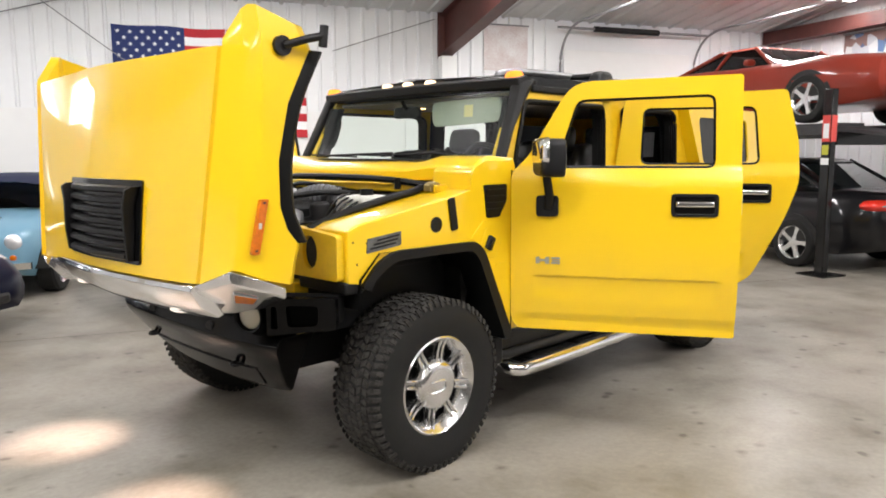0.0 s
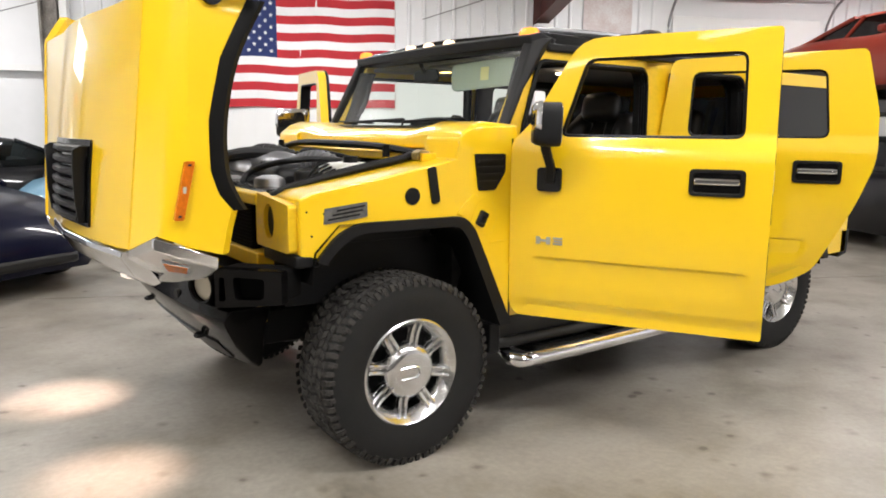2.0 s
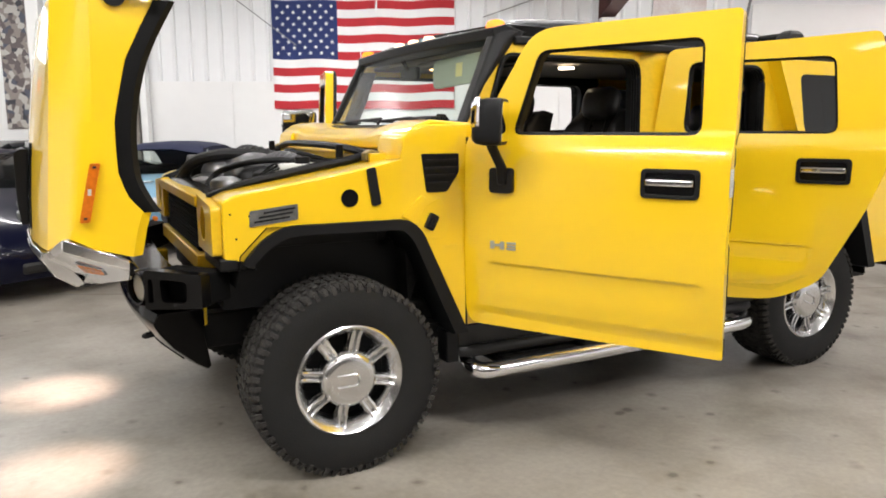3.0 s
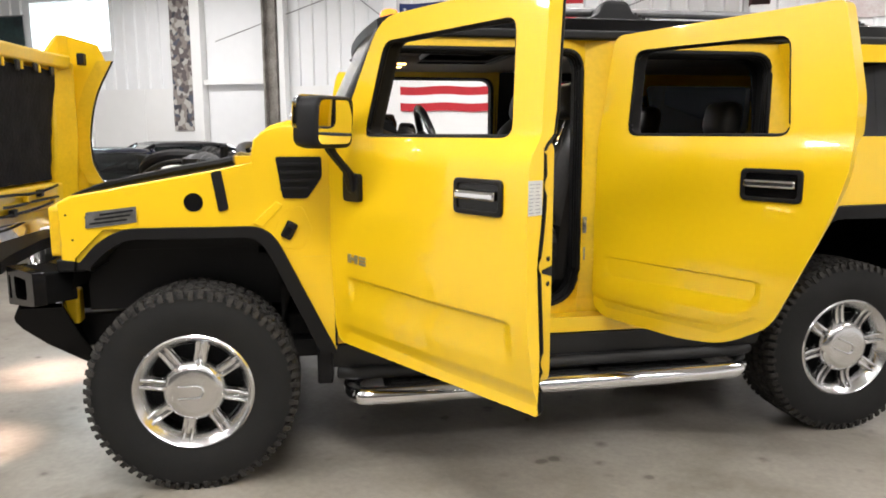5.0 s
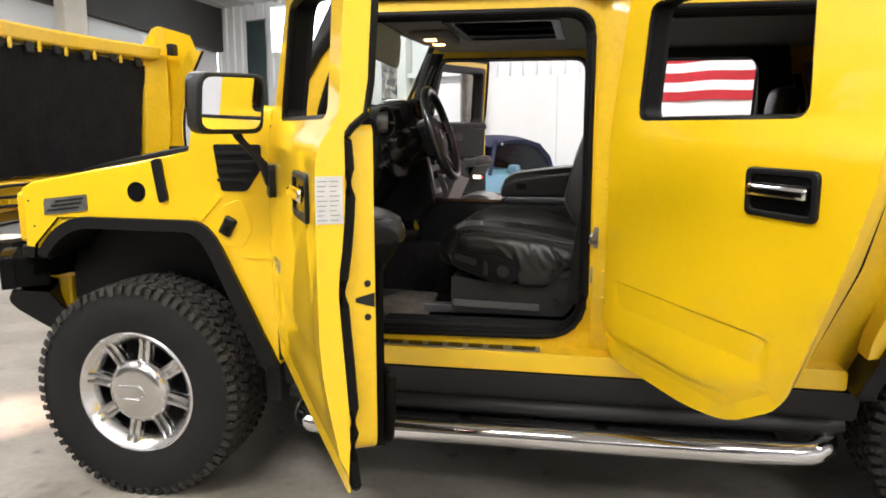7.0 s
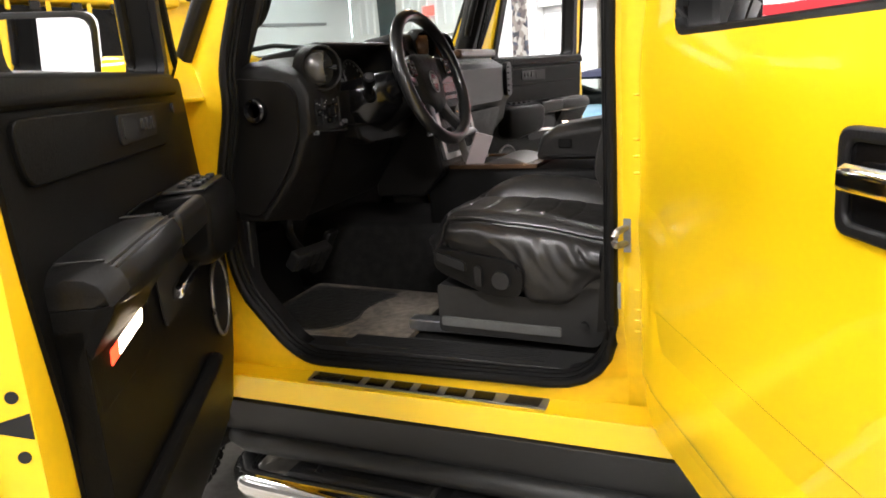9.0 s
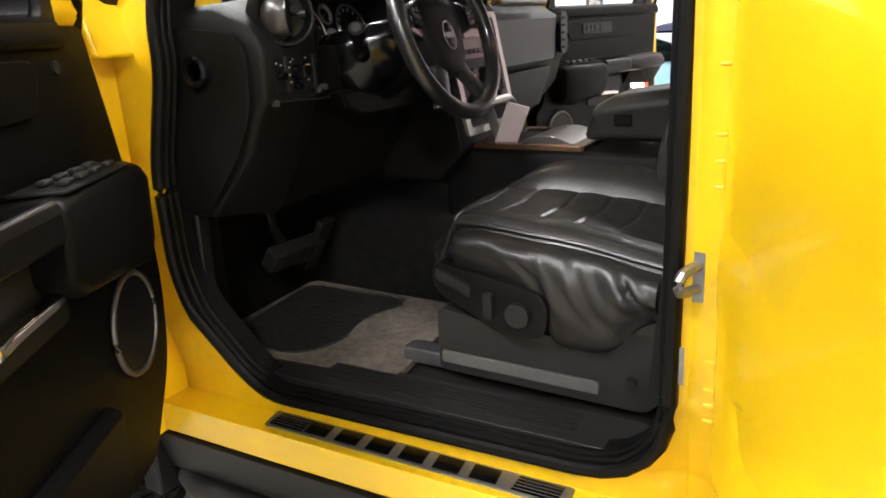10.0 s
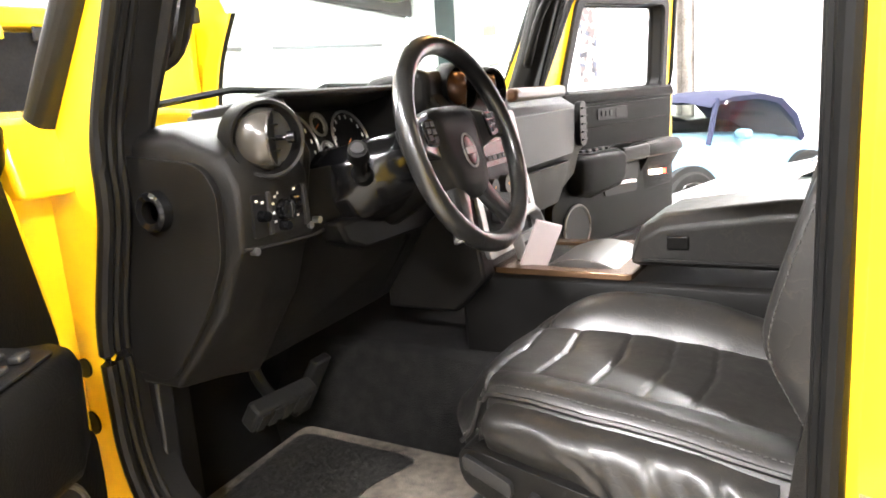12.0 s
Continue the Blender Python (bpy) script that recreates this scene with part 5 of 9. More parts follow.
part("roof", plate(rf, [rounded([(1.12, -0.36), (1.62, -0.36), (1.62, 0.36), (1.12, 0.36)], 0.03)], 0.075, [("u", 2.4), ("v", 0.0)], lambda u, v, w: Vector((u, v, 1.905 + w + 0.03 * (1 - (v / 0.86) ** 2)))), BLACK_GLOSS, SUV, "glossy black roof panel", bevel=0.03, segs=3)
part("sunroof", plate(rounded([(1.13, -0.35), (1.61, -0.35), (1.61, 0.35), (1.13, 0.35)], 0.03), [], 0.008, [], lambda u, v, w: Vector((u, v, 1.975 + w + 0.02 * (1 - (v / 0.86) ** 2)))), TINT, SUV, "dark sunroof glass")
for s in (-1, 1):
    part("drip_rail", bx(0.95, 3.88, s * 0.845, s * 0.89, 1.885, 1.925), BLACK_PLASTIC, SUV, "black drip rail", bevel=0.01)
for y, k in ((-0.80, 0.85), (-0.17, 0.62), (0.03, 0.62), (0.23, 0.62), (0.86, 0.85)):
    x = 0.905 - 0.055 * (1 - (y / 0.9) ** 2)
    part("marker_lamp", loft([[Vector((x + a * q * k, y + b * q * k, 1.965 + (z - 1.965) * k)) for a, b in [(0.05 * math.cos(i * math.tau / 14), 0.072 * math.sin(i * math.tau / 14)) for i in range(14)]] for q, z in ((1.0, 1.965), (0.95, 1.988), (0.75, 2.004), (0.4, 2.010))]), AMBER_LIT if k > 0.7 else PALE_LIT, SUV, "glowing amber roof marker lamp" if k > 0.7 else "small glowing roof marker lamp")
# roof rack feet and bars
for x in (1.95, 3.10):
    for s in (-1, 1):
        secs = [[Vector((x + a, s * (0.70 + b), z)) for a, b in ((-w_, -d_), (w_, -d_), (w_, d_), (-w_, d_))] for w_, d_, z in ((0.17, 0.07, 1.965), (0.15, 0.065, 1.99), (0.085, 0.05, 2.02), (0.06, 0.045, 2.07), (0.035, 0.03, 2.085))]
        ob = part("rack_foot", loft(secs), BLACK_PLASTIC, SUV, "black roof rack foot", bevel=0.008)
        for q in range(4):
            part("foot_rib", bx(x + 0.09 + 0.022 * q, x + 0.098 + 0.022 * q, s * 0.65, s * 0.75, 1.98, 2.025 - 0.008 * q), BLACK_PLASTIC, ob)
    bm = bmesh.new()
    cyl(bm, (x, -0.70, 2.06), (x, 0.70, 2.06), 0.02, 10)
    part("rack_bar", bm, BLACK_PLASTIC, SUV)
bm = bmesh.new()
tube(bm, curve_pts([(1.15, 0.45, 1.99), (1.25, 0.45, 2.05), (1.9, 0.45, 2.07), (3.1, 0.45, 2.07)], 6), 0.022, 10)
tube(bm, curve_pts([(1.15, -0.45, 1.99), (1.25, -0.45, 2.05), (1.9, -0.45, 2.07), (3.1, -0.45, 2.07)], 6), 0.022, 10)
part("rack_rail", bm, STEEL, SUV, "silver roof rack rails")
# tail
part("tailgate", plate(rounded([(-0.95, 0.62), (0.95, 0.62), (0.90, 1.89), (-0.90, 1.89)], 0.04), [rounded([(-0.72, 1.40), (0.72, 1.40), (0.70, 1.78), (-0.70, 1.78)], 0.05)], 0.06, [], lambda u, v, w: Vector((3.93 - w, u, v))), YELLOW, SUV, bevel=0.012)
part("rear_window", bx(3.90, 3.905, -0.72, 0.72, 1.40, 1.78), TINT, SUV, "dark tinted rear glass")
part("rear_bumper", loft([[Vector((x, y, z)) for x, z in ((3.60 + 0.25, 0.58), (4.08 - 0.12 * abs(y) ** 3, 0.60), (4.10 - 0.12 * abs(y) ** 3, 0.78), (3.85, 0.80))] for y in [-1.0 + 0.2 * i for i in range(11)]]), BLACK_PLASTIC, SUV, "black rear bumper", bevel=0.012)
# chassis and floor pan
part("floor_pan", bx(0.45, 3.8, -0.86, 0.86, 0.50, 0.575), BLACK_PLASTIC, SUV)
for s in (-1, 1):
    part("frame_rail", bx(-0.55, 3.8, s * 0.42, s * 0.52, 0.50, 0.66), DARK_METAL, SUV, bevel=0.008)
for x in (0.04, 3.12):
    bm = bmesh.new()
    cyl(bm, (x, -0.75, 0.43), (x, 0.75, 0.43), 0.05, 14)
    cyl(bm, (x - 0.12, 0.12, 0.43), (x + 0.12, 0.12, 0.43), 0.13, 16)
    part("axle", bm, DARK_METAL, SUV, "dark axle housing")


# ---- wheels
def wheel():
    ob = new("wheel")
    ob.parent = SUV
    R, W = 0.432, 0.155
    prof = [(0.235, -W * 0.93), (0.27, -W * 0.99), (0.31, -W * 1.03), (0.36, -W * 1.03), (0.398, -W * 0.97), (0.414, -W * 0.84), (0.419, -W * 0.6), (0.420, 0.0), (0.419, W * 0.6), (0.414, W * 0.84), (0.398, W * 0.97), (0.36, W * 1.03), (0.31, W * 1.03), (0.27, W * 0.99), (0.235, W * 0.93)]
    tyre = part("tyre", spin(prof, 64, caps=False), RUBBER, ob, "black all-terrain tyre with chunky tread")
    rng = random.Random(7)
    blocks = bmesh.new()
    N = 66
    for k in range(N):
        for lane, (y0, y1, h, ph, sk) in enumerate(((-0.150, -0.106, 0.0, 0.0, 0.16), (-0.098, -0.066, 0.003, 0.5, -0.40), (-0.058, -0.026, 0.004, 0.1, 0.42), (-0.018, 0.018, 0.004, 0.6, -0.42), (0.026, 0.058, 0.004, 0.1, 0.42), (0.066, 0.098, 0.003, 0.5, -0.40), (0.106, 0.150, 0.0, 0.0, 0.16))):
            a0 = (k + ph + 0.05 * rng.random()) * math.tau / N
            da = math.tau / N * (0.60 + 0.16 * rng.random())
            top = R + h - 0.004 - 0.004 * rng.random()
            edge = 0.016 if lane in (0, 6) else 0.0
            vs = []
            for r_ in (0.414, top):
                for y, aa in ((y0, 0), (y1, 0), (y1, 1), (y0, 1)):
                    rr_ = r_ - (edge if ((lane == 0 and y == y0) or (lane == 6 and y == y1)) else 0) * (1 if r_ == top else 0.6)
                    ang = a0 + aa * da + sk * (y - y0) * (2.2 if r_ else 1)
                    vs.append(blocks.verts.new((rr_ * math.cos(ang), y, rr_ * math.sin(ang))))
            for f in ((4, 5, 6, 7), (0, 1, 5, 4), (1, 2, 6, 5), (2, 3, 7, 6), (3, 0, 4, 7)):
                blocks.faces.new([vs[i] for i in f])
        # shoulder lugs down the side wall
        for sg in (-1, 1):
            a0, da = k * math.tau / N, math.tau / N * 0.5
            pts = [(0.427, 0.146), (0.412, 0.155), (0.398 if k % 2 else 0.390, 0.1605)]
            rows_ = [[blocks.verts.new((r_ * math.cos(a), sg * y, r_ * math.sin(a))) for r_, y in pts] for a in (a0, a0 + da)]
            base = [[blocks.verts.new((r_ * math.cos(a), sg * (y - 0.012), r_ * math.sin(a))) for r_, y in pts] for a in (a0, a0 + da)]
            for i in range(2):
                blocks.faces.new((rows_[0][i], rows_[0][i + 1], rows_[1][i + 1], rows_[1][i]))
            for i in range(2):
                blocks.faces.new((rows_[0][i], rows_[0][i + 1], base[0][i + 1], base[0][i]))
                blocks.faces.new((rows_[1][i], rows_[1][i + 1], base[1][i + 1], base[1][i]))
            blocks.faces.new((rows_[0][2], rows_[1][2], base[1][2], base[0][2]))
    part("tread", blocks, TREAD, tyre, smooth=False)["kind"] = "stuff"
    rim = part("rim", spin([(0.192, -0.085), (0.200, -0.112), (0.214, -0.125), (0.228, -0.146), (0.237, -0.152), (0.244, -0.147), (0.241, -0.135), (0.226, -0.12)], 56, caps=False), ALLOY, ob, "polished alloy rim with eight paired spokes")
    part("barrel", spin([(0.200, -0.08), (0.205, 0.10), (0.235, 0.14)], 40, caps=False), DARK_METAL, ob, "dark inside of the rim")
    part("brake_disc", spin([(0.05, -0.02), (0.195, -0.02), (0.195, 0.0), (0.05, 0.0)], 32), DARK_METAL, ob)
    for k in range(8):
        a = k * math.tau / 8 + 0.2
        mrot = Matrix.Rotation(a, 4, "Y")
        bm = loft([[Vector((r_, y + d, q * w_)) for d, q in ((0.0, -1), (0.0, 1), (0.03, 1.1), (0.03, -1.1))] for r_, y, w_ in ((0.11, -0.100, 0.027), (0.16, -0.094, 0.026), (0.206, -0.104, 0.030))])
        bmesh.ops.transform(bm, matrix=mrot, verts=bm.verts)
        web = part("spoke", bm, ALLOY, rim)
        for d in (-0.0155, 0.0155):
            secs = [[Vector((r_, y0, d + w_)) for y0, w_ in ((y - 0.010, -0.0075), (y - 0.013, 0.0), (y - 0.010, 0.0075), (y + 0.012, 0.010), (y + 0.012, -0.010))] for r_, y in ((0.115, -0.108), (0.150, -0.106), (0.19, -0.110), (0.216, -0.122))]
            bm = loft(secs)
            bmesh.ops.transform(bm, matrix=mrot, verts=bm.verts)
            part("spoke_ridge", bm, ALLOY, rim)
    cap = part("centre_cap", spin([(0.0, -0.149), (0.085, -0.148), (0.106, -0.143), (0.119, -0.132), (0.127, -0.118), (0.130, -0.09), (0.130, -0.05)], 48), ALLOY, ob, "round polished centre cap")
    bm = bmesh.new()
    tube(bm, [Vector((-0.062, -0.150, 0.026))] + [Vector((0.012 + 0.026 * math.cos(q), -0.150, 0.026 * math.sin(q))) for q in [math.pi / 2 - math.pi * j / 8 for j in range(9)]] + [Vector((-0.062, -0.150, -0.026))], 0.005, 6)
    part("cap_emboss", bm, ALLOY, cap)
    for q in range(8):
        a = (q + 0.5) * math.tau / 8 + 0.2
        bm = bmesh.new()
        cyl(bm, (0.118 * math.cos(a), -0.128, 0.118 * math.sin(a)), (0.118 * math.cos(a), -0.143, 0.118 * math.sin(a)), 0.0075, 8)
        part("cap_bolt", bm, CHROME, cap)
    return ob


W0 = wheel()
W0.matrix_basis = pose(0.04, -0.895, 0.425)
for x, s, y, rz in ((3.125, -1, 0.815, 0.4), (0.04, 1, 0.895, 1.0), (3.125, 1, 0.815, 1.6)):
    copy_thing(W0, pose(x, s * y, 0.425, 0, 0, 0 if s < 0 else 180) @ Matrix.Rotation(rz, 4, "Y"))


# ---- doors, each in its own axes: x along it from the hinge, y inward, z up
def lerp_table(z, table):
    """Straight interpolation in a short table of (z, value)."""
    if z <= table[0][0]:
        return table[0][1]
    for (a, p), (b, q) in zip(table, table[1:]):
        if z <= b:
            return p + (q - p) * (z - a) / (b - a)
    return table[-1][1]


def ease(x, a, b):
    t = min(1.0, max(0.0, (x - a) / (b - a)))
    return t * t * (3 - 2 * t)


SHOULDER = ((1.33, 1.0), (1.365, 0.975), (1.390, 0.90), (1.412, 0.74), (1.430, 0.53), (1.446, 0.32), (1.460, 0.15), (1.474, 0.045), (1.488, 0.0))
F_BULGE = ((0.605, 0.0), (0.66, 0.15), (0.72, 0.34), (0.78, 0.55), (0.84, 0.75), (0.90, 0.90), (0.97, 1.0), (1.20, 1.02)) + SHOULDER
R_BULGE = ((0.60, 0.0), (0.80, 0.0), (0.87, 0.12), (0.93, 0.30), (1.0, 0.55), (1.08, 0.80), (1.18, 1.0)) + SHOULDER


def door(name, outline, window, hinge, angle, s, label, inner_low, handle, crease, front=True):
    dp = lambda u, v, w: Vector((u, (-1 if s < 0 else 1) * -(w + max(0.0, v - 1.46) * 0.07), v))
    def swell(u, v):
        # the lower skin swells outward between sill and belt line
        a, b, z = crease
        run = ease(u, a - 0.02, a + 0.03) * (1 - ease(u, b - 0.03, b + 0.02))
        step = 0.011 * run * (1 - ease(v, z - 0.012, z + 0.001)) * ease(v, z - 0.16, z - 0.05)
        if front:
            turn = 0.010 * (1 - ease(v, 0.655, 0.70)) * ease(u, 0.03, 0.08)
            return 0.054 * lerp_table(v, F_BULGE) * (0.32 + 0.52 * ease(u, 0.0, 0.8) + 0.16 * ease(u, 0.95, 1.14)) - step - turn
        # a pressed border runs along the bottom and up round the rear corner
        rise = v - lerp_table(u, ((0.03, 0.660), (0.10, 0.640), (0.50, 0.628), (0.68, 0.645), (0.78, 0.690), (0.87, 0.750), (0.94, 0.900), (1.02, 1.080)))
        rim_ = (0.010 * (1 - ease(rise, 0.070, 0.094)) + 0.022 * (1 - ease(rise, 0.0, 0.075))) * (1 - ease(u, 0.76, 0.93))
        return 0.020 * lerp_table(v, R_BULGE) * (0.15 + 0.85 * ease(u, 0.0, 0.6)) - step - rim_
    dpo = lambda u, v, w: dp(u, v, w - swell(u, v))
    back_w = lambda v: lerp_table(v, ((0.62, 0.004), (0.72, 0.010), (0.80, 0.010), (0.92, 0.002), (1.02, -0.005), (1.10, -0.009), (1.18, 0.002), (1.28, 0.012), (1.43, 0.012), (1.48, 0.066)))
    shell = lambda u, v, w: dpo(u, v, w) if w < 0.01 else dp(u, v, back_w(v))
    a, b, z = crease
    cuts = [("v", q) for q in (0.63, 0.65, 0.665, 0.68, 0.695, 0.70, 0.708, 0.716, 0.725, 0.735, 0.75, 0.765, 0.78, 0.80, 0.82, 0.84, z - 0.050, z - 0.030, z - 0.018, z - 0.012, z - 0.008, z - 0.004, z + 0.001, z + 0.012, 0.97, 1.02, 1.08, 1.13, 1.18, 1.24, 1.30, 1.33, 1.365, 1.39, 1.412, 1.43, 1.446, 1.46, 1.474, 1.488, 1.60, 1.72)]
    cuts += [("u", q) for q in (0.04, a - 0.02, a - 0.005, a + 0.012, a + 0.03, 0.22, 0.31, 0.40, 0.50, 0.60, 0.66, 0.70, 0.73, 0.76, 0.785, b - 0.03, b - 0.012, b + 0.005, b + 0.02, 0.875, 0.90, 0.92, 0.94, 0.98)]
    ob = part(name, plate(outline, [window], 0.068, cuts, shell, 0.0, True), YELLOW, SUV, label, bevel=0.006, segs=2, m=pose(hinge[0], hinge[1], 0, 0, 0, angle))
    part("inner_shell", plate(inner_low, [], 0.072, [], dp, 0.008), YELLOW_IN, ob, bevel=0.012)
    cx, cz = sum(p[0] for p in outline) / len(outline), sum(p[1] for p in outline) / len(outline)
    bm = bmesh.new()
    tuck = 0.983 if front else 0.950
    ring = [(cx + (p[0] - cx) * tuck, cz + (p[1] - cz) * (0.985 if front else 0.972)) for p in outline]
    fine = []
    for p, q in zip(ring, ring[1:] + ring[:1]):
        n_ = max(1, int(math.hypot(q[0] - p[0], q[1] - p[1]) / 0.06))
        fine += [(p[0] + (q[0] - p[0]) * k / n_, p[1] + (q[1] - p[1]) * k / n_) for k in range(n_)]
    sway = ((0.60, 0.006), (0.70, 0.020), (0.80, 0.022), (0.92, 0.014), (1.02, 0.006), (1.10, 0.002), (1.18, 0.014), (1.28, 0.024), (1.38, 0.022), (1.46, 0.014), (1.50, 0.066), (1.95, 0.066))
    tube(bm, [dp(p[0], p[1], max(lerp_table(p[1], sway), back_w(p[1]) - 0.004 if p[1] > 1.40 else 0.0, 0.017 - swell(*p) if p[1] < (0.72 if front else 1.40) else 0.0)) for p in fine], 0.0135 if front else 0.009, 8, True)
    part("edge_seal", bm, SEAL, ob, "black rubber door edge seal")
    bm = bmesh.new()
    tube(bm, [dp(p[0], p[1], 0.014) for p in window], 0.0125, 8, True)
    part("window_seal", bm, SEAL, ob, "black window seal")
    wc = (sum(p[0] for p in window) / len(window), sum(p[1] for p in window) / len(window))
    part("window_channel", plate([(wc[0] + (p[0] - wc[0]) * 1.004, wc[1] + (p[1] - wc[1]) * 1.004) for p in window], [[(wc[0] + (p[0] - wc[0]) * 0.988, wc[1] + (p[1] - wc[1]) * 0.978) for p in window]], 0.052, [], dp, 0.016), SEAL, ob, "black rubber window channel")
    big = [(wc[0] + (p[0] - wc[0]) * 1.10, wc[1] + (p[1] - wc[1]) * 1.18) for p in window]
    part("frame_trim", plate(big, [window], 0.016, [], dp, 0.068), BLACK_PLASTIC, ob, "black inner window trim")
    # handle
    u0, u1, z0, z1 = handle
    bz = part("handle_bezel", plate(rounded([(u0, z0), (u1, z0), (u1, z1), (u0, z1)], 0.022), [rounded([(u0 + 0.018, z0 + 0.016), (u1 - 0.018, z0 + 0.016), (u1 - 0.018, z1 - 0.016), (u0 + 0.018, z1 - 0.016)], 0.015)], 0.02, [], dpo, -0.010), BLACK_PLASTIC, ob, "black door handle bezel", bevel=0.004)
    part("handle_cup", plate(rounded([(u0 + 0.01, z0 + 0.01), (u1 - 0.01, z0 + 0.01), (u1 - 0.01, z1 - 0.01), (u0 + 0.01, z1 - 0.01)], 0.015), [], 0.004, [], dpo, -0.004), BLACK_GLOSS, ob)
    zc = (z0 + z1) / 2 + 0.006
    secs = [[dpo(u, zc + dz, w) for dz, w in ((-0.016, -0.012), (-0.012, -0.026), (0.010, -0.026), (0.018, -0.012))] for u in (u0 + 0.022, u0 + 0.05, u1 - 0.05, u1 - 0.022)]
    part("handle_lever", loft(secs), CHROME, ob, "chrome door handle lever", bevel=0.005)
    if not front:
        return ob, dp
    # letters and mirror of a front door
    bd = mat("badge_silver", (0.62, 0.62, 0.60), 0.3, metal=0.9)
    for x0, x1, q0, q1 in ((0.135, 0.155, 0.965, 1.0), (0.155, 0.185, 0.977, 0.988), (0.185, 0.205, 0.965, 1.0), (0.218, 0.262, 0.965, 0.974), (0.222, 0.262, 0.978, 0.986), (0.218, 0.262, 0.991, 1.0)):
        part("badge_bar", plate([(x0, q0), (x1, q0), (x1, q1), (x0, q1)], [], 0.004, [], dpo, -0.005), bd, ob)
    part("mirror_base", plate(rounded([(0.135, 1.215), (0.25, 1.215), (0.25, 1.325), (0.135, 1.325)], 0.02), [], 0.03, [], dpo, -0.022), BLACK_PLASTIC, ob, "black mirror foot", bevel=0.008)
    bm = loft([[dp(u + a_, z_, w_ + b_) for a_, b_ in ((-0.022, -0.015), (0.022, -0.015), (0.022, 0.015), (-0.022, 0.015))] for u, z_, w_ in ((0.20, 1.25, -0.035), (0.205, 1.33, -0.06), (0.20, 1.41, -0.13), (0.20, 1.48, -0.17))])
    part("mirror_arm", bm, BLACK_PLASTIC, ob, "black mirror arm", bevel=0.008)
    turn_c, turn_s = math.cos(radians(19.5)), math.sin(radians(19.5))
    mp = lambda u, z, w: dp(0.21 + (u - 0.21) * turn_c - (w + 0.178) * turn_s, z, -0.178 + (u - 0.21) * turn_s + (w + 0.178) * turn_c)
    secs = []
    for u, k in ((0.15, 0.80), (0.165, 0.93), (0.20, 1.0), (0.26, 1.0), (0.272, 0.97)):
        loop = rounded([(-0.29, 1.425), (-0.065, 1.425), (-0.065, 1.615), (-0.29, 1.615)], 0.04)
        c = (-0.178, 1.52)
        secs.append([mp(u, c[1] + (q - c[1]) * k, c[0] + (w - c[0]) * k) for w, q in loop])
    hs = part("mirror_housing", loft(secs), BLACK_PLASTIC, ob, "black door mirror housing", bevel=0.006)
    loop = rounded([(-0.275, 1.44), (-0.08, 1.44), (-0.08, 1.60), (-0.275, 1.60)], 0.035)
    part("mirror_glass", loft([[mp(u, q, w) for w, q in loop] for u in (0.270, 0.275)]), MIRROR, ob, "mirror glass")
    part("mirror_cap", loft([[mp(u, 1.52 + (q - 1.52) * k, -0.178 + (w + 0.178) * k) for w, q in rounded([(-0.295, 1.49), (-0.06, 1.49), (-0.06, 1.62), (-0.295, 1.62)], 0.035)] for u, k in ((0.146, 0.80), (0.158, 0.93), (0.185, 1.01))]), CHROME, ob, "chrome mirror cap")
    return ob, dp


F_OUT = rounded([(0.0, 0.66), (0.035, 0.605, 0.03), (1.14, 0.605, 0.01), (1.14, 1.45), (1.135, 1.925, 0.02), (0.305, 1.905, 0.10), (0.088, 1.53), (0.0, 1.44)], 0.03)
F_WIN = rounded([(0.225, 1.465), (0.335, 1.815), (1.01, 1.83), (1.02, 1.465)], 0.045)
F_LOW = rounded([(0.022, 0.73), (0.06, 0.69), (1.121, 0.69, 0.05), (1.121, 1.455), (0.085, 1.43), (0.022, 1.20)], 0.03)
R_OUT = rounded([(0.03, 0.685), (0.10, 0.640, 0.03), (0.50, 0.628, 0.06), (0.70, 0.648, 0.08), (0.885, 0.755, 0.06), (1.06, 1.12, 0.08), (1.14, 1.36, 0.08), (1.13, 1.60), (1.055, 1.925, 0.03), (0.09, 1.895, 0.05), (0.04, 1.45)], 0.03)
R_WIN = rounded([(0.195, 1.465), (0.205, 1.825), (0.88, 1.825), (0.915, 1.465)], 0.05)
R_LOW = rounded([(0.07, 0.72), (0.12, 0.68), (0.66, 0.68), (0.845, 0.785), (1.01, 1.12), (1.09, 1.36), (1.09, 1.45), (0.07, 1.45)], 0.03)
FD, FDP = door("front_door", F_OUT, F_WIN, (0.63, -1.0), -59.4, -1, "yellow front door standing wide open", F_LOW, (0.81, 1.035, 1.225, 1.34), (0.13, 1.05, 0.903))
RD, RDP = door("rear_door", R_OUT, R_WIN, (1.80, -0.87), -62.0, -1, "yellow rear door standing open", R_LOW, (0.75, 0.985, 1.23, 1.35), (0.11, 0.83, 0.925), False)
FF, FFP = door("front_door", F_OUT, F_WIN, (0.63, 1.0), 75.0, 1, "yellow passenger door standing wide open", F_LOW, (0.81, 1.035, 1.225, 1.34), (0.13, 1.05, 0.903))
# ==== cabin of the off-roader
LEATHER = mat("black_leather", (0.0100, 0.0094, 0.0088), 0.44, vary=0.3, scale=6, rough_vary=0.10, color2=(0.019, 0.0178, 0.0166), spec=0.42, coat=0.30, coat_rough=0.29)


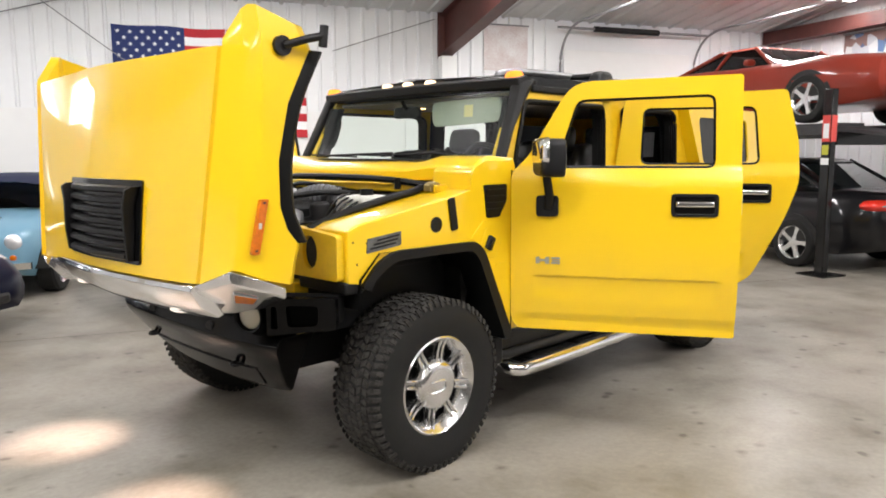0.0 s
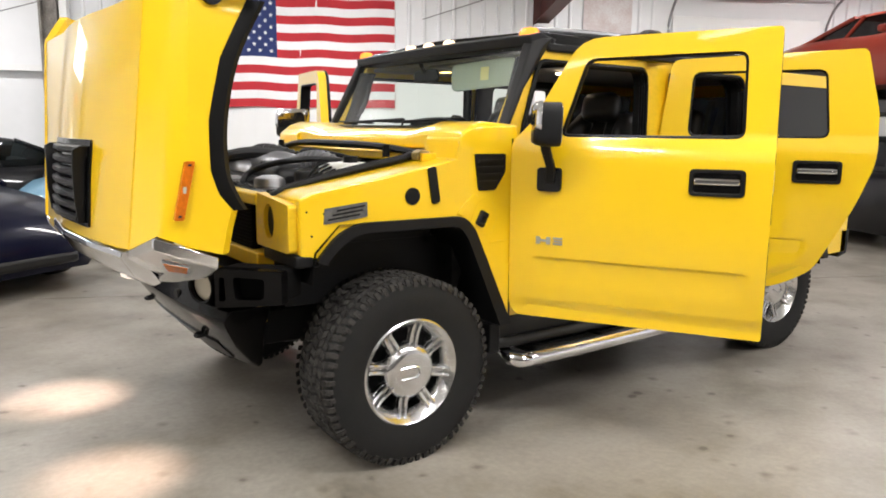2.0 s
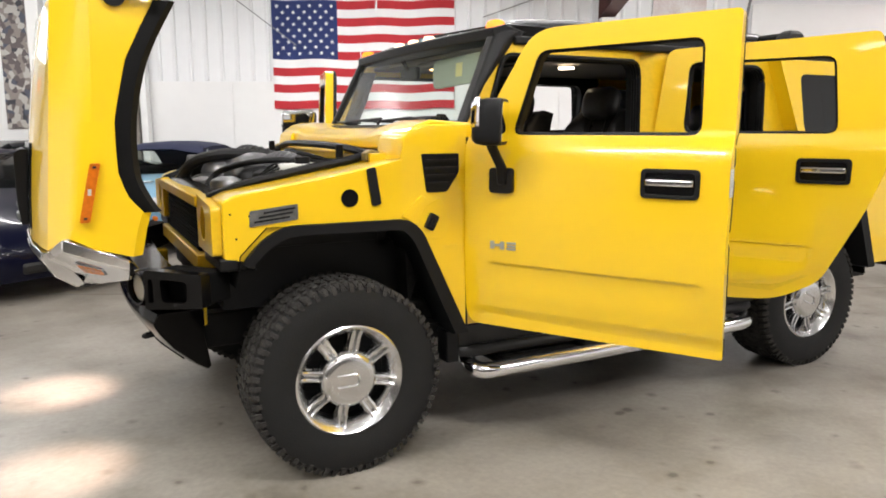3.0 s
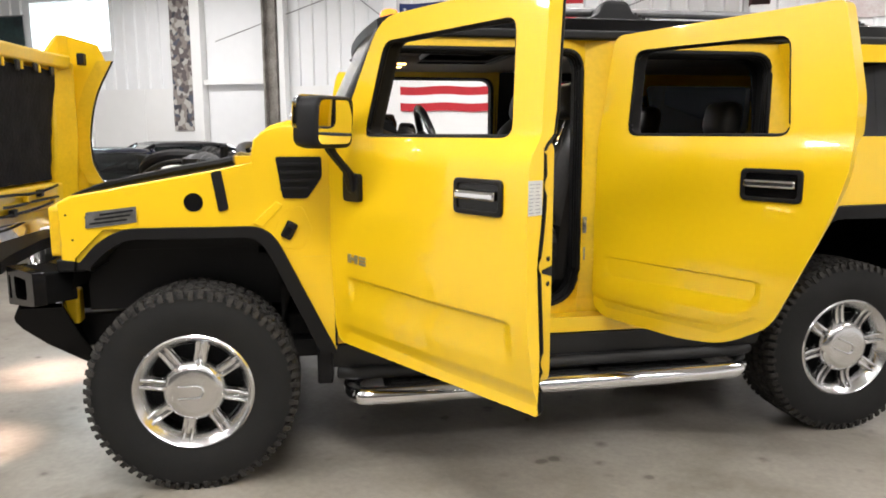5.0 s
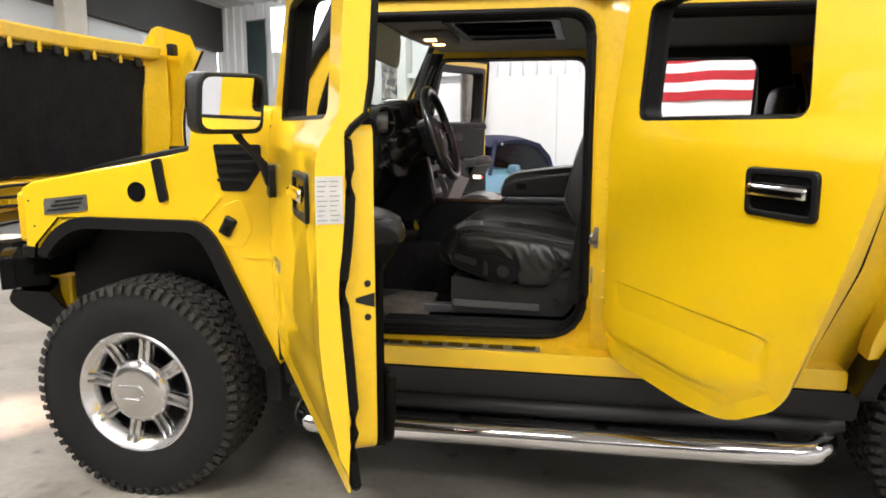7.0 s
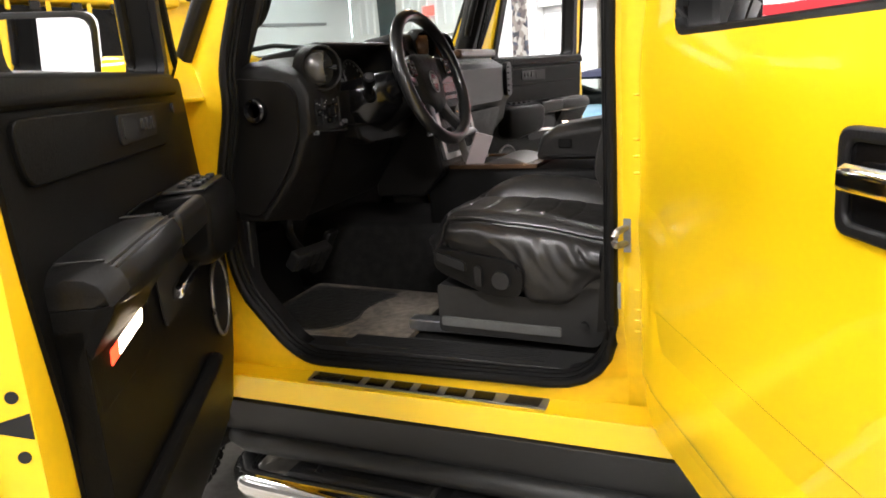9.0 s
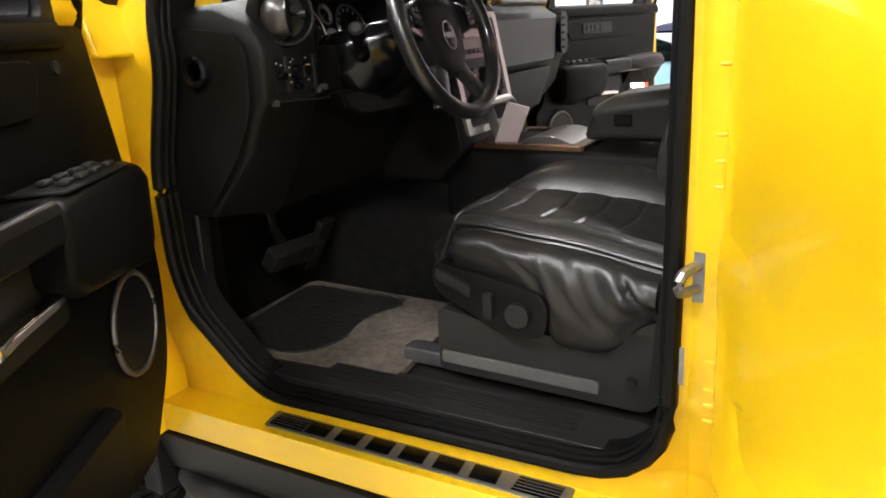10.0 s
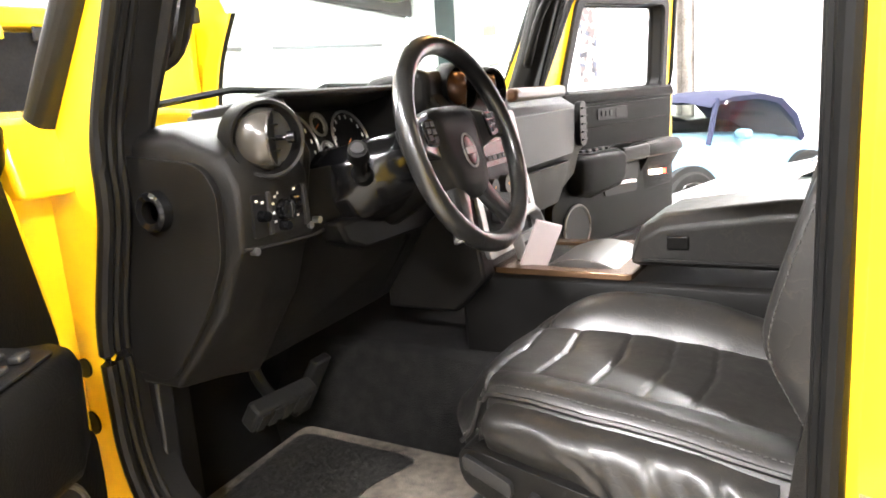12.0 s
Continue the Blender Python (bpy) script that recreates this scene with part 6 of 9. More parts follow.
def creased(m, scale, strength):
    """Adds a net of fine creases and a soft grain to a leather."""
    t = m.node_tree
    co, vo, ns = t.nodes.new("ShaderNodeTexCoord"), t.nodes.new("ShaderNodeTexVoronoi"), t.nodes.new("ShaderNodeTexNoise")
    vo.feature = "DISTANCE_TO_EDGE"
    vo.inputs["Scale"].default_value = scale
    ns.inputs["Scale"].default_value, ns.inputs["Detail"].default_value = scale * 0.6, 4
    add, rmp, sec, bp = t.nodes.new("ShaderNodeVectorMath"), t.nodes.new("ShaderNodeMapRange"), t.nodes.new("ShaderNodeMath"), t.nodes.new("ShaderNodeBump")
    mul = t.nodes.new("ShaderNodeVectorMath")
    mul.operation = "SCALE"
    mul.inputs[3].default_value = 0.12
    t.links.new(co.outputs["Object"], ns.inputs["Vector"])
    t.links.new(ns.outputs["Color"], mul.inputs[0])
    t.links.new(co.outputs["Object"], add.inputs[0])
    t.links.new(mul.outputs[0], add.inputs[1])
    t.links.new(add.outputs[0], vo.inputs["Vector"])
    rmp.inputs[1].default_value, rmp.inputs[2].default_value = 0.0, 0.06
    t.links.new(vo.outputs["Distance"], rmp.inputs[0])
    sec.operation, sec.inputs[1].default_value = "MULTIPLY_ADD", 0.4
    t.links.new(ns.outputs[0], sec.inputs[0])
    t.links.new(rmp.outputs[0], sec.inputs[2])
    bp.inputs["Strength"].default_value, bp.inputs["Distance"].default_value = strength, 0.003
    t.links.new(sec.outputs[0], bp.inputs["Height"])
    t.links.new(bp.outputs[0], t.nodes["Principled BSDF"].inputs["Normal"])
    # worn creases show the paler hide
    bs = t.nodes["Principled BSDF"]
    old = bs.inputs["Base Color"].links[0].from_socket
    worn, patch, amount, mx = t.nodes.new("ShaderNodeMapRange"), t.nodes.new("ShaderNodeTexNoise"), t.nodes.new("ShaderNodeMath"), t.nodes.new("ShaderNodeMix")
    worn.inputs[1].default_value, worn.inputs[2].default_value, worn.inputs[3].default_value, worn.inputs[4].default_value = 0.004, 0.030, 1.0, 0.0
    t.links.new(vo.outputs["Distance"], worn.inputs[0])
    patch.inputs["Scale"].default_value, patch.inputs["Detail"].default_value = 14.0, 5
    t.links.new(co.outputs["Object"], patch.inputs["Vector"])
    amount.operation, amount.use_clamp = "MULTIPLY", True
    t.links.new(worn.outputs[0], amount.inputs[0])
    t.links.new(patch.outputs[0], amount.inputs[1])
    mx.data_type = "RGBA"
    t.links.new(amount.outputs[0], mx.inputs[0])
    t.links.new(old, mx.inputs[6])
    mx.inputs[7].default_value = (0.036, 0.029, 0.023, 1.0)
    t.links.new(mx.outputs[2], bs.inputs["Base Color"])


creased(LEATHER, 24, 0.10)
SCUFF = mat("grey_black_plastic", (0.021, 0.0205, 0.020), 0.45, vary=0.35, scale=9, spec=0.4, bump=0.1, bump_scale=200)
DASH = mat("dash_vinyl", (0.0068, 0.0064, 0.0060), 0.42, spec=0.18, vary=0.2, scale=10, bump=0.2, bump_scale=420, rough_vary=0.06)
IN_BLACK = mat("cabin_black", (0.0045, 0.0043, 0.0041), 0.45, spec=0.12, vary=0.25, scale=12, bump=0.12, bump_scale=350)
DASH_GREY = mat("grey_vinyl", (0.017, 0.0167, 0.017), 0.46, spec=0.35, vary=0.15, scale=9, bump=0.15, bump_scale=400)
CARPET = mat("cabin_carpet", (0.010, 0.010, 0.010), 0.95, spec=0.15, vary=0.5, scale=30, bump=0.8, bump_scale=300, color2=(0.022, 0.021, 0.020))
HEADLINER = mat("headliner_cloth", (0.30, 0.285, 0.265), 0.9, vary=0.1, scale=6, bump=0.2, bump_scale=300)
SATIN = mat("satin_silver", (0.42, 0.41, 0.40), 0.33, metal=0.8, vary=0.15, scale=12)
# near-black for plain dark bits and for shade drawn into holes and recesses
DARK = mat("black_and_recess_shade", (0.004, 0.004, 0.004), 0.6)
WHITE_MARK = mat("white_marking", (0.7, 0.7, 0.68), 0.6)
THREAD = mat("seam_thread", (0.045, 0.044, 0.042), 0.7)


def pillow(f, na, nb):
    """A closed cushion: f(a, b, side) gives the upper (1) and under (0) skin for a, b in 0..1."""
    bm = bmesh.new()
    up = [[bm.verts.new(f(i / na, j / nb, 1)) for j in range(nb + 1)] for i in range(na + 1)]
    lo = [[bm.verts.new(f(i / na, j / nb, 0)) for j in range(nb + 1)] for i in range(na + 1)]
    for i in range(na):
        for j in range(nb):
            bm.faces.new((up[i][j], up[i + 1][j], up[i + 1][j + 1], up[i][j + 1]))
            bm.faces.new((lo[i][j + 1], lo[i + 1][j + 1], lo[i + 1][j], lo[i][j]))
    for j in range(nb):
        bm.faces.new((up[0][j], up[0][j + 1], lo[0][j + 1], lo[0][j]))
        bm.faces.new((up[na][j + 1], up[na][j], lo[na][j], lo[na][j + 1]))
    for i in range(na):
        bm.faces.new((up[i + 1][0], up[i][0], lo[i][0], lo[i + 1][0]))
        bm.faces.new((up[i][nb], up[i + 1][nb], lo[i + 1][nb], lo[i][nb]))
    return bm


def bump_fn(x, c, w):
    return math.exp(-((x - c) / w) ** 2)


def sm(x, a, b):
    t = min(1.0, max(0.0, (x - a) / (b - a)))
    return t * t * (3 - 2 * t)


GROOVES = (0.145, 0.28, 0.445, 0.587, 0.718)


def cushion_top(a, b):
    """Height of the seat top over its base for a front to back, b across."""
    e = abs(2 * b - 1)
    h = 0.150 + 0.016 * math.sin(math.pi * a) - 0.038 * a
    inner = 1 - sm(e, 0.47, 0.54)
    for g in GROOVES:
        h -= 0.0042 * bump_fn(a, g + 0.05 * (1 - e), 0.0065) * inner
    # each channel swells between its seams
    spans = (0.0,) + GROOVES + (0.90,)
    for lo, hi in zip(spans[1:], spans[2:]):
        q = (a - 0.05 * (1 - e) - lo) / (hi - lo)
        if 0 < q < 1:
            h += 0.0012 * math.sin(math.pi * q) * inner
    inboard = b > 0.5
    roll = math.sin(math.pi * min(1.0, max(0.0, (e - 0.50) / 0.56))) ** 0.8 if e > 0.50 else 0.0
    h += (0.056 if inboard else 0.028) * roll * sm(a, 0.03, 0.40) * (1 - 0.35 * sm(a, 0.65, 1))
    h -= 0.006 * bump_fn(e, 0.515, 0.020) * sm(a, 0.12, 0.2)
    h -= (0.075 if inboard else 0.045) * sm(e, 0.82, 1.0) ** 2
    h -= 0.085 * (1 - sm(a, 0.0, 0.19)) ** 2
    h -= 0.008 * bump_fn(a, GROOVES[0] + 0.02, 0.012) * sm(e, 0.45, 0.5)
    crease = 0.0018 * noise.noise((a * 9, b * 8, 3.1)) + 0.0010 * noise.noise((a * 40 + b * 22, b * 30, 7.7)) * sm(e, 0.3, 0.55)
    return h + crease


def front_seat(y0, s, driver):
    seat = new("front_seat")
    seat.parent = SUV
    seat["label"] = "black leather front seat with quilted channels"
    seat.matrix_basis = pose(1.125, y0, 0.885)
    L, HW = 0.58, 0.285
    def f(a, b, top):
        e = abs(2 * b - 1)
        bb = b if s < 0 else 1 - b
        round_ = 0.10 * (1 - sm(a, 0, 0.3)) * e ** 2.6
        x = L * a + round_
        y = (2 * b - 1) * HW * (1 - 0.20 * (1 - sm(a, 0, 0.6)))
        if top:
            return Vector((x, y, cushion_top(a, bb)))
        return Vector((x + 0.015, y * 0.985, 0.01 - 0.02 * a))
    part("cushion", pillow(f, 130, 44), LEATHER, seat, "worn black leather seat cushion", sharp=60)
    # stitched seams
    bm = bmesh.new()
    pts = []
    for k in range(25):
        a = k / 24
        b = 0.045
        bb = b if s < 0 else 1 - b
        p = f(a, bb, 1)
        pts.append(p + Vector((-0.004, (-0.006 if bb < 0.5 else 0.006), 0.0)))
    tube(bm, pts, 0.0045, 6)
    part("piping", bm, LEATHER, seat)
    bm = bmesh.new()
    for k in range(60):
        a = (k + 0.2) / 60
        bb = 0.062 if s < 0 else 0.938
        p = f(a, bb, 1) + Vector((0, 0, 0.001))
        q = f(a + 0.009, bb, 1) + Vector((0, 0, 0.001))
        cyl(bm, p, q, 0.0011, 5)
    part("stitching", bm, THREAD, seat)["kind"] = "stuff"
    # side valance with switches
    sy = -HW - 0.008 if s < 0 else HW + 0.008
    d = -1 if s < 0 else 1
    vp = lambda u, v, w: Vector((u + 0.030, sy + d * -w - d * 0.057 * (1 - sm(u + 0.03, 0.0, 0.35)), v + 0.010))
    part("switch_panel", plate(rounded([(0.070, 0.074), (0.072, 0.010), (0.25, -0.045), (0.335, -0.040), (0.34, 0.035), (0.30, 0.058)], 0.03), [], 0.060, [], vp, -0.029), DASH, seat, "black seat switch panel", bevel=0.004)
    part("seat_switch", plate(rounded([(0.085, 0.040), (0.175, 0.018), (0.175, 0.042), (0.085, 0.064)], 0.008), [], 0.012, [], vp, -0.039), DASH_GREY, seat, bevel=0.004)
    part("seat_switch", plate(rounded([(0.205, -0.014), (0.225, -0.018), (0.225, 0.034), (0.205, 0.038)], 0.008), [], 0.012, [], vp, -0.039), DASH_GREY, seat, bevel=0.004)
    bm = bmesh.new()
    cyl(bm, vp(0.283, 0.006, -0.026), vp(0.283, 0.006, -0.045), 0.024, 20)
    part("lumbar_knob", bm, DASH_GREY, seat, "round seat adjuster")
    def skirt(a, v, top):
        z1 = f(a, 0.03 if s < 0 else 0.97, 1).z + 0.004
        z0 = 0.082 - 0.020 * sm(a, 0.0, 0.45) - 0.112 * sm(a, 0.50, 0.66) + 0.075 * sm(a, 0.78, 1.0)
        fold = 0.020 * sm(a, 0.40, 0.58) * (1 - sm(a, 0.92, 1.0)) * noise.noise((a * 26 - v * 5, v * 2.2, 4.4)) * math.sin(math.pi * min(1, 0.08 + v * 1.2)) + 0.005 * noise.noise((a * 9, v * 4, 1.7))
        out = (0.034 * math.sin(math.pi * (0.10 + 0.80 * v ** 0.65)) + fold) if top else -0.02
        nose = HW * 0.20 * (1 - sm(a, 0, 0.6)) + 0.03 * (1 - sm(a, 0.0, 0.12)) ** 2
        return Vector((L * a + 0.10 * (1 - sm(a, 0, 0.3)) + 0.004 - 0.02 * sm(a, 0.8, 1.0), d * (HW + out - nose), z1 + (z0 - z1) * v))
    part("side_skirt", pillow(skirt, 60, 14), LEATHER, seat, "creased black leather seat side", sharp=70)
    # base and rails
    part("seat_base", plate(rounded([(0.05, -0.015), (0.05, -0.155), (0.49, -0.165), (0.53, -0.12), (0.53, 0.06), (0.40, -0.045), (0.18, -0.03)], 0.015), [], 0.46, [], lambda u, v, w: Vector((u + 0.05, (-HW + 0.02 if s < 0 else HW - 0.02) + (w if s < 0 else -w), v - 0.008))), SCUFF, seat, "black plastic seat base", bevel=0.008)
    part("base_strip", plate(rounded([(0.06, -0.108), (0.40, -0.116), (0.40, -0.142), (0.06, -0.134)], 0.006), [], 0.012, [], lambda u, v, w: Vector((u + 0.05, d * (HW - 0.014 - w), v - 0.008))), mat("grey_strip", (0.11, 0.11, 0.108), 0.45, vary=0.3, scale=20), seat, "grey strip on the seat base", bevel=0.003)
    for u, v in ((0.408, -0.052), (0.482, -0.123)):
        bm = bmesh.new()
        cyl(bm, vp(u, v, 0.014), vp(u, v, 0.034), 0.011, 12)
        part("base_bolt", bm, DARK, seat)
    for q in (-0.2, 0.2):
        part("seat_rail", bx(-0.02, 0.50, q - 0.025, q + 0.025, -0.185, -0.15), STEEL, seat, "steel seat rail", bevel=0.004)
    # back rest
    H, BW = 0.62, 0.272
    lean = radians(19)
    def g(a, b, top):
        e = abs(2 * b - 1)
        z = 0.03 + H * a
        w = BW * (1 - 0.18 * sm(a, 0.55, 1.0))
        y = (2 * b - 1) * w
        if top:
            inner = 1 - sm(e, 0.48, 0.56)
            t = 0.070 + 0.02 * math.sin(a * math.pi) - 0.05 * bump_fn(a, 0.0, 0.12)
            for q in (0.12, 0.27, 0.42, 0.57, 0.72, 0.86):
                t -= 0.005 * bump_fn(a, q, 0.011) * inner
            t += 0.075 * math.sin(math.pi * min(1.0, max(0.0, (e - 0.50) / 0.58))) * (0.45 + 0.55 * sm(a, 0.0, 0.2)) * (1 - 0.8 * sm(a, 0.70, 1.0)) - 0.06 * sm(e, 0.86, 1.0) ** 2
            t -= 0.014 * bump_fn(e, 0.54, 0.03)
            t -= 0.05 * sm(a, 0.9, 1.0) ** 2
        else:
            t = -0.05 + 0.02 * e ** 2
        return Vector((0.630 + math.sin(lean) * z - math.cos(lean) * t, y, 0.10 + math.cos(lean) * z + math.sin(lean) * t))
    part("backrest", pillow(g, 100, 36), LEATHER, seat, "black leather backrest", sharp=60)
    bm = bmesh.new()
    for k in range(70):
        a = 0.02 + 0.9 * k / 70
        for bb in (0.055, 0.945):
            cyl(bm, g(a, bb, 1) + Vector((-0.001, 0, 0)), g(a + 0.008, bb, 1) + Vector((-0.001, 0, 0)), 0.0011, 5)
    part("stitching", bm, THREAD, seat)["kind"] = "stuff"
    head(seat, Vector((0.735, 0, 0.752)), 12)
    return seat


def head(parent, at, lean, wide=0.135):
    secs = []
    for k in range(13):
        t = -1 + 2 * k / 12
        r = (1 - abs(t) ** 3.2) ** (1 / 2.6) if abs(t) < 1 else 0.0
        r = max(r, 0.12)
        secs.append([Vector((0.065 * r * math.copysign(abs(math.cos(q)) ** 0.7, math.cos(q)), wide * (0.55 + 0.45 * r) * math.copysign(abs(math.sin(q)) ** 0.6, math.sin(q)), 0.095 * t)) for q in [i * math.tau / 20 for i in range(20)]])
    part("headrest", loft(secs), LEATHER, parent, "black leather headrest", m=pose(at.x, at.y, at.z, 0, lean, 0), sharp=70)
    for q in (-0.06, 0.06):
        bm = bmesh.new()
        cyl(bm, (at.x, at.y + q, at.z - 0.08), (at.x - 0.05, at.y + q, at.z - 0.22), 0.007, 8)
        part("headrest_post", bm, CHROME, parent)


front_seat(-0.415, -1, True)
front_seat(0.47, 1, False)


def rear_bench():
    b = new("rear_bench")
    b.parent = SUV
    b["label"] = "black leather rear bench seat"
    b.matrix_basis = pose(2.10, 0, 0.70)
    part("bench_cushion", pillow(lambda a, c, t: Vector((0.50 * a, (2 * c - 1) * 0.72, (0.30 + 0.02 * math.sin(c * 9.4) - 0.05 * (1 - sm(a, 0, 0.2)) ** 2) if t else 0.02)), 12, 30), LEATHER, b, sharp=60)
    part("bench_back", pillow(lambda a, c, t: Vector((0.44 + 0.14 * a - ((0.10 + 0.012 * math.sin(c * 18.8)) * (1 - 0.5 * sm(a, 0.85, 1.0)) if t else -0.05), (2 * c - 1) * 0.72, 0.28 + 0.45 * a)), 16, 40), LEATHER, b, sharp=60)
    for y in (-0.45, 0.45):
        head(b, Vector((0.585, y, 0.845)), 10, 0.12)


rear_bench()

# ---- floor, carpet, mats
part("carpet", bx(0.42, 3.7, -0.80, 0.80, 0.58, 0.685), CARPET, SUV, "black cabin carpet", bevel=0.01)
part("footwell", loft([[Vector((x, y, z)) for x, z in ((0.40, 0.66), (0.50, 0.98), (0.60, 1.08), (0.38, 1.10))] for y in (-0.85, 0.85)]), CARPET, SUV, "dark carpeted footwell")
part("transmission_tunnel", loft([[Vector((x, y, z)) for y, z in ((-0.26, 0.66), (-0.20, 0.92), (0.20, 0.92), (0.26, 0.66))] for x in (0.40, 2.2)]), CARPET, SUV, bevel=0.02)
MATM = mat("floor_mat", (0.26, 0.22, 0.175), 0.9, color2=(0.06, 0.054, 0.047), scale=5, bump=0.6, bump_scale=260)
MATR = mat("rubber_mat", (0.006, 0.006, 0.006), 0.45, color2=(0.05, 0.048, 0.044), scale=42, bump=0.5, bump_scale=60)
ob = part("floor_mat", plate(rounded([(0.66, -0.76), (1.14, -0.74), (1.10, -0.30), (0.58, -0.30), (0.60, -0.70)], 0.04), [], 0.016, [], lambda u, v, w: Vector((u, v, 0.690 + w + 0.10 * max(0, 0.72 - u)))), MATM, SUV, "worn grey-brown driver's floor mat", bevel=0.005)
part("mat_pad", plate(rounded([(0.64, -0.72), (0.86, -0.73), (0.92, -0.62), (0.88, -0.50), (0.94, -0.34), (0.60, -0.34)], 0.05), [], 0.005, [], lambda u, v, w: Vector((u, v, 0.707 + w + 0.10 * max(0, 0.72 - u)))), MATR, ob, "scuffed black heel pad")
part("floor_mat", plate(rounded([(0.66, 0.76), (1.14, 0.74), (1.10, 0.30), (0.60, 0.30)], 0.04), [], 0.016, [], lambda u, v, w: Vector((u, v, 0.690 + w))), MATM, SUV, "grey-brown passenger floor mat")
PALE_SATIN = mat("pale_satin", (0.26, 0.255, 0.245), 0.38, metal=0.7, vary=0.2, scale=20)
for s in (-1, 1):
    tr = part("scuff_plate", plate(rounded([(0.80, 0.70), (1.68, 0.70), (1.68, 0.815), (0.86, 0.815)], 0.02), [], 0.03, [], lambda u, v, w, s=s: Vector((u, s * v, 0.675 + w))), SCUFF, SUV, "black ribbed scuff plate", bevel=0.008)
    for k in range(6):
        part("rib", bx(0.98, 1.56, s * (0.722 + k * 0.012), s * (0.728 + k * 0.012), 0.704, 0.710), DASH_GREY, tr)
    sp = part("sill_plate", plate(rounded([(0.915, 0.860), (1.59, 0.860), (1.595, 0.916), (0.925, 0.916)], 0.004), [], 0.004, [], lambda u, v, w, s=s: Vector((u, s * v, 0.640 + w))), PALE_SATIN, SUV, "silver sill plate with black marks", bevel=0.001)
    for k in range(6):
        u = 1.02 + k * 0.076
        part("plate_bar", plate([(u, 0.867), (u + 0.054, 0.867), (u + 0.060, 0.909), (u + 0.006, 0.909)], [], 0.0015, [], lambda a, v, w, s=s: Vector((a, s * v, 0.6445 + w))), BLACK_GLOSS, sp)
    for k in range(5):
        for x0 in (0.935, 1.49):
            part("plate_bar", bx(x0, x0 + 0.085, s * (0.867 + k * 0.0095), s * (0.872 + k * 0.0095), 0.6445, 0.646), BLACK_GLOSS, sp)

for s in (-1, 1):
    part("kick_panel", loft([[Vector((x, s * y, z)) for x, y in ((0.56, 0.80), (0.56, 0.845), (0.74 + d, 0.845), (0.74 + d, 0.81))] for z, d in ((0.66, 0.08), (0.85, -0.01), (1.12, 0.0))]), BLACK_PLASTIC, SUV, "black footwell side panel", bevel=0.006)
for s in (-1, 1):
    part("cowl_side", bx(0.632, 0.644, s * 0.70, s * 0.835, 0.60, 1.50), BLACK_PLASTIC, SUV, "black footwell end panel")
for z, x, r_ in ((1.103, 0.640, 0.017), (1.003, 0.634, 0.021)):
    bm = bmesh.new()
    cyl(bm, (x, -0.899, z), (x, -0.9035, z), r_, 16)
    part("pillar_grommet", bm, SEAL, SUV, "black rubber grommet in the hinge pillar")
# pedals
ob = part("brake_pedal", bx(-0.02, 0.02, -0.085, 0.085, -0.032, 0.032), RUBBER, SUV, "black brake pedal", bevel=0.008, m=pose(0.685, -0.50, 0.875, 0, 35, -8))
for k in range(5):
    part("pedal_rib", bx(0.0205, 0.0245, -0.075 + k * 0.034, -0.055 + k * 0.034, -0.026, 0.026), RUBBER, ob)
bm = bmesh.new()
tube(bm, curve_pts([(0.67, -0.50, 0.88), (0.62, -0.50, 0.95), (0.62, -0.48, 1.10)], 5), 0.014, 8)
part("pedal_arm", bm, DARK_METAL, SUV)
part("accelerator", bx(-0.012, 0.012, -0.03, 0.03, -0.085, 0.085), RUBBER, SUV, "black accelerator pedal", bevel=0.006, m=pose(0.64, -0.345, 0.85, 0, 30, 0))
part("foot_rest", bx(0.50, 0.66, -0.80, -0.70, 0.70, 0.78), CARPET, SUV, bevel=0.02)
bm = bmesh.new()
cyl(bm, (0.80, -0.60, 1.055), (0.775, -0.60, 1.065), 0.012, 10)
part("dash_bolt", bm, STEEL, SUV)

# ---- dashboard
def dash_sec(y, top, knee, d=0.0):
    return [Vector(p) for p in ((0.60, y, 1.06), (0.62, y, 1.47), (0.74, y, top - 0.005), (0.86, y, top), (0.915 + d, y, top - 0.035), (0.94 + d, y, 1.40), (0.945 + d * 0.8, y, 1.30), (0.925 + d * 0.8, y, 1.275), (0.905 + d * 0.5, y, 1.20), (0.80, y, 1.03 + knee), (0.70, y, 1.03 + knee))]


secs = [dash_sec(*q) for q in ((-0.852, 1.465, 0.04, 0.020), (-0.843, 1.478, 0.035, 0.038), (-0.815, 1.49, 0.03, 0.044), (-0.75, 1.497, 0.02, 0.040), (-0.665, 1.50, 0.0, 0.022), (-0.655, 1.395, 0.01, -0.01), (-0.28, 1.395, 0.02, -0.01), (-0.27, 1.50, 0.02), (0.0, 1.50, 0.04), (0.30, 1.49, 0.08), (0.80, 1.48, 0.06), (0.865, 1.47, 0.05))]
DB = part("dashboard", loft(secs), DASH, SUV, "black vinyl dashboard", bevel=0.010, segs=3, sharp=40)
# end panel with the round side outlet
part("end_panel", plate(rounded([(0.69, 1.10), (0.795, 1.08), (0.895, 1.20), (0.945, 1.29), (0.950, 1.40), (0.92, 1.435), (0.72, 1.455)], 0.035), [], 0.012, [], lambda u, v, w: Vector((u + 0.006, -0.852 - w, v))), DASH, DB, "black dash end cover", bevel=0.005)
bm = spin([(0.018, 0.0), (0.018, -0.02), (0.026, -0.024), (0.031, -0.02), (0.033, 0.0)], 28)
part("side_outlet", bm, BLACK_GLOSS, DB, "round black side outlet", m=pose(0.832, -0.860, 1.366))
bm = spin([(0.0, -0.003), (0.018, -0.003), (0.018, 0.002)], 20)
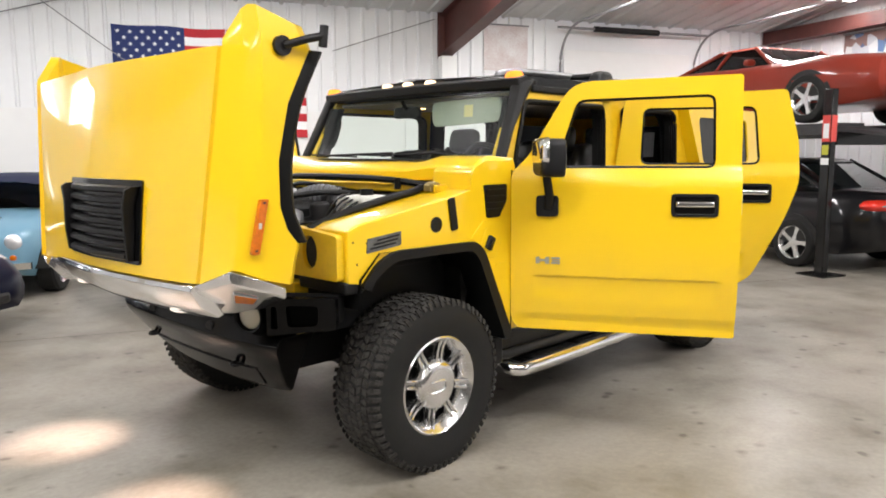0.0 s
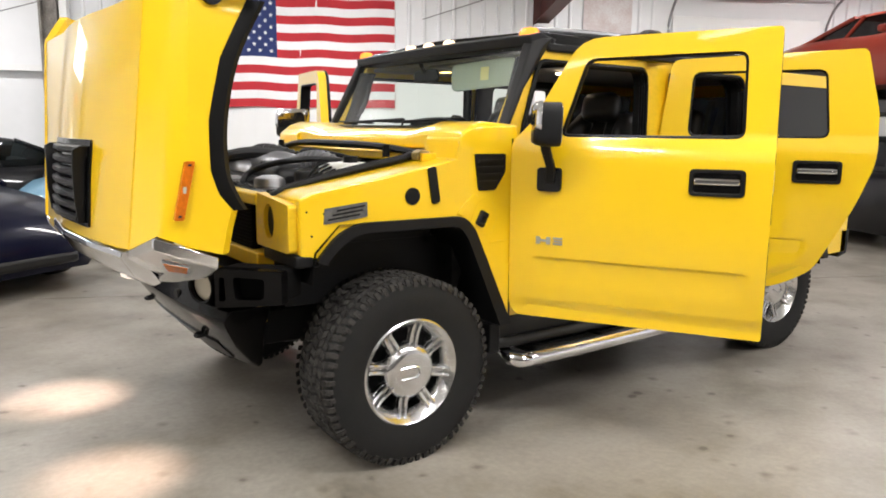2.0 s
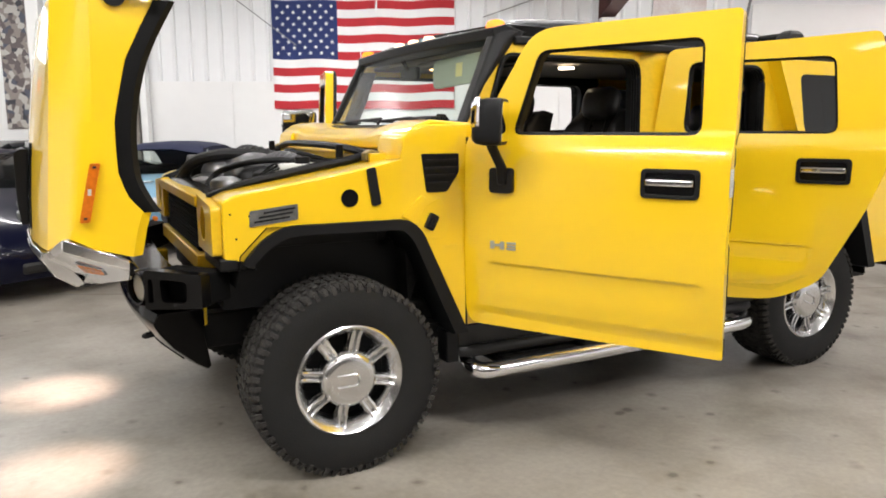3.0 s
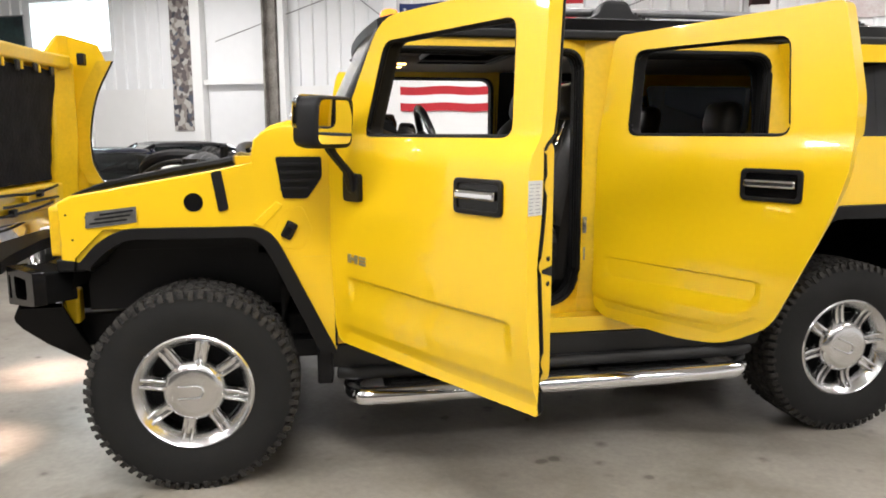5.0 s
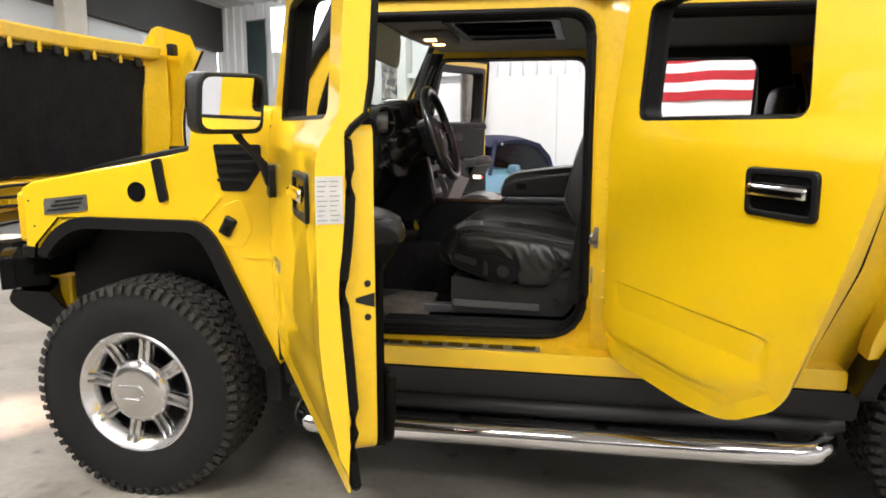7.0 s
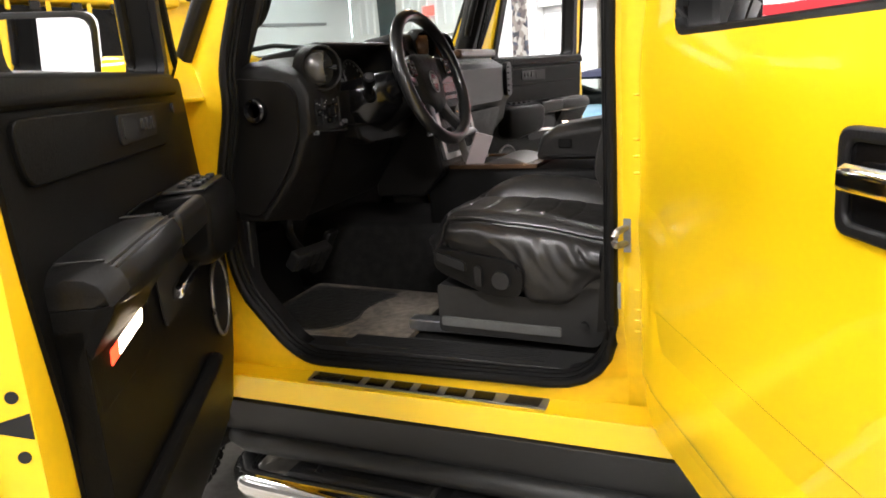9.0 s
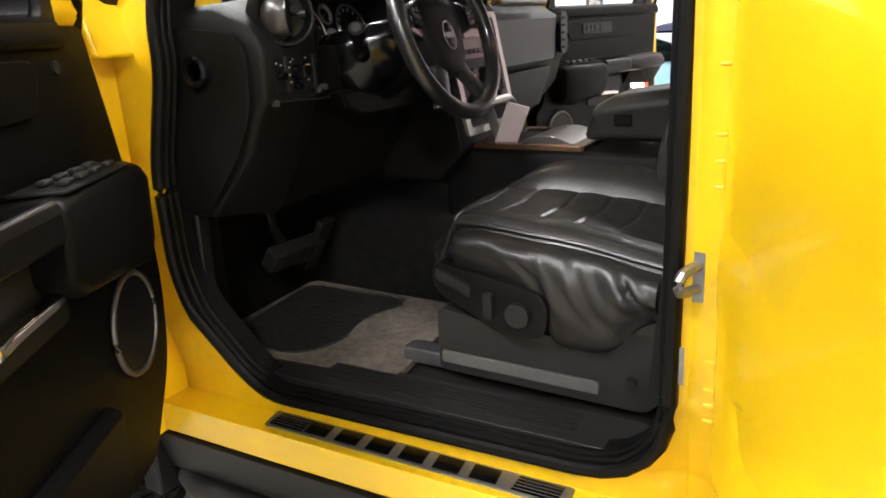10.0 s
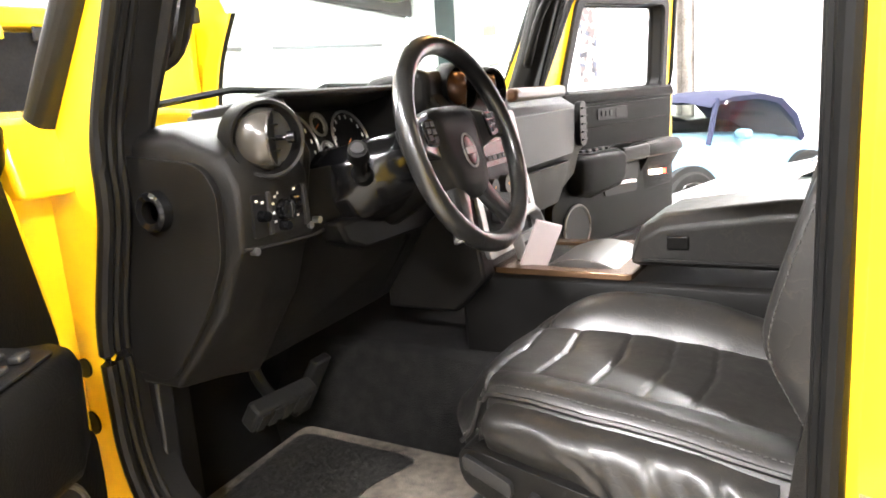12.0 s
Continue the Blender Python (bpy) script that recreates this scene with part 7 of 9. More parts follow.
part("outlet_hole", bm, DARK, DB, m=pose(0.832, -0.861, 1.366))
# ball vents
def ball_vent(p, r, rz, tint):
    m0 = pose(*p, 0, 0, rz)
    v = part("air_vent", spin([(r * 0.98, 0.03), (r * 1.02, -0.004), (r * 1.08, -0.016), (r * 1.17, -0.018), (r * 1.24, -0.010), (r * 1.27, 0.03)], 40, caps=False), DASH, DB, "round ball air vent", m=m0)
    part("vent_seat", spin([(0.0, 0.012), (r * 1.0, 0.012), (r * 1.0, 0.02)], 32), DARK, v)
    bm = bmesh.new()
    bmesh.ops.create_uvsphere(bm, u_segments=36, v_segments=24, radius=r)
    n_ = Vector((0.80, -0.60, 0.0)).normalized()
    bmesh.ops.bisect_plane(bm, geom=bm.verts[:] + bm.edges[:] + bm.faces[:], plane_co=n_ * r * 0.42, plane_no=n_, clear_outer=True)
    part("ball", bm, tint, v, "glossy dark vent ball", m=pose(0, 0.010, 0))
    q = r * 0.885
    side_ = Vector((0.60, 0.80, 0.0))
    part("mouth", loft([[n_ * r * h + side_ * q * 0.98 * math.cos(i * math.tau / 28) + Vector((0, 0, q * 0.98 * math.sin(i * math.tau / 28))) for i in range(28)] for h in (0.30, 0.33)]), DARK, v, "dark vent mouth", m=pose(0, 0.010, 0))
    ring = bmesh.new()
    tube(ring, [n_ * r * 0.42 + side_ * q * math.cos(i * math.tau / 32) + Vector((0, 0, q * math.sin(i * math.tau / 32))) for i in range(32)], 0.0025, 6, True)
    part("mouth_ring", ring, tint, v, m=pose(0, 0.010, 0))
    for h in (-0.45, 0.0, 0.45):
        part("vane", loft([[n_ * r * d + side_ * q * k * math.sqrt(1 - h * h) + Vector((0, 0, q * h + dz)) for d, dz in ((0.30, -0.0012), (0.30, 0.0012), (0.45, 0.0012), (0.45, -0.0012))] for k in (-0.95, 0.95)]), DASH, v, m=pose(0, 0.010, 0))
    bm = bmesh.new()
    tube(bm, [n_ * r * 0.35, n_ * r * 0.8, n_ * r * 0.82, n_ * r * 1.05], [0.004, 0.004, 0.009, 0.009], 12)
    part("vent_knob", bm, BLACK_GLOSS, v, m=pose(0, 0.010, 0))


BALL = mat("vent_gloss", (0.035, 0.032, 0.028), 0.22, coat=0.4)
ball_vent((0.975, -0.770, 1.462), 0.049, 62, BALL)
BALL_BROWN = mat("vent_bronze", (0.13, 0.058, 0.026), 0.24, metal=0.4, coat=0.4)
ball_vent((0.965, -0.108, 1.518), 0.046, 75, BALL_BROWN)
ball_vent((0.965, 0.052, 1.508), 0.046, 75, BALL_BROWN)
# switch cluster left of the wheel
swp = lambda u, v, w: Vector((0.981 - 0.10 * u - w + 0.10 * max(0, 1.30 - v), -0.845 + u, v))
for u0, u1, v0, v1 in ((0.022, 0.054, 1.318, 1.384), (0.066, 0.150, 1.316, 1.384)):
    pl = part("switch_plate", plate(rounded([(u0, v0), (u1, v0), (u1, v1), (u0, v1)], 0.006), [], 0.01, [], swp, -0.006), BLACK_PLASTIC, DB, "black light switch plate", bevel=0.002)
    part("plate_edge", plate([(u1 + 0.001, v0), (u1 + 0.010, v0), (u1 + 0.010, v1), (u1 + 0.001, v1)], [], 0.012, [], swp, -0.010), DASH_GREY, pl, bevel=0.002)
for u, v, r in ((0.038, 1.350, 0.009), (0.093, 1.352, 0.017), (0.088, 1.327, 0.008)):
    bm = bmesh.new()
    cyl(bm, swp(u, v, -0.006), swp(u, v, -0.022), r, 18, r * 0.85)
    part("dash_knob", bm, BLACK_GLOSS, DB)
part("knob_grip", loft([[swp(0.093 + a, 1.352 + b, w) for a, b in ((-0.004, -0.014), (0.004, -0.014), (0.004, 0.014), (-0.004, 0.014))] for w in (-0.020, -0.030)]), BLACK_GLOSS, DB, bevel=0.002)
bm = bmesh.new()
cyl(bm, swp(0.122, 1.356, -0.010) - Vector((0.006, 0.004, 0)), swp(0.128, 1.356, -0.010) - Vector((0.006, -0.004, 0)), 0.014, 18)
part("dimmer_wheel", bm, BLACK_GLOSS, DB)
for u, v in ((0.028, 1.372), (0.042, 1.368), (0.074, 1.372), (0.082, 1.377), (0.090, 1.377), (0.068, 1.362), (0.067, 1.348), (0.070, 1.334), (0.126, 1.377), (0.130, 1.334), (0.102, 1.327)):
    part("switch_mark", plate([(u, v), (u + 0.0055, v), (u + 0.0055, v + 0.0035), (u, v + 0.0035)], [], 0.001, [], swp, -0.0075), WHITE_MARK, DB)
for u, v in ((0.020, 1.300), (0.168, 1.312), (0.195, 1.316)):
    bm = bmesh.new()
    cyl(bm, swp(u, v, 0.006), swp(u, v, -0.008), 0.006, 10)
    part("dash_screw", bm, STEEL, DB)
bm = bmesh.new()
tube(bm, [(0.947 + d * 0.8, y, z) for y, z, d in ((-0.843, 1.305, 0.038), (-0.815, 1.303, 0.044), (-0.75, 1.298, 0.040), (-0.665, 1.292, 0.022), (-0.61, 1.290, -0.005))], 0.003, 6)
part("knee_seam", bm, DARK, DB)
part("column_bezel", loft([[Vector((x, y, z)) for y, z in ((-0.60, 1.30), (-0.575, 1.258), (-0.52, 1.236), (-0.30, 1.232), (-0.24, 1.25), (-0.22, 1.30))] for x in (0.88, 0.955, 0.968)]), IN_BLACK, DB, "black column surround", bevel=0.008)
part("column_shroud", loft([[Vector((x, -0.408 + q * hw, zb + (zt - zb) * h)) for q, h in ((-1.0, 0.42), (-0.93, 0.78), (-0.70, 0.96), (-0.3, 1.0), (0.3, 1.0), (0.70, 0.96), (0.93, 0.78), (1.0, 0.42), (0.80, 0.10), (0.45, 0.0), (-0.45, 0.0), (-0.80, 0.10))] for x, hw, zb, zt in ((0.87, 0.165, 1.255, 1.425), (0.955, 0.158, 1.270, 1.438), (1.005, 0.128, 1.300, 1.448), (1.045, 0.090, 1.330, 1.448), (1.068, 0.062, 1.352, 1.440))]), BLACK_GLOSS, SUV, "shiny black column shroud", bevel=0.008, segs=2)
# binnacle
part("binnacle_hood", loft([[Vector((x, y, z + 0.0)) for x, z in ((0.70, 1.50), (0.90, 1.535), (0.925, 1.53), (0.92, 1.520), (0.70, 1.475))] for y in (-0.665, -0.64, -0.46, -0.28, -0.255)]), DASH, DB, "black instrument hood", bevel=0.006)
for y in (-0.66, -0.27):
    part("binnacle_cheek", loft([[Vector((x, y + d, z)) for x, z in ((0.72, 1.45), (0.72, 1.51), (0.915, 1.528), (0.965, 1.43), (0.95, 1.36))] for d in (-0.012, 0.012)]), DASH, DB, bevel=0.005)
gp = lambda u, v, w: Vector((0.80 + 0.35 * (1.47 - v) - w * 0.94, -0.465 + u, v - w * 0.33))
part("gauge_panel", plate(rounded([(-0.19, 1.345), (0.19, 1.345), (0.19, 1.515), (-0.19, 1.515)], 0.01), [], 0.01, [], gp), DARK, DB, "dark instrument panel", bevel=0.002)
for u, v, r in ((-0.060, 1.425, 0.068), (0.122, 1.425, 0.058), (0.033, 1.462, 0.022), (0.033, 1.405, 0.022)):
    bm = bmesh.new()
    c = [gp(u + r * math.cos(k * math.tau / 28), v + r * math.sin(k * math.tau / 28), -0.014) for k in range(28)]
    tube(bm, c, 0.003, 6, True)
    g_ = part("gauge_ring", bm, SATIN, DB, "silver gauge ring")
    for k in range(12):
        t = math.radians(-40 + k * 260 / 11)
        a_, b_ = u + r * 0.82 * math.cos(t), v + r * 0.82 * math.sin(t)
        part("gauge_mark", plate([(a_ - 0.002, b_ - 0.004), (a_ + 0.002, b_ - 0.004), (a_ + 0.002, b_ + 0.004), (a_ - 0.002, b_ + 0.004)], [], 0.001, [], gp, -0.012), WHITE_MARK, g_)
    bm = bmesh.new()
    cyl(bm, gp(u, v, -0.013), gp(u - r * 0.55, v - r * 0.35, -0.013), 0.0012, 6)
    part("needle", bm, mat("needle_orange", (0.8, 0.20, 0.04), 0.5), g_)

# ---- steering column and wheel
bm = bmesh.new()
tube(bm, [(0.90, -0.41, 1.32), (1.0, -0.41, 1.365), (1.075, -0.408, 1.39)], [0.085, 0.075, 0.062], 20)
part("steering_column", bm, IN_BLACK, SUV, "black steering column shroud", bevel=0.006)
bm = bmesh.new()
tube(bm, [(0.985, -0.530, 1.372), (0.998, -0.560, 1.384), (1.000, -0.564, 1.388), (1.018, -0.590, 1.412), (1.020, -0.593, 1.415), (1.032, -0.612, 1.430)], [0.020, 0.018, 0.012, 0.012, 0.019, 0.017], 16)
ob = part("stalk", bm, IN_BLACK, SUV, "black column stalk")
bm = bmesh.new()
cyl(bm, (1.0315, -0.6115, 1.4295), (1.0335, -0.6145, 1.432), 0.011, 16)
part("stalk_end", bm, DASH_GREY, ob)
bm = bmesh.new()
cyl(bm, (1.01, -0.34, 1.33), (1.05, -0.325, 1.325), 0.017, 14)
part("ignition", bm, STEEL, SUV)
SW = new("steering_wheel")
SW.parent = SUV
SW["label"] = "black leather four-spoke steering wheel"
SW.matrix_basis = pose(1.132, -0.404, 1.417, 0, 0, 90) @ Matrix.Rotation(radians(-18), 4, "X")
# in its own axes: x across, y forward along the column, z up the wheel
SWL = mat("wheel_gloss", (0.012, 0.012, 0.012), 0.28, coat=0.4, vary=0.3, scale=20, bump=0.1, bump_scale=80)
bm = bmesh.new()
g = [[bm.verts.new(((0.190 + (0.0180 + 0.0006 * math.sin(k * 2.9)) * math.cos(j * math.tau / 16)) * math.cos(k * math.tau / 96), (0.0180 + 0.0006 * math.sin(k * 2.9)) * math.sin(j * math.tau / 16), (0.190 + (0.0180 + 0.0006 * math.sin(k * 2.9)) * math.cos(j * math.tau / 16)) * math.sin(k * math.tau / 96))) for j in range(16)] for k in range(96)]
for k in range(96):
    for j in range(16):
        bm.faces.new((g[k][j], g[(k + 1) % 96][j], g[(k + 1) % 96][(j + 1) % 16], g[k][(j + 1) % 16]))
part("rim", bm, SWL, SW, "glossy black wheel rim", sharp=80)
pad = rounded([(-0.098, 0.058), (-0.060, 0.080), (0.060, 0.080), (0.098, 0.058), (0.090, 0.0), (0.064, -0.080), (0.032, -0.102), (-0.032, -0.102), (-0.064, -0.080), (-0.090, 0.0)], 0.025)
part("airbag_pad", loft([[Vector((p[0] * k, y, p[1] * k)) for p in pad] for k, y in ((0.96, 0.070), (1.0, 0.040), (0.985, 0.022), (0.93, 0.010), (0.6, 0.003), (0.1, 0.001))]), DASH, SW, "black airbag pad", sharp=60)
bm = bmesh.new()
cyl(bm, (0, 0.03, -0.01), (0, 0.10, -0.01), 0.052, 20)
part("wheel_hub", bm, IN_BLACK, SW)
for s in (-1, 1):
    part("spoke", loft([[Vector((s * x, y + d, z)) for d, z in ((0.026, zt - 0.008), (0.0, zt), (-0.004, (zt + zb) / 2), (0.0, zb), (0.026, zb + 0.008))] for x, y, zt, zb in ((0.070, 0.018, 0.074, -0.020), (0.110, 0.012, 0.066, -0.010), (0.150, 0.006, 0.056, 0.002), (0.186, 0.002, 0.056, -0.004))]), SWL, SW, "glossy black spoke", bevel=0.006)
    part("spoke", loft([[Vector((s * x + d * k, y + e_, z)) for d, e_ in ((-0.022, 0.022), (-0.020, 0.0), (0.0, -0.004), (0.020, 0.0), (0.022, 0.022))] for x, y, z, k in ((0.040, 0.018, -0.070, 1.35), (0.060, 0.014, -0.105, 1.25), (0.084, 0.008, -0.140, 1.2), (0.105, 0.002, -0.166, 1.5))]), SWL, SW, "glossy black lower spoke", bevel=0.006)
    bt = part("button_pod", plate(rounded([(s * 0.106, 0.002), (s * 0.142, 0.008), (s * 0.140, 0.050), (s * 0.104, 0.056)][::s], 0.012), [], 0.006, [], lambda u, v, w: Vector((u, 0.002 - w, v))), BLACK_GLOSS, SW, bevel=0.002)
    for a_, b_ in ((0.114, 0.016), (0.131, 0.020), (0.114, 0.030), (0.131, 0.032), (0.114, 0.044), (0.131, 0.044)):
        part("button", bx(s * a_ - 0.006, s * a_ + 0.006, -0.0065, -0.003, b_ - 0.0045, b_ + 0.0045), DASH_GREY, bt)
em_at = Matrix.Translation((0, 0.040, -0.014))
bm = spin([(0.0, -0.042), (0.024, -0.041), (0.030, -0.034)], 24)
bmesh.ops.scale(bm, vec=(0.82, 1, 1.12), verts=bm.verts)
em = part("emblem", bm, BLACK_GLOSS, SW, "oval dark emblem with silver ring", m=em_at)
bm = bmesh.new()
tube(bm, [(0.0235 * math.cos(k * math.tau / 24), -0.041, 0.032 * math.sin(k * math.tau / 24)) for k in range(24)], 0.002, 6, True)
part("emblem_ring", bm, SATIN, em)
for x0, x1 in ((-0.015, -0.008), (-0.006, 0.002), (0.005, 0.015)):
    part("emblem_bar", bx(x0, x1, -0.0440, -0.041, -0.006, 0.006), SATIN, em)

# ---- centre stack, glove side and console
CS = part("centre_console_face", loft([[Vector((x, y, z)) for x, z in ((0.80, 1.50), (0.95, 1.515), (0.99, 1.46), (1.03, 1.28), (1.06, 1.10), (0.98, 1.02), (0.80, 1.02))] for y in (-0.215, -0.205, 0.135, 0.145)]), DASH, SUV, "black centre stack", bevel=0.008)
cs = lambda u, v, w: Vector((0.99 + (1.46 - v) * 0.2 - w * 0.97, -0.035 + u, v))
part("stack_frame", plate(rounded([(-0.155, 1.14), (0.155, 1.14), (0.155, 1.455), (-0.155, 1.455)], 0.012), [rounded([(-0.13, 1.16), (0.13, 1.16), (0.13, 1.44), (-0.13, 1.44)], 0.008)], 0.012, [], cs, -0.012), SATIN, CS, "satin silver stack frame", bevel=0.003)
rad = part("radio", plate(rounded([(-0.12, 1.335), (0.12, 1.335), (0.12, 1.43), (-0.12, 1.43)], 0.006), [], 0.01, [], cs, -0.008), BLACK_GLOSS, CS, "black car radio with a pinkish display", bevel=0.002)
part("display", plate([(-0.06, 1.39), (0.06, 1.39), (0.06, 1.422), (-0.06, 1.422)], [], 0.001, [], cs, -0.0105), mat("pale_display", (0.45, 0.30, 0.30), 0.3), rad)
for k in range(8):
    part("radio_button", plate([(-0.108 + k * 0.028, 1.348), (-0.088 + k * 0.028, 1.348), (-0.088 + k * 0.028, 1.36), (-0.108 + k * 0.028, 1.36)], [], 0.004, [], cs, -0.0125), DASH_GREY, rad)
for row, z in enumerate((1.29, 1.225)):
    for k in range(3):
        bm = bmesh.new()
        u = -0.075 + k * 0.075
        cyl(bm, cs(u, z, -0.006), cs(u, z, -0.026), 0.021 - row * 0.003, 20)
        kb = part("climate_knob", bm, DASH_GREY, CS)
        part("knob_mark", plate([(u - 0.0015, z), (u + 0.0015, z), (u + 0.0015, z + 0.016), (u - 0.0015, z + 0.016)], [], 0.001, [], cs, -0.0268), mat("knob_amber", (0.8, 0.35, 0.08), 0.5, emit=((1, 0.4, 0.08), 0.6)), kb)
part("vent_hood", loft([[Vector((x, y, z)) for x, z in ((0.74, 1.47), (0.80, 1.550), (0.93, 1.566), (0.955, 1.548), (0.955, 1.46))] for y in (-0.225, -0.205, 0.115, 0.13)]), DASH, DB, bevel=0.02, segs=3)
part("glove_panel", plate(rounded([(0.22, 1.285), (0.72, 1.285), (0.74, 1.43), (0.22, 1.43)], 0.02), [], 0.012, [], lambda u, v, w: Vector((0.949 - w, u, v)), -0.006), DASH_GREY, DB, "grey passenger dash panel", bevel=0.004)
part("glove_box", plate(rounded([(0.24, 1.12), (0.72, 1.12), (0.74, 1.26), (0.22, 1.26)], 0.02), [], 0.012, [], lambda u, v, w: Vector((0.915 - w + (v - 1.2) * 0.3, u, v)), -0.004), DASH, DB, bevel=0.004)
pv = part("passenger_vent", plate(rounded([(0.765, 1.30), (0.835, 1.30), (0.835, 1.45), (0.765, 1.45)], 0.03), [], 0.02, [], lambda u, v, w: Vector((0.955 - w, u, v)), -0.01), BLACK_PLASTIC, DB, "black passenger side vent", bevel=0.004)
for k in range(5):
    part("vane", bx(0.966, 0.972, 0.775, 0.825, 1.32 + k * 0.026, 1.326 + k * 0.026), IN_BLACK, pv)
part("grab_bar", loft([[Vector((x, y, z)) for x, z in ((0.93, 1.47), (0.965, 1.475), (0.965, 1.505), (0.93, 1.51))] for y in (0.24, 0.28, 0.60, 0.64)]), mat("brown_gloss", (0.10, 0.05, 0.025), 0.3, coat=0.3), DB, "glossy brown grab bar", bevel=0.01)
CO = part("console", loft([[Vector((x, y, z)) for y, z in ((-0.205, 0.66), (-0.215, 1.07), (-0.205, 1.105), (0.135, 1.105), (0.145, 1.07), (0.135, 0.66))] for x in (0.98, 1.06, 1.40, 2.02)]), IN_BLACK, SUV, "black centre console", bevel=0.01, m=pose(0, 0.035, 0))
BRONZE = mat("bronze_trim", (0.20, 0.115, 0.065), 0.25, metal=0.7, vary=0.2, scale=6)
part("console_trim", plate(rounded([(1.05, -0.20), (1.37, -0.205), (1.37, 0.13), (1.05, 0.12)], 0.02), [rounded([(1.09, -0.16), (1.33, -0.165), (1.33, 0.09), (1.09, 0.08)], 0.02)], 0.014, [], lambda u, v, w: Vector((u, v, 1.105 + w))), BRONZE, CO, "bronze tinted console surround", bevel=0.004)
part("console_well", plate(rounded([(1.09, -0.16), (1.33, -0.165), (1.33, 0.09), (1.09, 0.08)], 0.02), [], 0.004, [], lambda u, v, w: Vector((u, v, 1.107 + w))), DASH, CO, "dark console well", bevel=0.001)
part("console_lid", loft([[Vector((x, y, 1.112 + 0.022 * math.sin(math.pi * (x - 1.16) / 0.17))) for y in (-0.15, -0.14, 0.06, 0.07)] + [Vector((x, y, 1.110)) for y in (0.07, -0.15)] for x in [1.16 + 0.017 * i for i in range(11)]]), mat("dull_satin", (0.16, 0.155, 0.15), 0.3, metal=0.7), CO, "curved satin cup holder lid", bevel=0.003)
sh = loft([[Vector((x + a * 0.5, y, z + b)) for a, b in ((-0.03, -0.012), (0.03, -0.012), (0.03, 0.012), (-0.03, 0.012))] for x, y, z in ((1.10, -0.12, 1.12), (1.07, -0.11, 1.20), (1.06, -0.10, 1.215), (1.06, 0.03, 1.215), (1.07, 0.04, 1.20), (1.10, 0.05, 1.12))])
part("shift_lever", sh, SATIN, CO, "satin silver shift lever", bevel=0.008)
ob = part("phone_card", bx(-0.03, 0.03, -0.004, 0.004, -0.06, 0.06), mat("pale_card", (0.6, 0.52, 0.52), 0.4), CO, "pale card propped in the console", bevel=0.002, m=pose(1.16, -0.165, 1.165, 20, 18, 30))
AR = part("armrest", loft([[Vector((x, y, z)) for y, z in ((-0.115 * k + c, z0), (-0.125 * k + c, z1 - 0.03), (-0.10 * k + c, z1), (0.10 * k + c, z1), (0.125 * k + c, z1 - 0.03), (0.115 * k + c, z0))] for x, z0, z1, k, c in ((1.355, 1.125, 1.165, 0.95, -0.03), (1.375, 1.125, 1.21, 1.0, -0.03), (1.42, 1.125, 1.235, 1.0, -0.03), (1.65, 1.125, 1.265, 1.0, -0.03), (1.95, 1.125, 1.265, 1.0, -0.03))]), LEATHER, SUV, "black leather console armrest", bevel=0.012, segs=3, m=pose(0, 0.035, 0))
part("armrest_latch", bx(1.43, 1.475, -0.158, -0.150, 1.163, 1.193), DASH, AR, bevel=0.008)
part("armrest_seam", bx(1.38, 1.9, -0.158, -0.153, 1.138, 1.142), DARK, AR)
part("buckle", bx(-0.012, 0.012, -0.022, 0.022, -0.05, 0.03), BLACK_PLASTIC, SUV, "seat belt buckle", bevel=0.004, m=pose(1.52, -0.142, 1.06, 0, -25, 0))
part("buckle_button", bx(-0.009, 0.009, -0.018, 0.018, 0.028, 0.036), mat("buckle_red", (0.5, 0.03, 0.02), 0.4), SUV, "red buckle button", m=pose(1.52, -0.142, 1.06, 0, -25, 0))

# ---- roof lining, mirror, visors, lamps
BELT = mat("belt_webbing", (0.016, 0.0145, 0.0125), 0.75, spec=0.2, bump=0.4, bump_scale=500)
part("headliner", plate(rounded([(0.90, -0.80), (3.8, -0.80), (3.8, 0.80), (0.90, 0.80)], 0.05), [rounded([(1.14, -0.34), (1.60, -0.34), (1.60, 0.34), (1.14, 0.34)], 0.03)], 0.02, [], lambda u, v, w: Vector((u, v, 1.868 + w + 0.02 * (1 - (v / 0.8) ** 2)))), HEADLINER, SUV, "grey-beige headliner", bevel=0.006)
part("sunroof_ring", plate(rounded([(1.12, -0.36), (1.62, -0.36), (1.62, 0.36), (1.12, 0.36)], 0.03), [rounded([(1.16, -0.32), (1.58, -0.32), (1.58, 0.32), (1.16, 0.32)], 0.03)], 0.012, [], lambda u, v, w: Vector((u, v, 1.858 + w + 0.02))), BLACK_PLASTIC, SUV, "black sunroof surround", bevel=0.003)
part("overhead_console", bx(0.93, 1.12, -0.16, 0.16, 1.84, 1.875), HEADLINER, SUV, bevel=0.015)
for y in (-0.10, 0.10):
    part("map_lamp", bx(1.0, 1.05, y - 0.025, y + 0.025, 1.834, 1.840), mat("map_lamp_lens", (0.9, 0.6, 0.3), 0.4, emit=((1.0, 0.55, 0.2), 6.0)), SUV, "small lit map lamp")
bm = bmesh.new()
cyl(bm, (1.85, -0.08, 1.855), (1.85, -0.08, 1.868), 0.05, 18)
part("dome_lamp", bm, mat("dome_lens", (0.9, 0.8, 0.65), 0.4, emit=((1.0, 0.8, 0.55), 5.0)), SUV, "lit dome lamp")
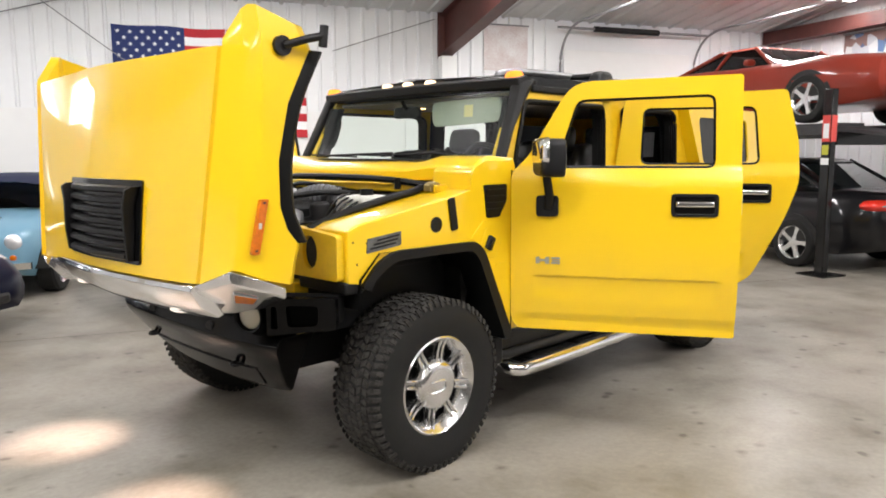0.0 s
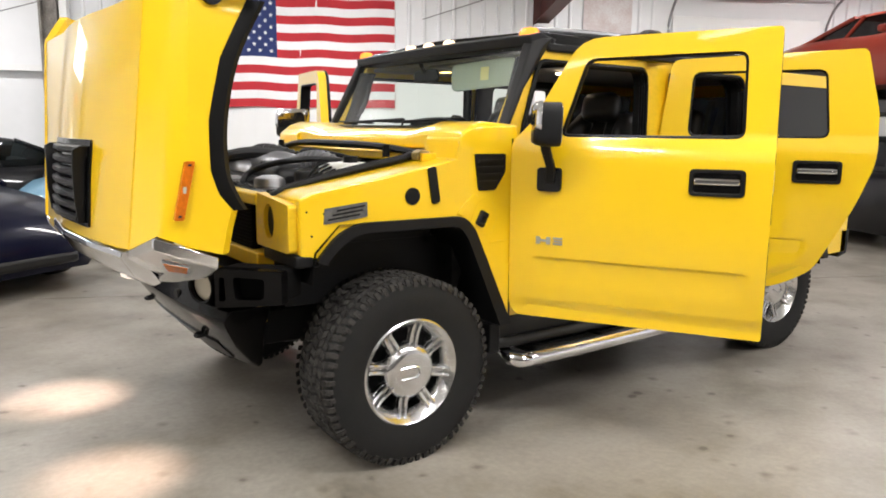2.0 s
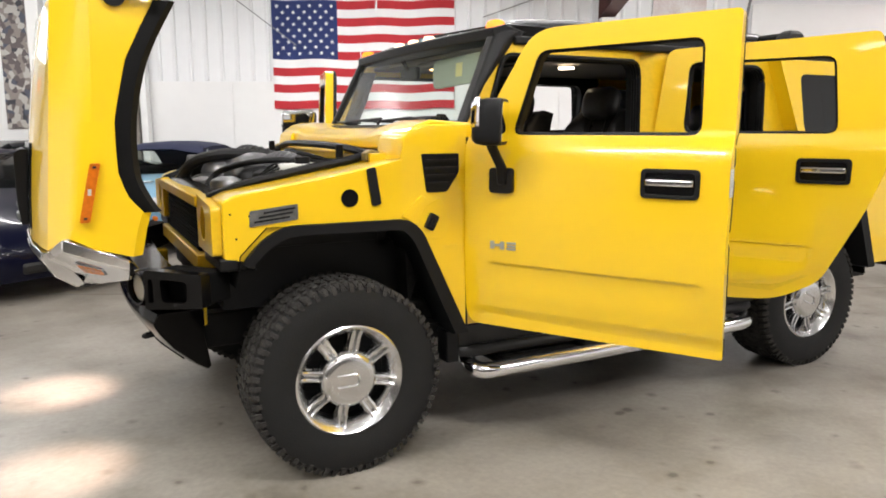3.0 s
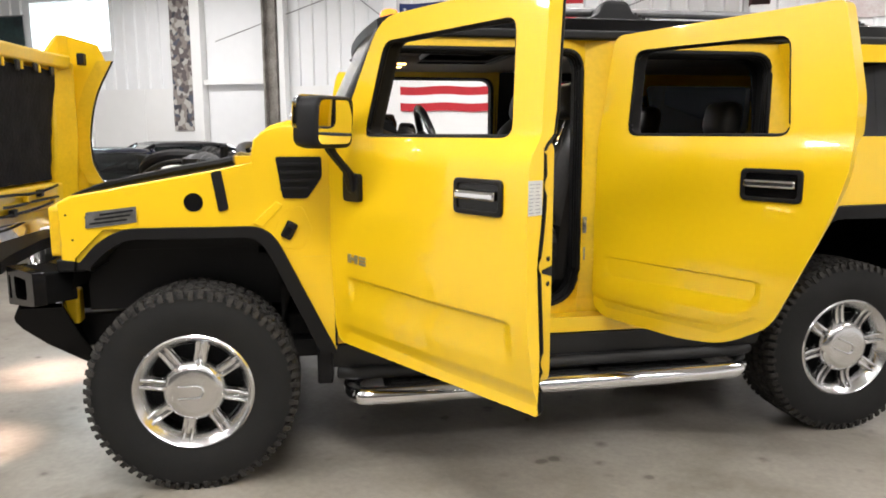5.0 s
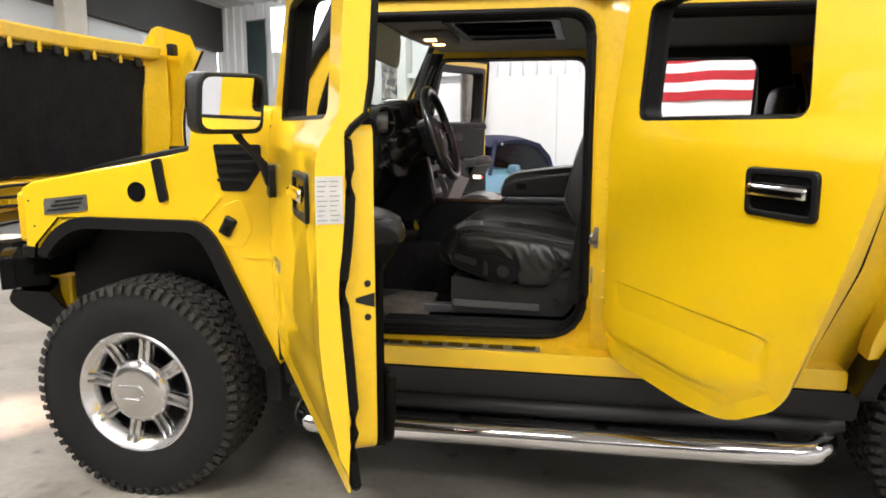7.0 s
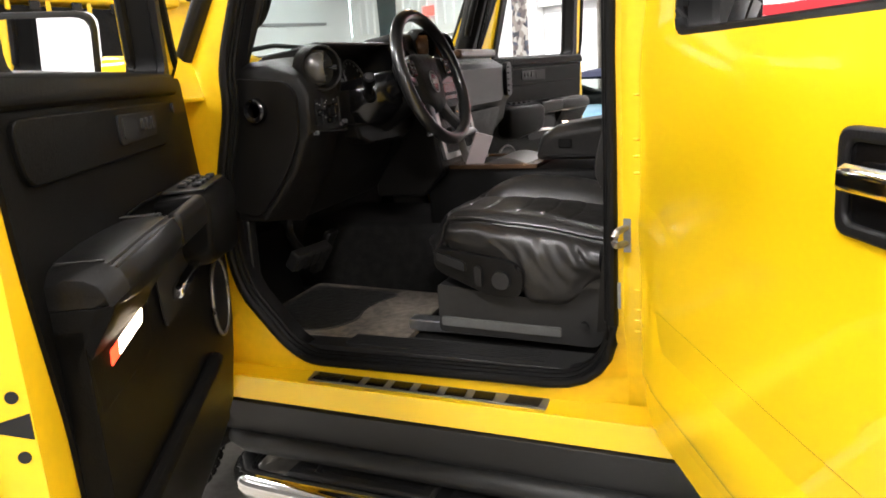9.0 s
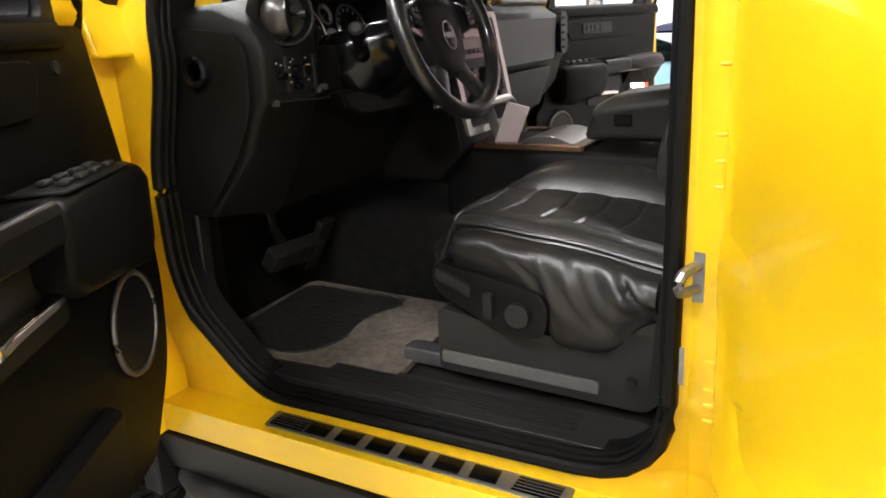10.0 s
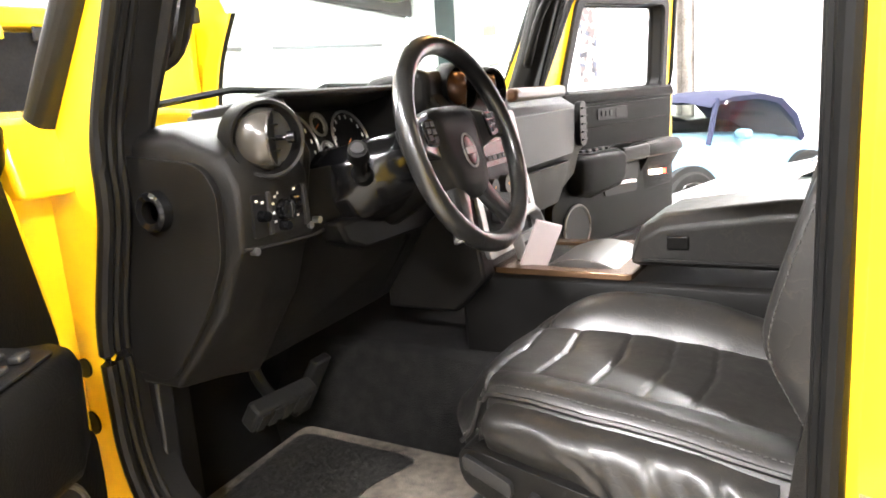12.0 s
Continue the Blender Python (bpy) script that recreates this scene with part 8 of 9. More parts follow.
part("sun_visor", plate(rounded([(-0.26, 0.025), (0.30, 0.005), (0.31, 0.16), (-0.25, 0.17)], 0.055), [], 0.018, [], lambda u, v, w: Vector((0.875 + w + 0.06 * v, -0.46 + u, 1.70 + v))), mat("visor_cloth", (0.40, 0.45, 0.37), 0.8, vary=0.1, scale=8), SUV, "pale grey-green sun visor folded down", bevel=0.006)
ob = part("visor_label", plate([(-0.04, 0.06), (0.03, 0.06), (0.03, 0.13), (-0.04, 0.13)], [], 0.001, [], lambda u, v, w: Vector((0.873 + 0.06 * v - w, -0.46 + u, 1.70 + v))), mat("label_yellow", (0.7, 0.65, 0.3), 0.7), SUV, "small yellowish label on the visor")
part("rear_view_mirror", loft([[Vector((0.80 + d, y, z)) for y, z in rounded([(-0.12, 1.765), (0.12, 1.765), (0.115, 1.835), (-0.115, 1.835)], 0.025)] for d in (0.0, 0.025)]), BLACK_PLASTIC, SUV, "black interior mirror", bevel=0.006)
part("mirror_pane", bx(0.826, 0.8275, -0.11, 0.11, 1.773, 1.827), MIRROR, SUV)
bm = bmesh.new()
cyl(bm, (0.80, 0, 1.82), (0.77, 0, 1.87), 0.012, 8)
part("mirror_stem", bm, BLACK_PLASTIC, SUV)
for s in (-1, 1):
    part("pillar_trim", loft([[Vector((x, s * y, z)) for x, y in ((0.668 + d, 0.812 - e), (0.668 + d, 0.85 - e), (0.765 + d, 0.822 - e), (0.772 + d, 0.808 - e), (0.745 + d, 0.790 - e), (0.70 + d, 0.790 - e))] for d, e, z in ((0.0, 0.0, 1.46), (0.06, 0.01, 1.60), (0.155, 0.033, 1.86))]), DASH, SUV, "black pillar trim", bevel=0.008)
    bm = bmesh.new()
    tube(bm, curve_pts([(0.775, s * 0.80, 1.58), (0.80, s * 0.755, 1.61), (0.845, s * 0.745, 1.73), (0.87, s * 0.775, 1.79)], 5), 0.015, 10)
    part("grab_handle", bm, DASH, SUV, "pillar grab handle")
    part("pillar_cover", bx(1.785, 1.90, s * 0.78, s * 0.815, 0.72, 1.86), BLACK_PLASTIC, SUV, "black B-pillar cover", bevel=0.01)
    secs = [[Vector((x + a, s * (y + b), z)) for a, b in ((-0.023, 0.006), (0.023, -0.004), (0.023, -0.0025), (-0.023, 0.0075))] for x, y, z in ((1.800, 0.765, 1.56), (1.785, 0.752, 1.42), (1.770, 0.742, 1.277), (1.752, 0.738, 1.174), (1.730, 0.736, 1.05), (1.715, 0.735, 0.92), (1.705, 0.735, 0.78))]
    part("seat_belt", loft(secs), BELT, SUV, "dark brown-grey seat belt webbing")
    part("belt_anchor", bx(1.775, 1.83, s * 0.755, s * 0.78, 1.52, 1.60), BLACK_PLASTIC, SUV, bevel=0.006)
    part("aperture_lining", plate(rounded([(1.76, 1.36), (2.86, 1.36), (2.78, 1.868), (1.76, 1.868)], 0.02), [rounded([(1.95, 1.375), (1.95, 1.815, 0.06), (2.63, 1.815, 0.09), (2.65, 1.375)], 0.04)], 0.010, [], lambda u, v, w, s=s: Vector((u, s * (0.80 - max(0.0, v - 1.45) * 0.07 - w), v))), BLACK_PLASTIC, SUV, "black cabin lining round the rear door opening")
    # striker and hinge tabs
    bm = bmesh.new()
    tube(bm, curve_pts([(1.780, s * 0.86, 1.075), (1.764, s * 0.905, 1.072), (1.762, s * 0.905, 1.045), (1.780, s * 0.86, 1.040)], 3), 0.008, 8)
    box(bm, 1.772, 1.788, s * 0.858, s * 0.868, 1.02, 1.095)
    part("door_striker", bm, STEEL, SUV, "steel door striker")
    for z in (0.85, 0.875, 0.90, 0.945, 1.20, 1.235, 1.27, 1.36):
        part("hinge_tab", bx(1.80, 1.814, s * 0.90, s * 0.905, z - 0.003, z + 0.003), YELLOW_IN, SUV, bevel=0.002)
    part("info_label", bx(1.764, 1.771, s * 0.900, s * 0.9015, 0.90, 0.96), STEEL, SUV, "small dull sticker")


# ---- trim on the inner side of the front doors
DOOR_VINYL = mat("door_vinyl", (0.0042, 0.0040, 0.0036), 0.40, spec=0.07, vary=0.2, scale=10, bump=0.15, bump_scale=300)
ARM_VINYL = mat("armrest_leather", (0.0060, 0.0056, 0.0052), 0.40, spec=0.22, vary=0.25, scale=9, bump=0.1, bump_scale=260)
RING = mat("speaker_satin", (0.17, 0.165, 0.16), 0.36, metal=0.8, vary=0.15, scale=12)


def door_trim(ob, dp, front=True, low=None):
    if front:
        part("lower_card", plate(rounded([(0.21, 0.665), (0.075, 0.81, 0.06), (0.045, 0.95, 0.05), (0.05, 1.045, 0.02), (0.095, 1.075, 0.02), (0.115, 1.168), (1.038, 1.168), (1.038, 0.655)], 0.025), [], 0.053, [], dp, 0.069), DOOR_VINYL, ob, "black lower door moulding", bevel=0.012, segs=3)
    wc = 0.038 if front else 0.0
    dq = lambda u, v, w: dp(u, v, w - wc)
    t0 = part("door_card", plate(rounded([(0.21, 0.665), (0.075, 0.81, 0.06), (0.040, 0.95, 0.05), (0.028, 1.045, 0.03), (0.038, 1.19, 0.04), (0.078, 1.33, 0.05), (0.115, 1.46), (1.10, 1.465), (1.085, 1.25, 0.05), (1.042, 1.0, 0.05), (1.035, 0.655)], 0.025) if front else low, [], 0.020 if front else 0.053, [], dp, 0.067 if front else 0.072), DOOR_VINYL, ob, "black door card", bevel=0.012)
    if not front:
        return
    part("upper_pad", plate(rounded([(0.33, 1.325), (1.04, 1.33), (1.06, 1.415), (0.30, 1.41)], 0.035), [], 0.012, [], dq, 0.121), DOOR_VINYL, ob, "padded vinyl upper panel", bevel=0.01, segs=3)
    part("window_ledge", loft([[dq(u, z, w) for z, w in ((1.42, 0.10), (1.465, 0.085), (1.475, 0.105), (1.468, 0.128), (1.44, 0.138), (1.425, 0.135))] for u in (0.20, 0.5, 0.8, 1.105)]), DOOR_VINYL, ob, bevel=0.006)
    rel = part("release_plate", plate(rounded([(0.43, 1.352), (0.67, 1.348), (0.67, 1.400), (0.43, 1.398)], 0.014), [], 0.006, [], dq, 0.131), BLACK_PLASTIC, ob, "black lock panel", bevel=0.003)
    # thin black sheet on the plate, drawn as the shade of a hollow
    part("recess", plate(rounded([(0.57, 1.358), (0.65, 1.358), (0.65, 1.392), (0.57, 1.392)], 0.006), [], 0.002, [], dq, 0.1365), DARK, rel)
    for k in range(3):
        part("memory_button", plate(rounded([(0.455 + k * 0.032, 1.366), (0.477 + k * 0.032, 1.366), (0.477 + k * 0.032, 1.388), (0.455 + k * 0.032, 1.388)], 0.005), [], 0.006, [], dq, 0.136), DASH_GREY, rel)
    bm = bmesh.new()
    cyl(bm, dq(0.235, 1.395, 0.12), dq(0.235, 1.395, 0.130), 0.011, 12)
    part("card_plug", bm, DARK, ob)
    # arm rest: stitched pad at the back, open pull pocket, switch panel at the front
    def sweep(name, rows_, m_, lab, seg=3, bv=0.010):
        return part(name, loft([[dp(u, z, w) for z, w in ((z0, 0.072), (z1 - 0.004, 0.072), (z1 + 0.004, w1 - 0.035), (z1 - 0.006, w1 - 0.010), (z1 - 0.028, w1), (z0 + 0.012, w1 - 0.006), (z0, w1 - 0.025))] for u, w1, z0, z1 in rows_]), m_, ob, lab, bevel=bv, segs=seg, sharp=50)
    part("arm_support", loft([[dp(u, z, 0.080 + (w - 0.080) * k) for z, w in ((0.98, 0.080), (1.02, 0.1235), (1.10, 0.1245), (1.15, 0.158), (1.172, 0.170), (1.175, 0.080))] for u, k in ((0.715, 0.3), (0.735, 0.9), (0.78, 1.0), (1.00, 1.0), (1.028, 0.95), (1.038, 0.7))]), DOOR_VINYL, ob, "black moulding under the armrest", bevel=0.006, segs=3)
    rows_ = ((0.695, 0.176, 1.172, 1.226), (0.72, 0.186, 1.168, 1.234), (0.80, 0.192, 1.166, 1.238), (0.90, 0.194, 1.166, 1.239), (0.985, 0.192, 1.166, 1.236), (1.02, 0.184, 1.168, 1.229), (1.040, 0.162, 1.174, 1.212))
    pad_ = part("arm_pad", loft([[dp(u, z, w) for z, w in ((z0, 0.070), (z1 - 0.012, 0.070), (z1 - 0.003, 0.100), (z1 + 0.002, w1 - 0.050), (z1 - 0.001, w1 - 0.028), (z1 - 0.010, w1 - 0.011), (z1 - 0.026, w1 - 0.001), (z1 - 0.042, w1), (z0 + 0.010, w1 - 0.005), (z0, w1 - 0.022))] for u, w1, z0, z1 in rows_]), ARM_VINYL, ob, "black stitched leather armrest pad", bevel=0.006, segs=2, sharp=70)
    bm = bmesh.new()
    for off, dz in ((0.020, -0.0035), (0.012, -0.0085)):
        tube(bm, [dp(u, z1 + dz, w1 - off) for u, w1, z0, z1 in rows_[1:6]], 0.0022, 6)
    for u, dz in ((0.722, 0.001), (0.735, 0.0015), (1.018, -0.001)):
        tube(bm, [dp(u, 1.235 + dz - (0.004 if u > 1 else 0.0), w) for w in (0.095, 0.115, 0.14, 0.158)], 0.0022, 6)
    part("pad_seam", bm, LEATHER, pad_, "raised double seams")
    bm = bmesh.new()
    tube(bm, [dp(0.45, 1.236, 0.094), dp(0.60, 1.2375, 0.092), dp(0.70, 1.236, 0.096)], 0.0035, 8)
    part("pocket_lip", bm, BLACK_GLOSS, ob, "glossy black lip of the pull pocket")
    sweep("switch_pod", ((0.155, 0.150, 1.10, 1.215), (0.18, 0.185, 1.075, 1.228), (0.24, 0.200, 1.06, 1.232), (0.46, 0.196, 1.08, 1.228), (0.50, 0.193, 1.11, 1.222)), DOOR_VINYL, "black switch pod of the armrest")
    part("pull_bar", loft([[dp(u, z, w) for z, w in ((1.172, 0.160), (1.230, 0.160), (1.233, 0.176), (1.222, 0.186), (1.172, 0.184))] for u in (0.49, 0.52, 0.68, 0.71)]), ARM_VINYL, ob, "black door pull beside a deep pocket", bevel=0.008, segs=3)
    # pocket floor sheet: the pocket's deep shade is put into its colour
    part("pocket_shade_sheet", plate(rounded([(0.49, 0.078), (0.71, 0.078), (0.71, 0.166), (0.49, 0.166)], 0.01), [], 0.004, [], lambda u, v, w: dp(u, 1.166 + w, v)), DARK, ob)
    sp_ = part("switch_panel", plate(rounded([(0.20, 0.095), (0.47, 0.095), (0.46, 0.178), (0.23, 0.180)], 0.012), [], 0.004, [], lambda u, v, w: dp(u, 1.232 + w, v)), BLACK_PLASTIC, ob, "window switch panel", bevel=0.001)
    for k in range(4):
        for q in (0.125, 0.155):
            part("window_switch", bx(-0.013, 0.013, -0.008, 0.008, 0, 0.009), DASH_GREY, sp_, bevel=0.003, m=Matrix.Translation(dp(0.265 + k * 0.048, 1.2365, q)))
    # flat black sheet on the card imitates the shaded hollow behind the handle
    part("handle_shade_sheet", plate(rounded([(0.42, 1.035), (0.69, 1.025), (0.71, 1.15), (0.43, 1.15)], 0.02), [], 0.003, [], dp, 0.1245), DARK, ob, "black sheet standing in for the shade behind the inner handle")
    part("inner_handle", loft([[dp(u, z + dz, w) for dz, w in ((-0.012, 0.132), (-0.010, 0.152), (0.008, 0.154), (0.012, 0.134))] for u, z in ((0.47, 1.088), (0.50, 1.085), (0.60, 1.080), (0.645, 1.075))]), CHROME, ob, "chrome inner door handle", bevel=0.004)
    part("courtesy_lamp", plate(rounded([(0.80, 1.100), (0.925, 1.092), (0.93, 1.070), (0.81, 1.079)], 0.004), [], 0.003, [], dp, 0.1225), mat("courtesy_lens", (0.95, 0.9, 0.85), 0.4, emit=((1.0, 0.80, 0.60), 6.0)), ob, "glowing courtesy lamp", bevel=0.002)
    part("courtesy_red", plate(rounded([(0.928, 1.092), (0.965, 1.089), (0.968, 1.067), (0.932, 1.070)], 0.003), [], 0.003, [], dp, 0.1225), mat("courtesy_red_lens", (0.8, 0.08, 0.04), 0.4, emit=((1, 0.06, 0.02), 1.6)), ob, "red reflector")
    bm = bmesh.new()
    tube(bm, [dp(0.21 + 0.092 * math.cos(k * math.tau / 36), 0.94 + 0.092 * math.sin(k * math.tau / 36), 0.128) for k in range(36)], 0.0055, 8, True)
    part("speaker_ring", bm, RING, ob, "silver speaker ring")
    part("speaker_grille", plate([(0.21 + 0.088 * math.cos(k * math.tau / 32), 0.94 + 0.088 * math.sin(k * math.tau / 32)) for k in range(32)], [], 0.006, [], dp, 0.1225), BLACK_PLASTIC, ob, "black speaker grille")
    part("map_pocket", loft([[dp(u, z, w) for z, w in ((0.675, 0.12), (0.86, 0.12), (0.85, 0.150), (0.685, 0.142))] for u in (0.36, 0.40, 1.02, 1.06)]), DOOR_VINYL, ob, bevel=0.01)


door_trim(FD, FDP)
door_trim(FF, FFP)
door_trim(RD, RDP, False, rounded([(0.10, 0.74), (0.14, 0.70), (0.64, 0.70), (0.815, 0.80), (0.98, 1.12), (1.05, 1.36), (1.05, 1.46), (0.10, 1.46)], 0.03))
# latch edge of the driver's door: holes, latch slot and sticker
for z in (1.098, 1.020):
    bm = bmesh.new()
    cyl(bm, FDP(1.112, z, 0.062), FDP(1.1225, z, 0.062), 0.008, 12)
    part("edge_hole", bm, DARK, FD)
part("latch_slot", loft([[FDP(u, z, w) for z, w in ((1.066, 0.034), (1.056, 0.034), (1.042, 0.078), (1.076, 0.078))] for u in (1.112, 1.1225)]), DARK, FD, "dark door latch slot")
ob = part("door_sticker", plate([(-0.030, 1.240), (0.030, 1.240), (0.030, 1.343), (-0.030, 1.343)], [], 0.001, [], lambda u, v, w: Vector((1.1412 + w, -0.024 + u, v))), mat("sticker_white", (0.62, 0.61, 0.56), 0.6, vary=0.15, scale=30), FD, "pale printed sticker on the door edge")
INK = mat("sticker_ink", (0.22, 0.22, 0.22), 0.7)
for k in range(9):
    for q in range(2):
        part("text_bar", bx(1.1423, 1.1427, -0.050 + q * 0.027, -0.050 + q * 0.027 + 0.022 * (1 - 0.35 * ((k * 3 + q) % 4) / 3), 1.247 + k * 0.0105, 1.249 + k * 0.0105), INK, ob)
# ==== other vehicles in the hall
def car_paint(name, color, vary=0.05):
    return mat(name, color, 0.35, coat=0.5, vary=vary, scale=2, spec=0.12)


CAR_GLASS = glass_mat("car_glass", (0.14, 0.16, 0.165), 0.03)
def car_wheel(parent, x, y, r, w, out, spokes, rim_mat):
    wl = new("wheel")
    wl.parent = parent
    wl.matrix_basis = pose(x, y, r, 0, 0, 0 if out < 0 else 180)
    part("tyre", spin([(r * 0.68, -w), (r * 0.80, -w * 1.06), (r * 0.93, -w * 1.0), (r, -w * 0.75), (r, w * 0.75), (r * 0.93, w), (r * 0.68, w)], 40, caps=False), RUBBER, wl, "black tyre")
    rim = part("rim", spin([(r * 0.56, -w * 0.3), (r * 0.62, -w * 0.8), (r * 0.68, -w * 1.02), (r * 0.70, -w * 0.95), (r * 0.66, -w * 0.7), (r * 0.64, w * 0.8)], 36, caps=False), rim_mat, wl, "bright wheel rim")
    part("brake", spin([(0.02, 0.0), (r * 0.62, 0.0), (r * 0.62, 0.02)], 28), DARK_METAL, wl)
    for k in range(spokes):
        bm = loft([[Vector((a, -w * 0.72 + d, q * wd)) for d, q in ((-0.012, -0.7), (-0.012, 0.7), (0.02, 1), (0.02, -1))] for a, wd in ((r * 0.08, r * 0.16), (r * 0.35, r * 0.10), (r * 0.64, r * 0.13))] if spokes < 10 else [[Vector((a, -w * 0.6 + d, q * 0.004)) for d, q in ((-0.004, -1), (-0.004, 1), (0.004, 1), (0.004, -1))] for a in (r * 0.08, r * 0.64)])
        bmesh.ops.transform(bm, matrix=Matrix.Rotation(k * math.tau / spokes, 4, "Y"), verts=bm.verts)
        part("spoke", bm, rim_mat, rim)
    part("hub", spin([(0.0, -w * 0.88), (r * 0.14, -w * 0.86), (r * 0.17, -w * 0.6)], 20), rim_mat, wl)
    return wl


def parked_car(name, label, m, paint, L, W, stations, roof, wheels, lamps, r=0.32, rim_mat=ALLOY, spokes=5, category="car", soft_top=None, glass=None):
    """stations: (x, low, belt, half width); roof: (base front, top front, top rear, base rear, height, half width); x runs back from the nose."""
    ob = thing(name, label, category, m)
    secs = []
    for x, lo, belt, hw in stations:
        secs.append([Vector(p) for p in ((x, -hw * 0.88, lo), (x, -hw * 0.98, lo + (belt - lo) * 0.25), (x, -hw, lo + (belt - lo) * 0.55), (x, -hw * 0.96, lo + (belt - lo) * 0.86), (x, -hw * 0.82, belt), (x, -hw * 0.4, belt + 0.025), (x, 0, belt + 0.035), (x, hw * 0.4, belt + 0.025), (x, hw * 0.82, belt), (x, hw * 0.96, lo + (belt - lo) * 0.86), (x, hw, lo + (belt - lo) * 0.55), (x, hw * 0.98, lo + (belt - lo) * 0.25), (x, hw * 0.88, lo))])
    part("body", loft(secs), paint, ob, sharp=50)
    bf, tf, tr, br, h, hw = roof
    belt = max(s[2] for s in stations) - 0.03
    def ring(x0, x1, k, z):
        return [Vector((x, y, z)) for x, y in rounded([(x0, -hw * k), (x1, -hw * k), (x1, hw * k), (x0, hw * k)], 0.12)]
    gl = loft([ring(bf, br, 1.0, belt - 0.02), ring(bf + (tf - bf) * 0.92, br + (tr - br) * 0.92, 0.86, h - 0.035)])
    part("greenhouse", gl, glass or CAR_GLASS, ob, "tinted car glass", sharp=50)
    top = soft_top or paint
    if not soft_top:
        part("roof", loft([ring(bf + (tf - bf) * 0.88, br + (tr - br) * 0.88, 0.885, h - 0.05), ring(tf, tr, 0.85, h - 0.012), ring(tf + 0.12, tr - 0.15, 0.6, h + 0.012)]), top, ob, "dark fabric soft top" if soft_top else "", sharp=60)
    for s in (-1, 1):
        for a, b in ((bf, tf), (br, tr), ((bf + br) / 2 + 0.15, (tf + tr) / 2 + 0.15))[:1 if soft_top else 3]:
            bm = bmesh.new()
            tube(bm, [(a, s * hw * 0.985, belt - 0.02), (b, s * hw * 0.87, h - 0.03)], 0.028, 8)
            part("pillar", bm, top, ob)
        part("mirror", loft([[Vector((bf + 0.35 + a * k, s * (hw + 0.09) + b * k, belt + 0.06 + c)) for a, b in ((-0.05, -0.07), (0.05, -0.07), (0.05, 0.07), (-0.05, 0.07))] for k, c in ((0.7, -0.045), (1, -0.02), (1, 0.03), (0.7, 0.05))]), paint, ob, bevel=0.01)
        for x in wheels:
            car_wheel(ob, x, s * (W / 2 - 0.07), r, 0.10, s, spokes, rim_mat)
            # solid dark half-disc on the flank draws the shade of the wheel opening
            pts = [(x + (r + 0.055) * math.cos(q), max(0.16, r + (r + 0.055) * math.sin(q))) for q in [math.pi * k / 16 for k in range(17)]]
            part("arch_shade_plate", plate(pts, [], 0.22, [], lambda u, v, w, s=s: Vector((u, s * (W / 2 + 0.004 - w), v))), DARK, ob, "dark plate standing in for the shaded wheel arch")
    for lx, ly, lz, sx, sy, sz, lm, lab in lamps:
        for s in (-1, 1):
            bm = bmesh.new()
            bmesh.ops.create_uvsphere(bm, u_segments=18, v_segments=10, radius=1)
            bmesh.ops.transform(bm, matrix=Matrix.Translation((lx, s * ly, lz)) @ Matrix.Diagonal((sx, sy, sz, 1)), verts=bm.verts)
            part("lamp", bm, lm, ob, lab)
    return ob


def heading(x, y, hx_, hy_, z=0.0):
    """Pose of a car whose middle front points along (hx_, hy_); its own x runs back."""
    return pose(x, y, z, 0, 0, math.degrees(math.atan2(-hy_, -hx_)))


BLUE = car_paint("pale_blue_paint", (0.16, 0.30, 0.40))
NAVY = mat("navy_paint", (0.002, 0.0028, 0.014), 0.3, coat=0.32, vary=0.05, scale=2, spec=0.08)
JET = car_paint("black_car_paint", (0.008, 0.008, 0.009))
REDP = car_paint("brick_red_paint", (0.25, 0.036, 0.022))
IVORY = car_paint("white_car_paint", (0.80, 0.80, 0.80))
SOFT = mat("navy_canvas", (0.014, 0.018, 0.05), 0.85, vary=0.2, scale=8)

# vintage roadster
c = parked_car("roadster", "pale blue vintage roadster with a navy soft top", heading(-0.47, 5.45, -0.60, -0.80), BLUE, 2.75, 1.46,
    [(0.0, 0.34, 0.52, 0.40), (0.05, 0.28, 0.66, 0.54), (0.25, 0.23, 0.76, 0.64), (0.6, 0.2, 0.84, 0.70), (1.1, 0.2, 0.88, 0.70), (1.7, 0.2, 0.85, 0.71), (2.2, 0.24, 0.80, 0.66), (2.6, 0.3, 0.68, 0.52), (2.75, 0.36, 0.55, 0.34)],
    (0.92, 1.10, 1.85, 2.25, 1.29, 0.62), (0.60, 2.15), [(0.07, 0.46, 0.62, 0.07, 0.09, 0.09, CLEAR_LENS, "round chrome headlamp"), (0.04, 0.46, 0.46, 0.035, 0.04, 0.035, AMBER, "orange turn lamp"), (2.68, 0.42, 0.56, 0.04, 0.04, 0.06, RED_LENS, "red tail lamp")], 0.31, CHROME, 20, soft_top=SOFT, glass=GLASS)
